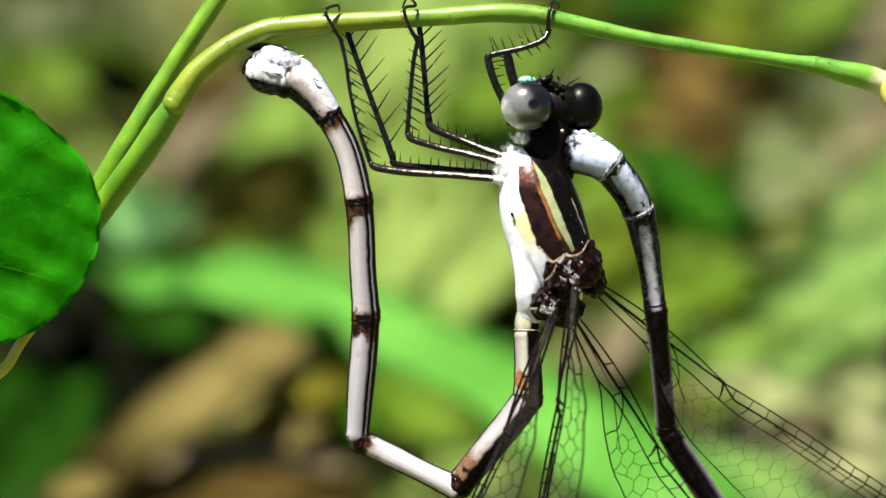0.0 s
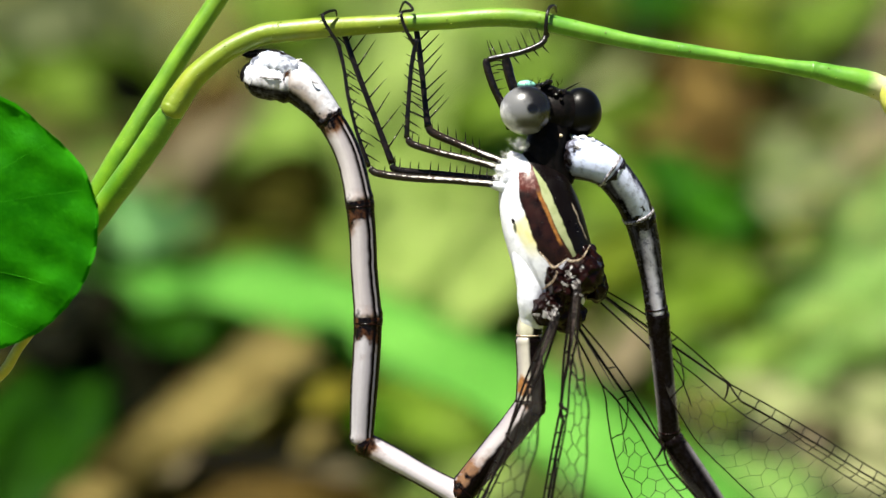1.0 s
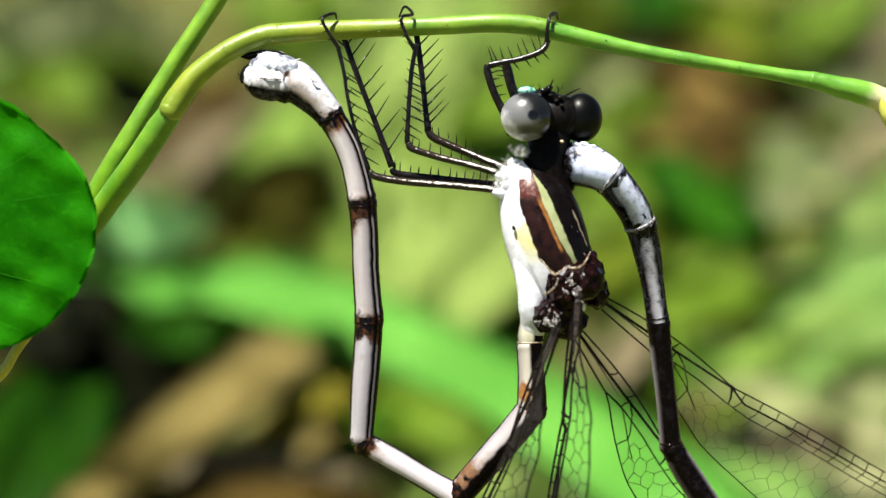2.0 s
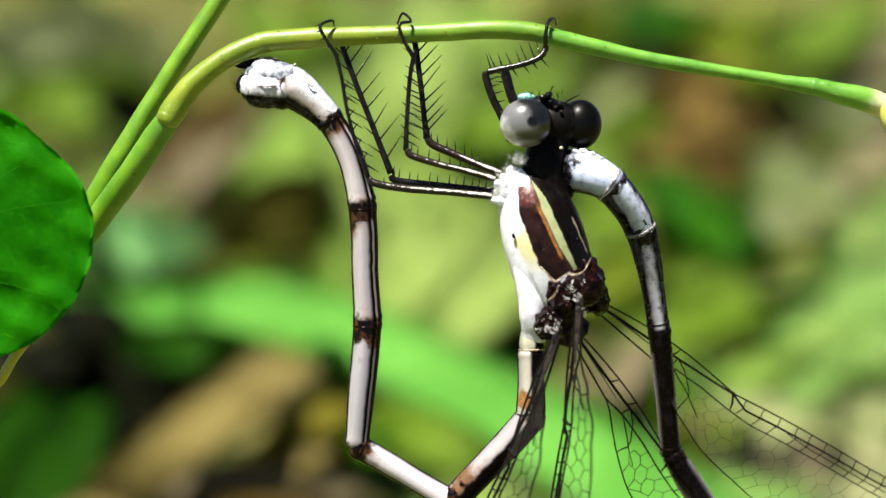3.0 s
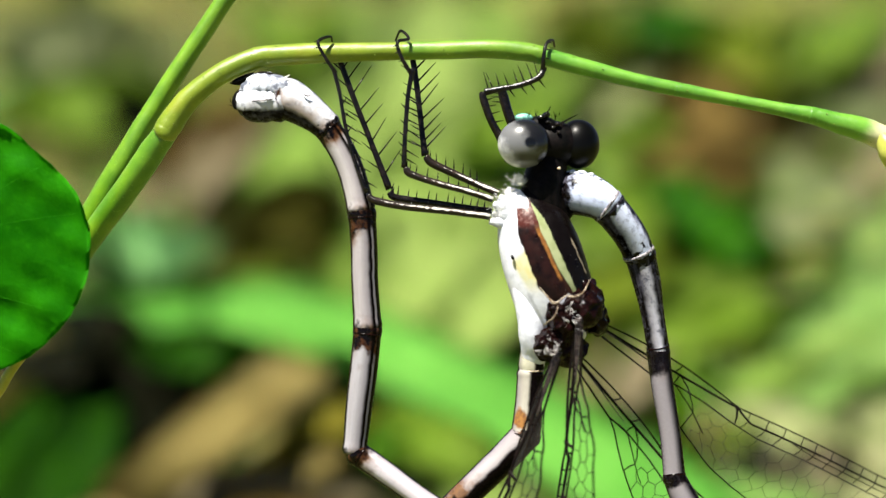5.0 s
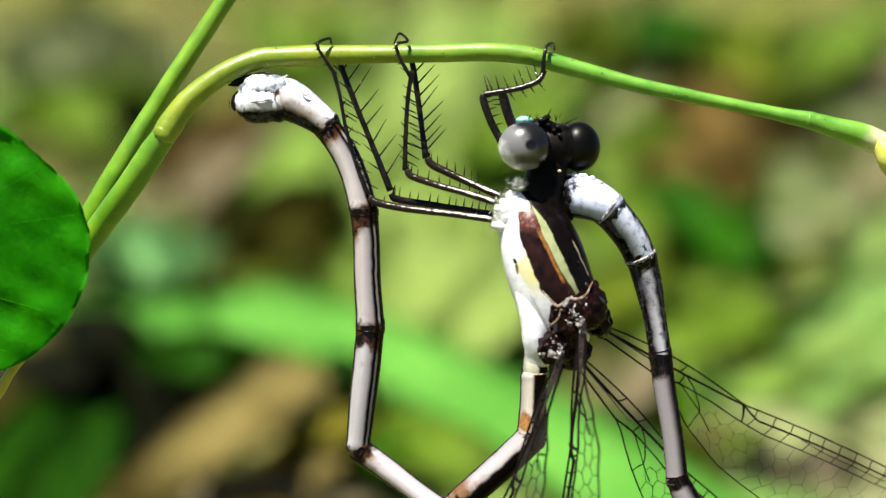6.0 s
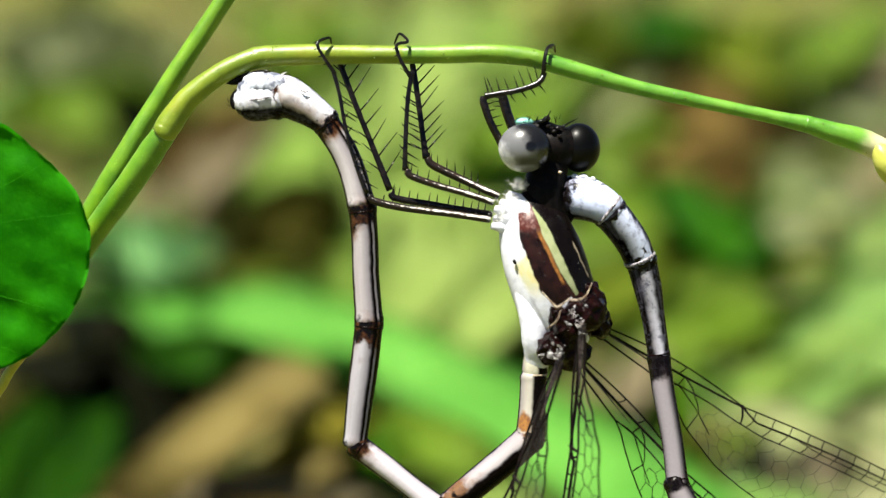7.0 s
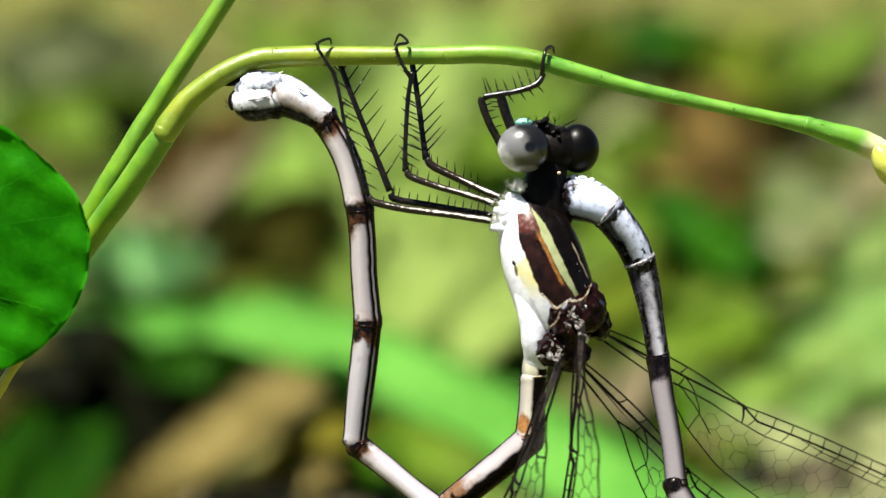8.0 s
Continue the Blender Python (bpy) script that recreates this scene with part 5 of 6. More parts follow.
    ball(bm, Vector((0, 0, 0)), 46 * R, 43 * R, 40 * R, 0, 32, 40)
    e = part("eye", bm, EYE_NEAR, head, "glossy eye, grey below and dark above")
    e.location = spot(933, 188, -0.9) - hp
    bm = bmesh.new()
    ball(bm, Vector((0, 0, 0)), 38 * R, 44 * R, 38 * R, 0, 32, 40)
    e = part("eye", bm, EYE_FAR, head, "glossy black eye")
    e.location = spot(1029, 190, 0.5) - hp
    on_head("labrum", ball(bmesh.new(), spot(933, 143, -0.1), 17 * R, 9 * R, 14 * R, -4), TURQUOISE, "turquoise upper lip")
    for u, v, d, r in ((985, 160, -0.7, 5), (995, 168, -0.8, 4), (975, 150, -0.7, 5), (992, 154, -0.6, 6), (1002, 182, -0.6, 5), (962, 142, -0.7, 7), (972, 138, -0.5, 8)):
        on_head("ocellus", ball(bmesh.new(), spot(u, v, d), r * R, r * R * 0.7, r * R, 20, 10, 12), BLACK, "shiny black simple eye")
    for pts in ([(1000, 152, -0.4, 2.2), (1010, 146, -0.3, 1.6), (1020, 141, -0.1, 1.0), (1028, 137, 0, 0.5)], [(968, 142, -0.8, 2.2), (975, 132, -0.9, 1.6), (980, 122, -1.1, 1.0)]):
        on_head("antenna", smooth_tube(pts, 12, 6), BLACK)
    bm = bmesh.new()
    for _ in range(40):
        a = spot(rnd.uniform(925, 1000), rnd.uniform(138, 160), -0.5)
        stick(bm, a, a + Vector((rnd.uniform(-0.5, 0.6), 1, rnd.uniform(-0.2, 0.6))).normalized() * R * rnd.uniform(5, 12), 0.7 * R, 0.3 * R, 3)
    on_head("face_hair", bm, BLACK)
    # tiny cream ball standing in for a small highlight on the cheek
    bm = ball(bmesh.new(), spot(995, 232, -0.7), 3.5 * R, 3 * R, 3 * R, 0, 8, 10)
    on_head("cheek_glint", bm, CREAM)

    # tail
    pale, cool = (0.38, 0.355, 0.365), (0.36, 0.35, 0.375)
    S = skin_segment
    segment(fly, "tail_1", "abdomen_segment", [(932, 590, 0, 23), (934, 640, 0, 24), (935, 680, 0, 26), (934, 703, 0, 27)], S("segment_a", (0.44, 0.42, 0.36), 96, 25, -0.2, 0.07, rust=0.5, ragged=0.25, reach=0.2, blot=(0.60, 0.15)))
    # the wide dark back also paints the shade of the lower side
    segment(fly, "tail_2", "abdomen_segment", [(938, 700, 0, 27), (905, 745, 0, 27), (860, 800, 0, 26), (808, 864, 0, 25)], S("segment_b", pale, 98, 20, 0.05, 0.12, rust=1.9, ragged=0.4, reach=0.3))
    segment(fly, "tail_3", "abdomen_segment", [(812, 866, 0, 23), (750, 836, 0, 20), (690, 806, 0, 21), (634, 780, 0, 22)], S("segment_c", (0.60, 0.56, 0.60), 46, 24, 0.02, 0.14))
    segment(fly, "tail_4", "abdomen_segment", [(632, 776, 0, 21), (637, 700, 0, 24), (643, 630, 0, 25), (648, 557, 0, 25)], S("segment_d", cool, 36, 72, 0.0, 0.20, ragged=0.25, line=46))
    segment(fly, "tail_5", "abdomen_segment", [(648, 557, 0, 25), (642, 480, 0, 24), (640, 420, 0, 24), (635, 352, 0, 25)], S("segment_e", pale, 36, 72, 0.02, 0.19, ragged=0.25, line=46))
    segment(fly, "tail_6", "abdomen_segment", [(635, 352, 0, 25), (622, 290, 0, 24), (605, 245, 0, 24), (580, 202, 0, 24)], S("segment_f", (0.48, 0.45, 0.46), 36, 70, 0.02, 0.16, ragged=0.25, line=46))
    tip = segment(fly, "tail_7", "abdomen_tip", [(583, 207, 0, 25), (566, 182, 0, 29), (546, 158, 0, 34), (528, 140, 0, 37), (512, 128, 0, 35)], S("segment_g", (0.83, 0.87, 0.97), 66, 16, 0.06, 0.02, 0.45, 1.0, 0.5, tan=0.75), "white-bloomed thick tail tip", 40, ring=None)
    tp = spot(583, 207)

    def on_tip(name, bm, material, label=""):
        ob = part(name, bm, material, tip, label)
        ob.data.transform(Matrix.Translation(tp).inverted())
    on_tip("ovipositor", smooth_tube([(522, 106, -0.4, 5), (508, 96, -0.5, 9), (490, 89, -0.4, 10), (470, 87, -0.1, 7), (448, 89, 0.1, 3.5), (434, 85, 0.2, 1.5)], 24, 14, wobble=0.12), MATT, "black egg-laying blade set against the stalk")
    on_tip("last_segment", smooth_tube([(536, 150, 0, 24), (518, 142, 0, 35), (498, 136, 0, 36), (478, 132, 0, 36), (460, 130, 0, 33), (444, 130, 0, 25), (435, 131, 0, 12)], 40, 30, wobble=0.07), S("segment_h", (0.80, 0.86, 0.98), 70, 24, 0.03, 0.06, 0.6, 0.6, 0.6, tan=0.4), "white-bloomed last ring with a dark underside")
    # the blue-grey of this plate paints the shade on top of the tip
    on_tip("upper_plate", smooth_tube([(540, 128, -0.5, 8), (520, 118, -0.45, 20), (500, 110, -0.3, 25), (478, 106, -0.2, 25), (460, 108, -0.1, 18), (448, 112, 0, 8)], 30, 20, wobble=0.16), BLOOM_SHADE, "bloomed plate with blue-grey shade in its colour")
    hb = bmesh.new()
    for _ in range(46):
        u0, v0 = rnd.choice(((440, 130), (450, 108), (500, 96), (520, 100), (470, 88)))
        a = spot(u0 + rnd.gauss(0, 9), v0 + rnd.gauss(0, 7), rnd.uniform(-0.9, 0.2))
        stick(hb, a, a + Vector((rnd.uniform(-1, 0.5), rnd.uniform(-0.2, 1), rnd.uniform(-0.2, 0.5))).normalized() * R * rnd.uniform(5, 13), 1.1 * R, 0.5 * R, 4)
    on_tip("tip_hair", hb, BLACK)
    on_tip("cercus", smooth_tube([(478, 84, 0.2, 7), (462, 84, 0.3, 7), (448, 84, 0.3, 5), (438, 86, 0.3, 3)], 12, 10), BLACK)
    on_tip("cercus", smooth_tube([(454, 106, 0, 8), (443, 112, 0.1, 10), (435, 122, 0.0, 8), (432, 132, -0.1, 3)], 12, 10), MATT)
    bm = bmesh.new()
    for _ in range(26):
        a = spot(rnd.gauss(532, 11), rnd.gauss(110, 6), -0.7)
        ball(bm, a, rnd.uniform(1, 4) * R, rnd.uniform(0.8, 2.0) * R, 2 * R, rnd.uniform(0, 180), 5, 6)
    on_tip("bloom", bm, HAIR, "pale waxy flecks")
    for pts in ([(512, 104, -0.75, 1.5), (508, 118, -1.0, 2.0), (504, 132, -1.1, 1.6), (508, 146, -1.15, 0.8)], [(500, 132, -1.1, 0.8), (484, 130, -1.15, 1.6), (468, 127, -1.05, 1.2), (456, 126, -0.9, 0.6)], [(552, 134, -0.95, 0.7), (558, 141, -1.0, 1.8), (566, 143, -0.9, 0.7)]):
        on_tip("seam", smooth_tube(pts, 14, 6, wobble=0.3), RING, "dark seam between the bloomed plates")

    # legs
    leg_piece(fly, "shin_a", "tibia", [(603, 70, -1.0, 4), (612, 110, -1.0, 3.4), (620, 165, -1.0, 3.4), (634, 225, -0.9, 3.4), (655, 288, -0.8, 4.5)], BLACK, [(7, 0.25, 0.95, 26, 0.75, 0.45, 0.3), (6, 0.3, 0.95, 15, 0.55, -0.7, 0)], pivot=(600, 65))
    leg_piece(fly, "foot_a", "tarsus", [(601, 20, -0.3, 1.4), (597, 10, -0.6, 2.4), (576, 19, -1.1, 3), (588, 46, -1.2, 3.2), (606, 74, -1.0, 4)], BLACK, [(4, 0.4, 0.9, 8, -0.9, 0.2, 0)], pivot=(600, 65))
    leg_piece(fly, "thigh_a", "femur", [(655, 288, -0.8, 5.5), (668, 297, -0.8, 7), (720, 305, -0.8, 7), (800, 310, -0.8, 6.5), (872, 316, -0.6, 6.5)], THIGH, [(9, 0.3, 0.95, 13, 0.1, -1, 0)], pivot=(657, 290))
    leg_piece(fly, "shin_b", "tibia", [(610, 40, 0.6, 4.5), (617, 64, 0.4, 5.2), (640, 130, 0.2, 5.2), (668, 205, 0, 5.2), (696, 282, -0.2, 6.5)], BLACK, [(8, 0.22, 0.96, 46, 0.62, -0.78, -0.2), (7, 0.25, 0.95, 30, -0.62, -0.5, 0.3)], pivot=(616, 62))
    leg_piece(fly, "thigh_b", "femur", [(694, 282, -0.2, 6), (704, 292, -0.2, 6.5), (770, 298, -0.2, 6), (830, 303, -0.2, 5.5), (875, 307, 0, 6)], BLACK, [(14, 0.05, 0.95, 17, 0.12, -1, 0)], pivot=(697, 283))
    leg_piece(fly, "shin_c", "tibia", [(742, 62, -1.0, 4.5), (732, 110, -1.0, 4.2), (725, 180, -1.0, 4.2), (721, 238, -0.8, 5)], BLACK, [(7, 0.3, 0.95, 24, 0.8, 0.4, 0.3), (6, 0.3, 0.95, 12, -0.6, -0.6, 0)], pivot=(740, 60))
    leg_piece(fly, "foot_c", "tarsus", [(712, 14, 0.6, 1.6), (722, -4, 0, 2.4), (736, 10, -0.6, 2.6), (716, 15, -1.1, 3), (722, 42, -1.2, 3.4), (738, 72, -1.0, 4.2)], BLACK, [(4, 0.5, 0.9, 8, -0.9, 0.2, 0)], pivot=(740, 60))
    leg_piece(fly, "thigh_c", "femur", [(722, 236, -0.8, 5.5), (730, 247, -0.8, 6.5), (780, 262, -0.8, 6.2), (830, 273, -0.8, 6), (878, 286, -0.6, 6.5)], THIGH, [(9, 0.1, 0.9, 17, 0.05, -1, 0)], pivot=(723, 238))
    leg_piece(fly, "shin_d", "tibia", [(738, 36, 0.6, 5), (743, 56, 0.3, 5.4), (750, 120, 0.2, 5.2), (755, 180, 0.1, 5.2), (759, 218, 0, 7)], BLACK, [(8, 0.25, 0.96, 44, 0.72, -0.70, -0.2), (7, 0.3, 0.95, 26, -0.7, -0.45, 0.3)], pivot=(743, 50))
    leg_piece(fly, "thigh_d", "femur", [(757, 216, 0, 6.5), (768, 228, 0, 7.5), (810, 246, 0, 7), (850, 262, 0, 6.5), (888, 276, 0, 7)], THIGH, [(8, 0.1, 0.8, 20, -0.02, -1, 0)], pivot=(760, 222))
    leg_piece(fly, "shin_e", "tibia", [(972, 52, -0.6, 5.5), (962, 70, -0.8, 5.5), (930, 84, -0.8, 5.2), (890, 93, -0.7, 5.2), (868, 98, -0.6, 6)], BLACK, [(8, 0.2, 0.95, 26, -0.35, -0.9, -0.2), (5, 0.2, 0.8, 16, 0.6, 0.7, 0)], pivot=(966, 65))
    leg_piece(fly, "foot_e", "tarsus", [(989, 15, 0.5, 1.8), (986, 4, 0, 2.4), (976, 7, -0.6, 2.8), (971, 28, -0.9, 3.6), (970, 56, -0.7, 4.4)], BLACK, [(3, 0.4, 0.9, 8, 0.9, 0.2, 0)], pivot=(966, 65))
    leg_piece(fly, "thigh_e", "femur", [(865, 97, -0.6, 6), (864, 108, -0.6, 7), (875, 145, -0.5, 7), (892, 182, -0.3, 7.5), (905, 220, 0, 8)], BLACK, [(5, 0.15, 0.6, 18, 1, -0.2, 0)], pivot=(867, 98))
    leg_piece(fly, "thigh_f", "femur", [(896, 88, 0.4, 6), (900, 108, 0.4, 9), (908, 140, 0.4, 9), (925, 185, 0.4, 10)], BLACK, [(4, 0.1, 0.5, 18, -1, -0.1, 0)], pivot=(867, 98))

    # wings
    build_wing("wing", fly, "wing_a", (1066, 504, 3.0), (0.78, -0.627, -0.06), (-0.627, -0.78, 0.25), 290, 1.45, 4, 0.105, 0.25, 1.0, 1, 0.5)
    build_wing("wing", fly, "wing_b", (1026, 564, 3.2), (0.524, -0.852, -0.05), (-0.852, -0.524, 0.3), 275, 1.15, 3, 0.10, 0.25, 1.1, 2, 0.75)
    build_wing("wing", fly, "wing_c", (1014, 500, -2.3), (-0.125, -0.98, 0.02), (0.50, -0.08, 0.85), 205, 1.3, 3, 0.16, 0.75, 1.5, 3)
    build_wing("wing", fly, "wing_d", (974, 556, -2.3), (-0.36, -0.92, 0.02), (0.50, -0.25, 0.82), 215, 1.3, 3, 0.16, 0.75, 1.5, 4)
    return fly


def build_male():
    fly = thing("damselfly", spot(1000, 270), "blue-white and black tail of a second damselfly clasping the neck", "damselfly", "damselflies in tandem", "male_1")
    S = skin_segment
    bm = smooth_tube([(955, 262, 0.8, 14), (975, 258, 0.5, 18), (1000, 262, 0.5, 20)], 16, 12)
    seat(part("clasper", bm, BLACK, fly), spot(1000, 270))
    # the dark first part paints the shade that the head casts on it
    segment(fly, "", "abdomen_segment", [(972, 262, 1.1, 32), (1000, 268, 0.9, 38), (1030, 270, 0.4, 40), (1060, 282, 0.1, 36), (1083, 298, 0.1, 31)], S("segment_m1", (0.56, 0.63, 0.85), 24, 30, 0.47, 0.02, 0.5, 0.2, 0.3), "blue-white bloomed segment", ring=RING, band=2.4, pivot=(1000, 270))
    rnd = random.Random(5)
    for u, v, a, b in ((1020, 236, 9, 5), (1034, 236, 10, 6), (1048, 242, 9, 7), (1062, 250, 10, 6), (1074, 260, 8, 6), (1086, 272, 8, 5)):
        bm = ball(bmesh.new(), spot(u, v, -0.05 - (u - 1020) * 0.006), a * R, b * R, 8 * R, -30 + rnd.uniform(-20, 20), 10, 14)
        for q in bm.verts:
            q.co += Vector((noise.noise(q.co * 3000), noise.noise(q.co * 3000 + OUT * 5), noise.noise(q.co * 3000 + OUT * 9))) * 3 * R
        seat(part("bloom_flake", bm, FLAKE, fly, "rough white wax on the upper edge"), spot(1000, 270))
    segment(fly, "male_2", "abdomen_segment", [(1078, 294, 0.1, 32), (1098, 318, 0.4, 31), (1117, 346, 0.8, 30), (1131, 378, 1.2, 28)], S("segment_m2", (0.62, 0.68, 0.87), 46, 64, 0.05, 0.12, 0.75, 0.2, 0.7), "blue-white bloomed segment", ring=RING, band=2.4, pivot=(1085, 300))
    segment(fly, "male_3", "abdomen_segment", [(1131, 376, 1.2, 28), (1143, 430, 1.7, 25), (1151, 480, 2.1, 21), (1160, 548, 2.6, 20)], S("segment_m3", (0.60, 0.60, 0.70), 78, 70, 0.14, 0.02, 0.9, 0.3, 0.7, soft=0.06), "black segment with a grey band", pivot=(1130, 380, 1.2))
    # soft dark backs of the next two: cast shade put into the colour
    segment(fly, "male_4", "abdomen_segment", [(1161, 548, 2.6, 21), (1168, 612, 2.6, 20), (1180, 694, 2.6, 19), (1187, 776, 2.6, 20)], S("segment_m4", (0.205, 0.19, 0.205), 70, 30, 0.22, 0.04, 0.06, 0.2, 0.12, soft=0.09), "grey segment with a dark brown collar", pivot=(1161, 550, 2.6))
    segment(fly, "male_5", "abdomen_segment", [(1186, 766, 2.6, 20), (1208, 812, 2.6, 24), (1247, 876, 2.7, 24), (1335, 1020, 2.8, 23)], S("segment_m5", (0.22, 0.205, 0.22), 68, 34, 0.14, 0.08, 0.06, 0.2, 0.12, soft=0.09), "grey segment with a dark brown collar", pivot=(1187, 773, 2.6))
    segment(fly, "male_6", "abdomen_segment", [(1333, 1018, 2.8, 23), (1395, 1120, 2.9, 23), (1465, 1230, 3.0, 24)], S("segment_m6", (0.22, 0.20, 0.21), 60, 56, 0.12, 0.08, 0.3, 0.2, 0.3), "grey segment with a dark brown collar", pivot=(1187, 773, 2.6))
    return fly


# ---------------------------------------------------------------- what moves
SAME = {"stalk": "leaf", "side_stalk": "leaf", "leaf_stalk": "leaf", "bud": "arch_6", "foot_a": "shin_a", "foot_c": "shin_c", "foot_e": "shin_e", "thigh_f": "thigh_e", "male_6": "male_5"}
ROOT = {}


# the second damselfly hangs free: degrees by which its tail swings towards the eye, and by which the lower half bends
# further and rolls its dark back round to the front, where that dark colour stands in for a cast shadow
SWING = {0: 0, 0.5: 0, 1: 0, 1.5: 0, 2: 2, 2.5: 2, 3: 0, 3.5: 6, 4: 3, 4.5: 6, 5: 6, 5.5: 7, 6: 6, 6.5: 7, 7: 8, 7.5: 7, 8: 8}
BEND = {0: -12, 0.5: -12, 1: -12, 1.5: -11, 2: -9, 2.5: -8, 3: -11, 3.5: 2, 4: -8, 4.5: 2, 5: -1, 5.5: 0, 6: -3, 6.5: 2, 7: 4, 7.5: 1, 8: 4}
SHADE_ROLL = {0: 93, 0.5: 93, 1: 93, 1.5: 92, 2: 84, 2.5: 82, 3: 90, 3.5: 4, 4: 50, 4.5: 6, 5: 4, 5.5: 0, 6: 12, 6.5: 0, 7: 0, 7.5: 4, 8: 0}
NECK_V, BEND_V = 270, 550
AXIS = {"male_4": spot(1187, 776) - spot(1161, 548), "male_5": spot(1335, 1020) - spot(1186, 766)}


def glide(key, rows):
    """Keys a piece: seconds, millimetres to the right and up in the view, degrees anticlockwise."""
    for name in [key] + [a for a, b in SAME.items() if b == key]:
        ob, at = PIVOTS[name]
        poses = {}
        for t, x, y, a in rows:
            shift, lean, roll = Vector((x, y, 0)) / 1000, 0, Matrix()
            if key.startswith("male"):
                lean = -SWING[t]
                grow = math.tan(radians(lean)) * (max(at.y, spot(0, BEND_V).y) - spot(0, NECK_V).y)
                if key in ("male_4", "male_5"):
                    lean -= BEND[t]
                    roll = Matrix.Rotation(radians(SHADE_ROLL[t]), 4, AXIS[key])
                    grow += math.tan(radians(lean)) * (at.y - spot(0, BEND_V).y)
                shift += Vector((0, 0, 1)) * grow
                shift.x -= at.x / at.z * -grow
                shift.y -= at.y / at.z * -grow
            poses[t] = TURNS[t] @ Matrix.Translation(at + shift) @ pose(0, 0, 0, lean, 0, a) @ roll
        if ob.parent is None:
            ROOT[ob] = poses
            walk(ob, list(poses.items()))
        else:
            base = ROOT.get(ob.parent)
            walk(ob, [(t, (base[t] if base else REST[ob.parent]).inverted() @ m) for t, m in poses.items()])


def motions():
    glide("thorax", [(0, 0.000, -0.000, 0.00), (0.5, 0.054, -0.215, -0.58), (1, -0.002, -0.305, 0.87), (1.5, 0.057, -0.494, -0.64), (2, 0.021, -0.658, 1.11), (2.5, 0.006, -0.876, 0.20), (3, -0.029, -1.041, 1.94), (3.5, 0.017, -1.492, 0.10), (4, -0.031, -1.751, 1.57), (4.5, -0.112, -2.090, 0.42), (5, -0.089, -2.145, 2.25), (5.5, -0.046, -2.253, 1.44), (6, -0.022, -2.310, 3.27), (6.5, -0.070, -2.259, 2.30), (7, -0.020, -2.361, 3.02), (7.5, 0.025, -2.222, 2.83), (8, -0.060, -2.420, 3.14)])
    glide("head", [(0, 0.000, -0.000, 0.00), (0.5, 0.050, -0.178, 1.29), (1, -0.043, -0.224, -0.67), (1.5, 0.073, -0.426, 1.06), (2, -0.016, -0.548, -0.04), (2.5, 0.044, -0.751, 0.77), (3, -0.045, -0.873, -0.33), (3.5, 0.029, -1.323, 1.04), (4, -0.114, -1.565, 0.57), (4.5, -0.106, -1.905, 1.04), (5, -0.165, -1.930, 0.06), (5.5, -0.076, -2.036, 1.00), (6, -0.135, -2.061, 0.02), (6.5, -0.128, -2.038, 0.96), (7, -0.137, -2.152, 0.67), (7.5, -0.113, -1.975, 0.08), (8, -0.182, -2.174, 0.34)])
    glide("leaf", [(0, 0.000, -0.000, 0.00), (0.5, 0.022, 0.023, 0.00), (1, -0.111, -0.244, 0.00), (1.5, 0.045, 0.069, 0.00), (2, -0.201, -0.324, 0.00), (2.5, -0.112, -0.346, 0.00), (3, -0.358, -0.739, 0.00), (3.5, -0.133, -0.670, 0.00), (4, -0.424, -1.230, 0.00), (4.5, -0.336, -1.208, 0.00), (5, -0.515, -1.436, 0.00), (5.5, -0.358, -1.295, 0.00), (6, -0.537, -1.523, 0.00), (6.5, -0.448, -1.612, 0.00), (7, -0.515, -1.388, 0.00), (7.5, -0.559, -1.634, 0.00), (8, -0.537, -1.478, 0.00)])
    glide("arch_1", [(0, 0.000, -0.000, 0.00), (0.5, 0.023, 0.026, 0.26), (1, -0.110, -0.242, 0.27), (1.5, 0.048, 0.067, -0.16), (2, -0.181, -0.313, -0.05), (2.5, -0.077, -0.323, -0.10), (3, -0.306, -0.703, 0.01), (3.5, -0.081, -0.642, -0.69), (4, -0.371, -1.200, -0.42), (4.5, -0.289, -1.175, -0.65), (5, -0.463, -1.402, -0.61), (5.5, -0.304, -1.259, -0.74), (6, -0.478, -1.486, -0.71), (6.5, -0.402, -1.574, -0.21), (7, -0.479, -1.363, -0.96), (7.5, -0.498, -1.583, -0.18), (8, -0.489, -1.449, -1.04)])
    glide("arch_2", [(0, 0.000, -0.000, 0.00), (0.5, 0.041, 0.046, -0.74), (1, -0.134, -0.225, 0.02), (1.5, 0.061, 0.044, -1.79), (2, -0.158, -0.314, -1.10), (2.5, -0.033, -0.314, -1.75), (3, -0.252, -0.672, -1.07), (3.5, -0.008, -0.673, -2.47), (4, -0.275, -1.209, -1.43), (4.5, -0.187, -1.210, -2.49), (5, -0.370, -1.434, -2.05), (5.5, -0.207, -1.300, -2.93), (6, -0.390, -1.524, -2.48), (6.5, -0.320, -1.567, -2.15), (7, -0.391, -1.433, -3.57), (7.5, -0.411, -1.567, -2.15), (8, -0.391, -1.524, -3.20)])
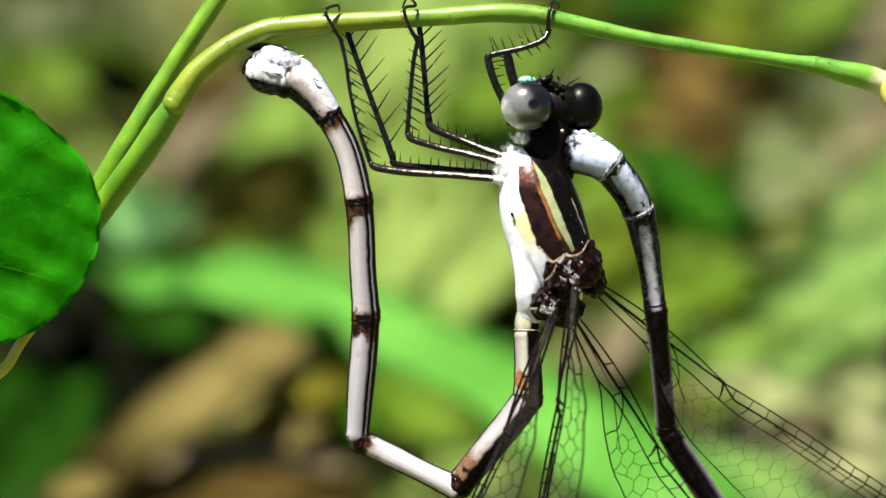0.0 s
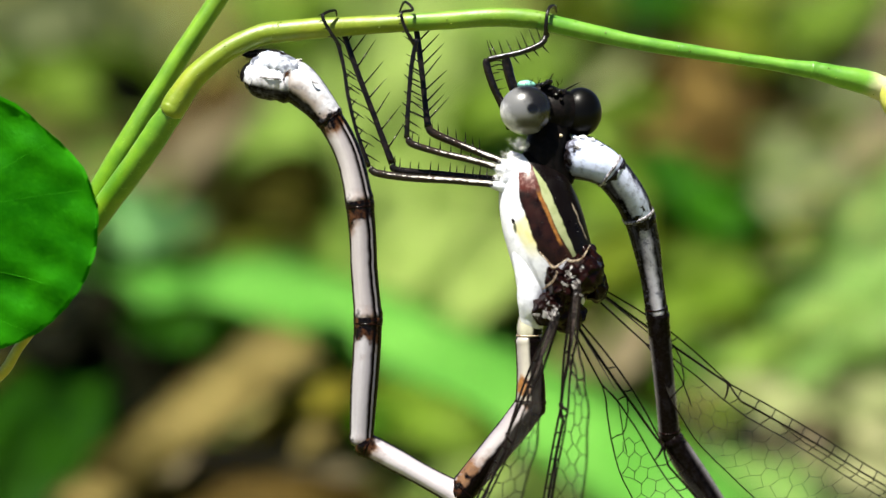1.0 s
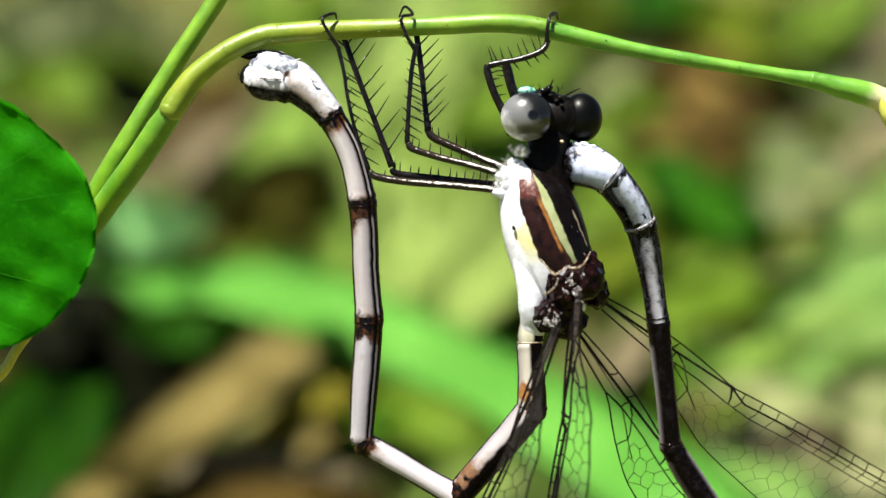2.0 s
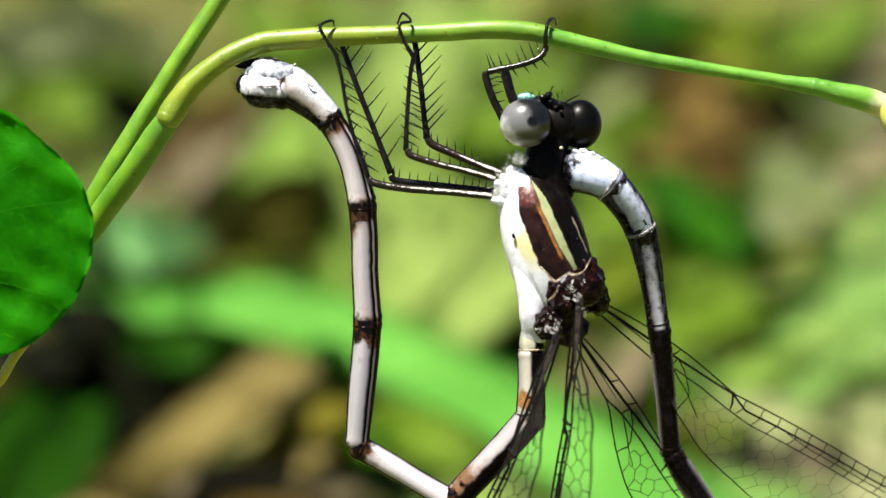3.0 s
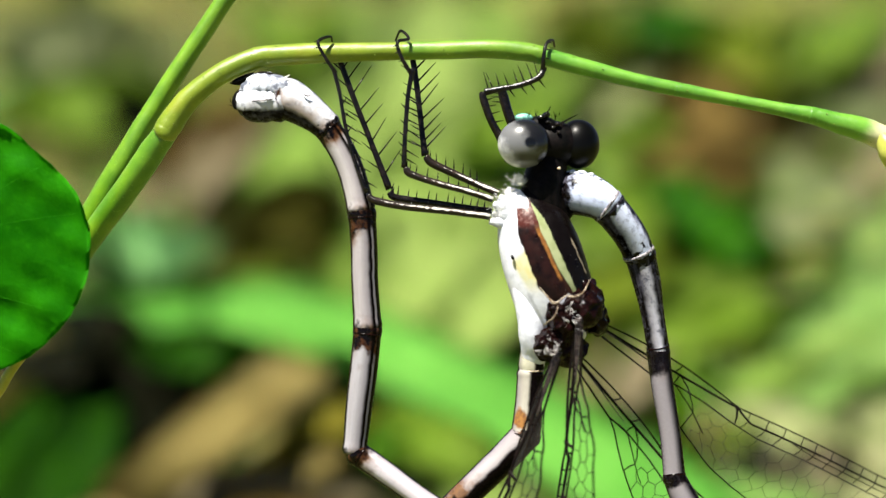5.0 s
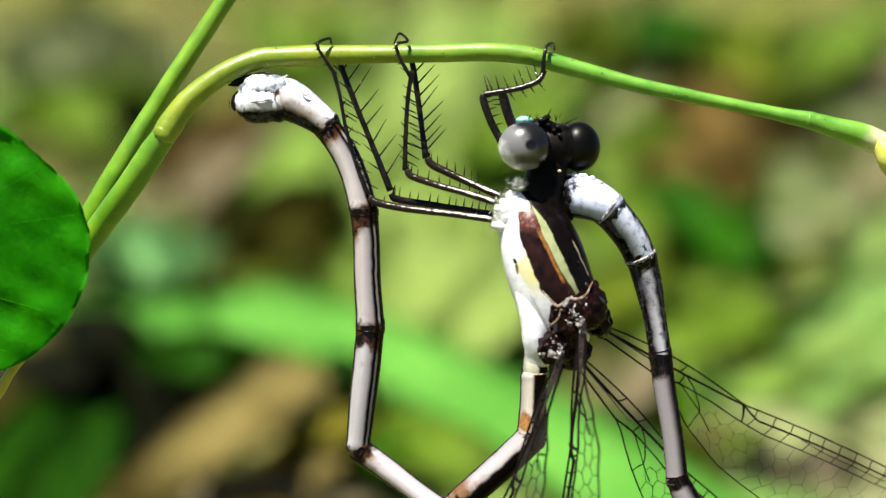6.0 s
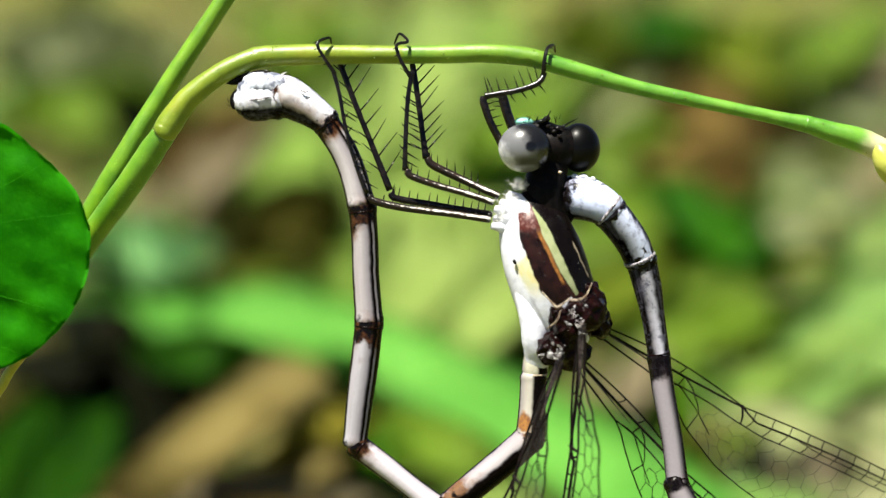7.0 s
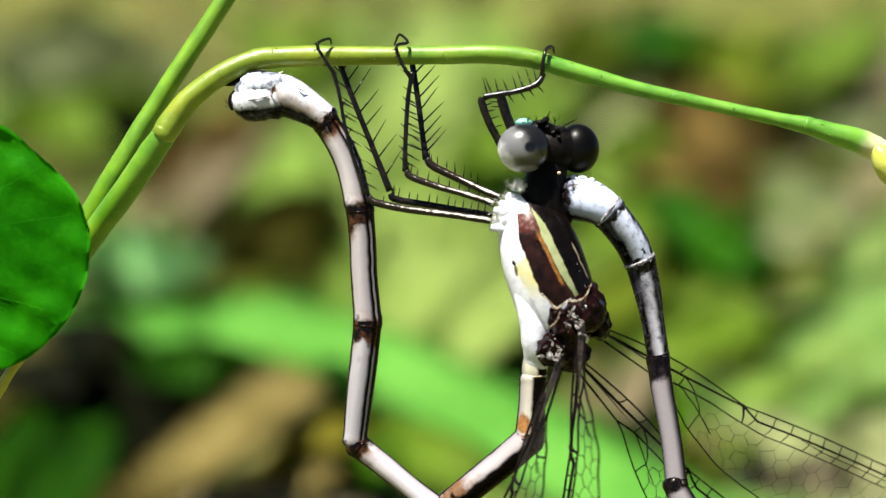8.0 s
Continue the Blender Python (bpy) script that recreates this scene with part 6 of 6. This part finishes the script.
    glide("arch_3", [(0, 0.000, -0.000, 0.00), (0.5, 0.089, -0.044, -0.71), (1, -0.135, -0.222, -0.02), (1.5, 0.112, -0.179, -1.76), (2, -0.113, -0.451, -1.00), (2.5, 0.022, -0.533, -1.47), (3, -0.202, -0.805, -0.71), (3.5, 0.024, -0.984, -2.46), (4, -0.201, -1.387, -1.76), (4.5, -0.110, -1.522, -2.80), (5, -0.305, -1.690, -2.28), (5.5, -0.139, -1.668, -2.98), (6, -0.334, -1.835, -2.46), (6.5, -0.223, -1.836, -1.77), (7, -0.312, -1.883, -2.79), (7.5, -0.314, -1.836, -1.77), (8, -0.334, -1.926, -2.80)])
    glide("arch_4", [(0, 0.000, -0.000, 0.00), (0.5, 0.080, -0.132, -0.98), (1, -0.109, -0.231, -0.09), (1.5, 0.126, -0.402, -1.92), (2, -0.075, -0.582, -0.86), (2.5, 0.069, -0.725, -1.83), (3, -0.132, -0.906, -0.78), (3.5, 0.100, -1.314, -3.00), (4, -0.122, -1.625, -1.50), (4.5, -0.031, -1.897, -3.18), (5, -0.224, -1.998, -2.39), (5.5, -0.068, -2.063, -3.62), (6, -0.260, -2.164, -2.83), (6.5, -0.157, -2.068, -2.38), (7, -0.241, -2.249, -3.50), (7.5, -0.230, -2.072, -1.93), (8, -0.285, -2.293, -3.50)])
    glide("arch_5", [(0, 0.000, -0.000, 0.00), (0.5, 0.029, -0.250, -0.93), (1, -0.064, -0.250, -0.11), (1.5, 0.048, -0.637, -1.83), (2, -0.069, -0.696, -0.84), (2.5, 0.047, -0.960, -1.77), (3, -0.069, -1.019, -0.79), (3.5, 0.107, -1.709, -2.93), (4, -0.063, -1.833, -1.50), (4.5, -0.025, -2.315, -3.10), (5, -0.180, -2.321, -2.35), (5.5, -0.099, -2.532, -3.52), (6, -0.254, -2.537, -2.77), (6.5, -0.193, -2.371, -2.30), (7, -0.306, -2.693, -3.37), (7.5, -0.219, -2.326, -1.88), (8, -0.350, -2.737, -3.37)])
    glide("arch_6", [(0, 0.000, -0.000, 0.00), (0.5, -0.000, -0.357, -1.02), (1, -0.028, -0.273, -0.02), (1.5, 0.007, -0.851, -1.97), (2, -0.054, -0.803, -0.83), (2.5, 0.050, -1.180, -1.80), (3, -0.010, -1.131, -0.67), (3.5, 0.144, -2.084, -2.88), (4, 0.001, -2.034, -1.37), (4.5, 0.013, -2.711, -3.05), (5, -0.120, -2.628, -2.25), (5.5, -0.086, -2.973, -3.52), (6, -0.219, -2.890, -2.72), (6.5, -0.197, -2.654, -2.34), (7, -0.321, -3.108, -3.45), (7.5, -0.189, -2.567, -1.84), (8, -0.365, -3.151, -3.45)])
    glide("tail_1", [(0, 0.000, -0.000, 0.00), (0.5, 0.000, -0.247, -0.85), (1, 0.091, -0.315, 0.81), (1.5, -0.001, -0.504, 0.92), (2, 0.154, -0.619, 0.72), (2.5, 0.047, -0.916, -1.11), (3, 0.202, -1.030, -1.28), (3.5, 0.046, -1.537, -2.55), (4, 0.166, -1.641, -5.00), (4.5, -0.031, -2.052, -7.35), (5, 0.188, -2.027, -5.53), (5.5, 0.146, -2.189, -5.41), (6, 0.365, -2.166, -3.60), (6.5, 0.214, -2.139, -6.88), (7, 0.344, -2.201, -4.17), (7.5, 0.365, -2.111, -4.52), (8, 0.323, -2.279, -4.60)])
    glide("tail_2", [(0, 0.000, -0.000, 0.00), (0.5, -0.044, -0.225, 1.32), (1, 0.135, -0.360, -0.26), (1.5, 0.047, -0.448, 0.36), (2, 0.192, -0.579, -2.01), (2.5, -0.010, -0.899, -2.07), (3, 0.135, -1.030, -4.47), (3.5, -0.088, -1.524, -4.61), (4, -0.088, -1.524, -4.67), (4.5, -0.404, -1.928, -4.42), (5, -0.093, -1.910, -6.83), (5.5, -0.129, -2.081, -6.91), (6, 0.181, -2.063, -9.36), (6.5, -0.135, -2.016, -6.86), (7, 0.135, -2.063, -11.49), (7.5, 0.135, -2.016, -9.15), (8, 0.091, -2.150, -12.13)])
    glide("tail_3", [(0, 0.000, -0.000, 0.00), (0.5, 0.069, -0.311, -0.46), (1, 0.113, -0.343, -2.34), (1.5, 0.078, -0.472, -3.03), (2, 0.025, -0.445, -3.67), (2.5, -0.183, -0.761, -4.12), (3, -0.232, -0.724, -4.65), (3.5, -0.465, -1.208, -6.90), (4, -0.470, -1.204, -6.59), (4.5, -0.766, -1.626, -8.98), (5, -0.643, -1.431, -9.70), (5.5, -0.685, -1.596, -10.45), (6, -0.556, -1.391, -11.06), (6.5, -0.686, -1.535, -9.51), (7, -0.756, -1.221, -11.74), (7.5, -0.588, -1.360, -10.11), (8, -0.844, -1.257, -12.78)])
    glide("tail_4", [(0, 0.000, -0.000, 0.00), (0.5, 0.090, -0.281, 0.20), (1, 0.224, -0.150, 1.01), (1.5, 0.223, -0.228, 0.79), (2, 0.203, -0.136, 0.40), (2.5, 0.020, -0.401, -0.40), (3, 0.000, -0.309, -0.78), (3.5, -0.111, -0.622, -1.21), (4, -0.133, -0.641, -1.60), (4.5, -0.294, -0.883, -2.26), (5, -0.129, -0.642, -1.94), (5.5, -0.127, -0.757, -2.04), (6, 0.039, -0.516, -1.72), (6.5, -0.184, -0.760, -2.29), (7, -0.120, -0.298, -2.56), (7.5, -0.051, -0.551, -1.71), (8, -0.140, -0.245, -2.11)])
    glide("tail_5", [(0, 0.000, -0.000, 0.00), (0.5, 0.064, -0.258, 0.17), (1, 0.109, -0.143, 0.61), (1.5, 0.131, -0.216, -0.47), (2, 0.155, -0.124, -0.24), (2.5, 0.062, -0.363, -1.13), (3, 0.086, -0.272, -0.90), (3.5, 0.020, -0.599, -1.53), (4, 0.042, -0.630, -0.90), (4.5, -0.048, -0.878, -1.32), (5, 0.081, -0.667, -0.67), (5.5, 0.092, -0.784, -1.13), (6, 0.221, -0.573, -0.48), (6.5, 0.064, -0.799, -0.69), (7, 0.157, -0.404, -0.21), (7.5, 0.131, -0.604, 0.40), (8, 0.092, -0.390, 0.49)])
    glide("tail_6", [(0, 0.000, -0.000, 0.00), (0.5, 0.037, -0.205, -0.23), (1, 0.034, -0.107, 0.32), (1.5, 0.158, -0.120, -0.59), (2, 0.160, -0.047, 0.76), (2.5, 0.160, -0.257, -0.03), (3, 0.163, -0.184, 1.34), (3.5, 0.152, -0.465, 0.46), (4, 0.108, -0.514, 1.68), (4.5, 0.068, -0.753, 0.64), (5, 0.123, -0.558, 2.63), (5.5, 0.177, -0.647, 2.45), (6, 0.230, -0.450, 4.40), (6.5, 0.100, -0.679, 2.69), (7, 0.136, -0.305, 3.68), (7.5, 0.038, -0.465, 3.47), (8, -0.019, -0.287, 1.88)])
    glide("tail_7", [(0, 0.000, -0.000, 0.00), (0.5, 0.030, -0.168, -2.79), (1, 0.038, -0.106, 3.17), (1.5, 0.162, -0.032, -0.89), (2, 0.105, -0.027, 5.28), (2.5, 0.125, -0.195, 3.20), (3, 0.052, -0.180, 9.41), (3.5, 0.145, -0.428, 5.34), (4, 0.043, -0.518, 12.18), (4.5, 0.052, -0.736, 9.54), (5, -0.012, -0.592, 14.80), (5.5, 0.048, -0.666, 11.29), (6, -0.022, -0.517, 16.63), (6.5, -0.059, -0.689, 15.17), (7, -0.057, -0.338, 17.76), (7.5, -0.138, -0.472, 18.84), (8, -0.106, -0.197, 20.06)])
    glide("male_1", [(0, 0.000, -0.000, 0.00), (0.5, 0.060, -0.185, -1.81), (1, -0.013, -0.309, 1.82), (1.5, 0.060, -0.454, -1.81), (2, 0.019, -0.623, 0.71), (2.5, 0.029, -0.829, -0.95), (3, -0.011, -0.997, 1.53), (3.5, 0.035, -1.447, -1.48), (4, -0.032, -1.708, 1.22), (4.5, -0.099, -2.029, -1.48), (5, -0.092, -2.089, 0.51), (5.5, -0.033, -2.188, -1.65), (6, -0.026, -2.248, 0.33), (6.5, -0.051, -2.211, 0.69), (7, -0.019, -2.295, -0.55), (7.5, 0.014, -2.155, 1.22), (8, -0.063, -2.342, -0.55)])
    glide("male_2", [(0, 0.000, -0.000, 0.00), (0.5, 0.051, -0.277, -0.25), (1, 0.007, -0.237, 0.23), (1.5, 0.058, -0.559, -1.10), (2, 0.055, -0.623, 0.42), (2.5, 0.070, -0.912, -0.38), (3, 0.067, -0.976, 1.13), (3.5, 0.065, -1.558, -0.92), (4, 0.023, -1.698, 0.54), (4.5, -0.064, -2.149, -0.12), (5, -0.039, -2.121, 1.12), (5.5, 0.004, -2.318, 0.08), (6, 0.029, -2.290, 1.32), (6.5, 0.020, -2.230, 0.14), (7, 0.030, -2.382, 0.69), (7.5, 0.075, -2.155, 1.30), (8, -0.014, -2.428, 0.71)])
    glide("male_3", [(0, 0.000, -0.000, 0.00), (0.5, 0.050, -0.323, -1.92), (1, 0.025, -0.252, 0.74), (1.5, 0.027, -0.628, -1.38), (2, 0.090, -0.655, 0.38), (2.5, 0.075, -0.984, -1.34), (3, 0.138, -1.011, 0.41), (3.5, 0.050, -1.645, -1.66), (4, 0.070, -1.737, 0.22), (4.5, -0.039, -2.231, -1.16), (5, 0.039, -2.163, 0.78), (5.5, 0.037, -2.396, -0.75), (6, 0.115, -2.328, 1.20), (6.5, 0.051, -2.294, -0.15), (7, 0.094, -2.444, 0.41), (7.5, 0.164, -2.212, 0.60), (8, 0.050, -2.489, 0.41)])
    glide("male_4", [(0, 0.000, -0.000, 0.00), (0.5, -0.114, -0.367, -0.55), (1, 0.090, -0.239, 0.40), (1.5, -0.088, -0.688, -1.22), (2, 0.126, -0.667, -0.04), (2.5, -0.033, -1.073, -1.22), (3, 0.181, -1.053, -0.05), (3.5, -0.086, -1.741, -1.26), (4, 0.093, -1.770, -0.07), (4.5, -0.131, -2.323, -1.24), (5, 0.112, -2.185, 0.21), (5.5, -0.018, -2.472, -0.69), (6, 0.225, -2.334, 0.77), (6.5, 0.048, -2.371, -0.47), (7, 0.135, -2.466, 0.38), (7.5, 0.227, -2.265, 0.35), (8, 0.091, -2.512, 0.38)])
    glide("male_5", [(0, 0.000, -0.000, 0.00), (0.5, -0.190, -0.342, -0.26), (1, 0.136, -0.227, 0.28), (1.5, -0.232, -0.705, -0.81), (2, 0.123, -0.675, -0.05), (2.5, -0.169, -1.121, -0.91), (3, 0.187, -1.090, -0.15), (3.5, -0.224, -1.795, -0.95), (4, 0.096, -1.806, -0.16), (4.5, -0.268, -2.378, -0.95), (5, 0.145, -2.208, 0.05), (5.5, -0.090, -2.515, -0.56), (6, 0.323, -2.345, 0.44), (6.5, 0.011, -2.438, -0.50), (7, 0.184, -2.471, 0.22), (7.5, 0.282, -2.306, 0.09), (8, 0.140, -2.519, 0.21)])
    glide("shin_a", [(0, 0.000, -0.000, 0.00), (0.5, 0.097, 0.008, -0.55), (1, -0.126, -0.255, 0.61), (1.5, 0.107, -0.081, -0.72), (2, -0.141, -0.413, 0.71), (2.5, -0.003, -0.448, -0.18), (3, -0.251, -0.781, 1.25), (3.5, 0.026, -0.867, -0.45), (4, -0.243, -1.355, 0.71), (4.5, -0.151, -1.410, -0.10), (5, -0.351, -1.603, 1.40), (5.5, -0.168, -1.498, 0.61), (6, -0.368, -1.692, 2.11), (6.5, -0.284, -1.719, 1.05), (7, -0.376, -1.664, 1.87), (7.5, -0.378, -1.704, 1.49), (8, -0.376, -1.710, 1.86)])
    glide("thigh_a", [(0, 0.000, -0.000, 0.00), (0.5, 0.064, -0.050, -1.17), (1, -0.012, -0.274, -0.12), (1.5, 0.071, -0.186, -1.98), (2, -0.002, -0.463, -0.90), (2.5, 0.022, -0.536, -2.00), (3, -0.050, -0.813, -0.93), (3.5, 0.037, -0.993, -3.21), (4, -0.079, -1.442, -1.52), (4.5, -0.096, -1.531, -3.40), (5, -0.108, -1.675, -2.58), (5.5, -0.019, -1.616, -3.95), (6, -0.032, -1.760, -3.13), (6.5, -0.081, -1.803, -2.54), (7, -0.059, -1.717, -3.70), (7.5, -0.062, -1.769, -2.32), (8, -0.070, -1.762, -3.73)])
    glide("shin_b", [(0, 0.000, -0.000, 0.00), (0.5, 0.100, 0.012, -0.60), (1, -0.121, -0.257, 0.55), (1.5, 0.114, -0.074, -0.84), (2, -0.133, -0.414, 0.58), (2.5, 0.004, -0.444, -0.31), (3, -0.242, -0.786, 1.11), (3.5, 0.035, -0.861, -0.63), (4, -0.231, -1.355, 0.52), (4.5, -0.140, -1.406, -0.29), (5, -0.338, -1.607, 1.19), (5.5, -0.154, -1.497, 0.38), (6, -0.351, -1.699, 1.85), (6.5, -0.271, -1.721, 0.85), (7, -0.363, -1.671, 1.66), (7.5, -0.366, -1.709, 1.30), (8, -0.362, -1.716, 1.66)])
    glide("thigh_b", [(0, 0.000, -0.000, 0.00), (0.5, 0.064, -0.050, -1.44), (1, -0.012, -0.274, -0.15), (1.5, 0.071, -0.186, -2.43), (2, -0.002, -0.463, -1.10), (2.5, 0.023, -0.537, -2.46), (3, -0.050, -0.814, -1.14), (3.5, 0.039, -0.994, -3.95), (4, -0.078, -1.443, -1.86), (4.5, -0.094, -1.533, -4.17), (5, -0.106, -1.676, -3.16), (5.5, -0.017, -1.618, -4.84), (6, -0.030, -1.762, -3.83), (6.5, -0.080, -1.804, -3.11), (7, -0.057, -1.719, -4.53), (7.5, -0.061, -1.771, -2.82), (8, -0.067, -1.764, -4.56)])
    glide("shin_c", [(0, 0.000, -0.000, 0.00), (0.5, 0.086, -0.067, 0.05), (1, -0.134, -0.220, 0.99), (1.5, 0.086, -0.202, 0.05), (2, -0.133, -0.453, 1.20), (2.5, -0.006, -0.549, 0.31), (3, -0.225, -0.801, 1.47), (3.5, -0.002, -1.006, 0.05), (4, -0.227, -1.406, 1.03), (4.5, -0.139, -1.566, 0.09), (5, -0.327, -1.705, 1.55), (5.5, -0.170, -1.688, 0.98), (6, -0.360, -1.828, 2.47), (6.5, -0.269, -1.830, 1.47), (7, -0.358, -1.851, 2.44), (7.5, -0.360, -1.827, 2.95), (8, -0.358, -1.895, 2.44)])
    glide("thigh_c", [(0, 0.000, -0.000, 0.00), (0.5, 0.091, -0.092, -1.11), (1, -0.005, -0.238, -0.53), (1.5, 0.104, -0.231, -2.15), (2, 0.013, -0.476, -1.00), (2.5, 0.047, -0.577, -2.19), (3, -0.044, -0.822, -1.05), (3.5, 0.057, -1.051, -3.54), (4, -0.068, -1.456, -1.75), (4.5, -0.081, -1.632, -3.28), (5, -0.112, -1.758, -2.30), (5.5, -0.015, -1.743, -3.65), (6, -0.045, -1.869, -2.67), (6.5, -0.068, -1.861, -2.60), (7, -0.052, -1.867, -3.00), (7.5, -0.011, -1.864, -1.89), (8, -0.061, -1.908, -3.11)])
    glide("shin_d", [(0, 0.000, -0.000, 0.00), (0.5, 0.090, -0.067, -0.05), (1, -0.134, -0.229, 1.02), (1.5, 0.090, -0.202, -0.05), (2, -0.131, -0.463, 1.21), (2.5, -0.003, -0.551, 0.25), (3, -0.224, -0.813, 1.51), (3.5, 0.002, -1.006, -0.05), (4, -0.222, -1.415, 0.96), (4.5, -0.130, -1.566, -0.10), (5, -0.322, -1.718, 1.50), (5.5, -0.165, -1.696, 0.90), (6, -0.358, -1.849, 2.52), (6.5, -0.268, -1.843, 1.51), (7, -0.361, -1.873, 2.60), (7.5, -0.357, -1.852, 3.01), (8, -0.361, -1.917, 2.60)])
    glide("thigh_d", [(0, 0.000, -0.000, 0.00), (0.5, 0.094, -0.094, -1.29), (1, -0.004, -0.242, -0.52), (1.5, 0.111, -0.236, -2.47), (2, 0.015, -0.481, -1.07), (2.5, 0.053, -0.583, -2.50), (3, -0.043, -0.828, -1.11), (3.5, 0.066, -1.062, -3.98), (4, -0.065, -1.464, -1.88), (4.5, -0.073, -1.642, -3.69), (5, -0.107, -1.768, -2.49), (5.5, -0.006, -1.755, -4.07), (6, -0.040, -1.881, -2.88), (6.5, -0.062, -1.871, -2.86), (7, -0.045, -1.879, -3.29), (7.5, -0.008, -1.874, -2.01), (8, -0.054, -1.919, -3.43)])
    glide("shin_e", [(0, 0.000, -0.000, 0.00), (0.5, 0.089, -0.135, -0.02), (1, -0.114, -0.218, 0.21), (1.5, 0.148, -0.400, -1.63), (2, -0.067, -0.571, -1.10), (2.5, 0.063, -0.716, -1.07), (3, -0.152, -0.887, -0.53), (3.5, 0.057, -1.295, -1.63), (4, -0.167, -1.609, -1.65), (4.5, -0.098, -1.883, -1.87), (5, -0.271, -1.977, -1.81), (5.5, -0.100, -2.045, -2.24), (6, -0.274, -2.139, -2.20), (6.5, -0.167, -2.059, -1.65), (7, -0.250, -2.236, -2.48), (7.5, -0.256, -2.059, -1.63), (8, -0.316, -2.286, -2.67)])
    glide("thigh_e", [(0, 0.000, -0.000, 0.00), (0.5, 0.093, -0.153, -0.76), (1, -0.088, -0.230, 0.99), (1.5, 0.146, -0.356, -2.24), (2, -0.052, -0.532, 0.68), (2.5, 0.071, -0.697, -1.13), (3, -0.127, -0.874, 1.80), (3.5, 0.058, -1.258, -1.23), (4, -0.169, -1.556, 1.68), (4.5, -0.118, -1.846, -0.29), (5, -0.270, -1.920, 2.24), (5.5, -0.102, -1.981, 0.06), (6, -0.254, -2.056, 2.60), (6.5, -0.168, -2.012, 1.03), (7, -0.254, -2.145, 2.57), (7.5, -0.262, -1.992, 2.95), (8, -0.345, -2.188, 3.73)])
    glide("wing_a", [(0, 0.000, -0.000, 0.00), (0.5, 0.000, -0.269, 0.27), (1, 0.091, -0.269, 2.02), (1.5, 0.000, -0.560, 1.96), (2, 0.155, -0.659, 3.50), (2.5, 0.047, -0.932, 2.18), (3, 0.202, -1.030, 3.74), (3.5, 0.045, -1.546, 2.77), (4, 0.157, -1.747, 4.52), (4.5, -0.044, -2.150, 4.17), (5, 0.178, -2.130, 6.72), (5.5, 0.137, -2.284, 6.25), (6, 0.358, -2.263, 8.87), (6.5, 0.202, -2.241, 6.02), (7, 0.335, -2.330, 8.50), (7.5, 0.358, -2.196, 7.73), (8, 0.313, -2.398, 9.45)])
    glide("wing_b", [(0, 0.000, -0.000, 0.00), (0.5, 0.000, -0.269, 0.12), (1, 0.091, -0.269, 2.15), (1.5, 0.000, -0.560, 2.67), (2, 0.155, -0.659, 3.98), (2.5, 0.047, -0.932, 2.49), (3, 0.202, -1.030, 3.81), (3.5, 0.045, -1.546, 3.24), (4, 0.157, -1.747, 4.98), (4.5, -0.044, -2.150, 4.73), (5, 0.178, -2.130, 7.55), (5.5, 0.137, -2.284, 7.35), (6, 0.358, -2.263, 10.35), (6.5, 0.202, -2.241, 7.13), (7, 0.335, -2.330, 10.36), (7.5, 0.358, -2.196, 9.21), (8, 0.313, -2.398, 12.31)])
    glide("wing_c", [(0, 0.000, -0.000, 0.00), (0.5, 0.000, -0.269, -0.05), (1, 0.091, -0.269, 0.54), (1.5, 0.000, -0.560, 0.71), (2, 0.155, -0.659, 1.05), (2.5, 0.047, -0.932, 0.95), (3, 0.202, -1.030, 1.30), (3.5, 0.045, -1.546, 1.19), (4, 0.157, -1.747, 1.65), (4.5, -0.044, -2.150, 1.76), (5, 0.178, -2.130, 2.27), (5.5, 0.137, -2.284, 2.31), (6, 0.358, -2.263, 2.84), (6.5, 0.202, -2.241, 2.75), (7, 0.335, -2.330, 3.13), (7.5, 0.358, -2.196, 3.20), (8, 0.313, -2.398, 3.19)])
    glide("wing_d", [(0, 0.000, -0.000, 0.00), (0.5, 0.000, -0.269, -0.26), (1, 0.091, -0.269, 0.19), (1.5, 0.000, -0.560, 0.24), (2, 0.155, -0.659, 0.42), (2.5, 0.047, -0.932, 0.36), (3, 0.202, -1.030, 0.55), (3.5, 0.045, -1.546, 0.33), (4, 0.157, -1.747, 0.62), (4.5, -0.044, -2.150, 0.68), (5, 0.178, -2.130, 0.90), (5.5, 0.137, -2.284, 0.88), (6, 0.358, -2.263, 1.09), (6.5, 0.202, -2.241, 1.31), (7, 0.335, -2.330, 1.25), (7.5, 0.358, -2.196, 1.56), (8, 0.313, -2.398, 1.08)])


build_ground()
build_cover()
build_litter()
build_vine()
build_female()
build_male()
motions()
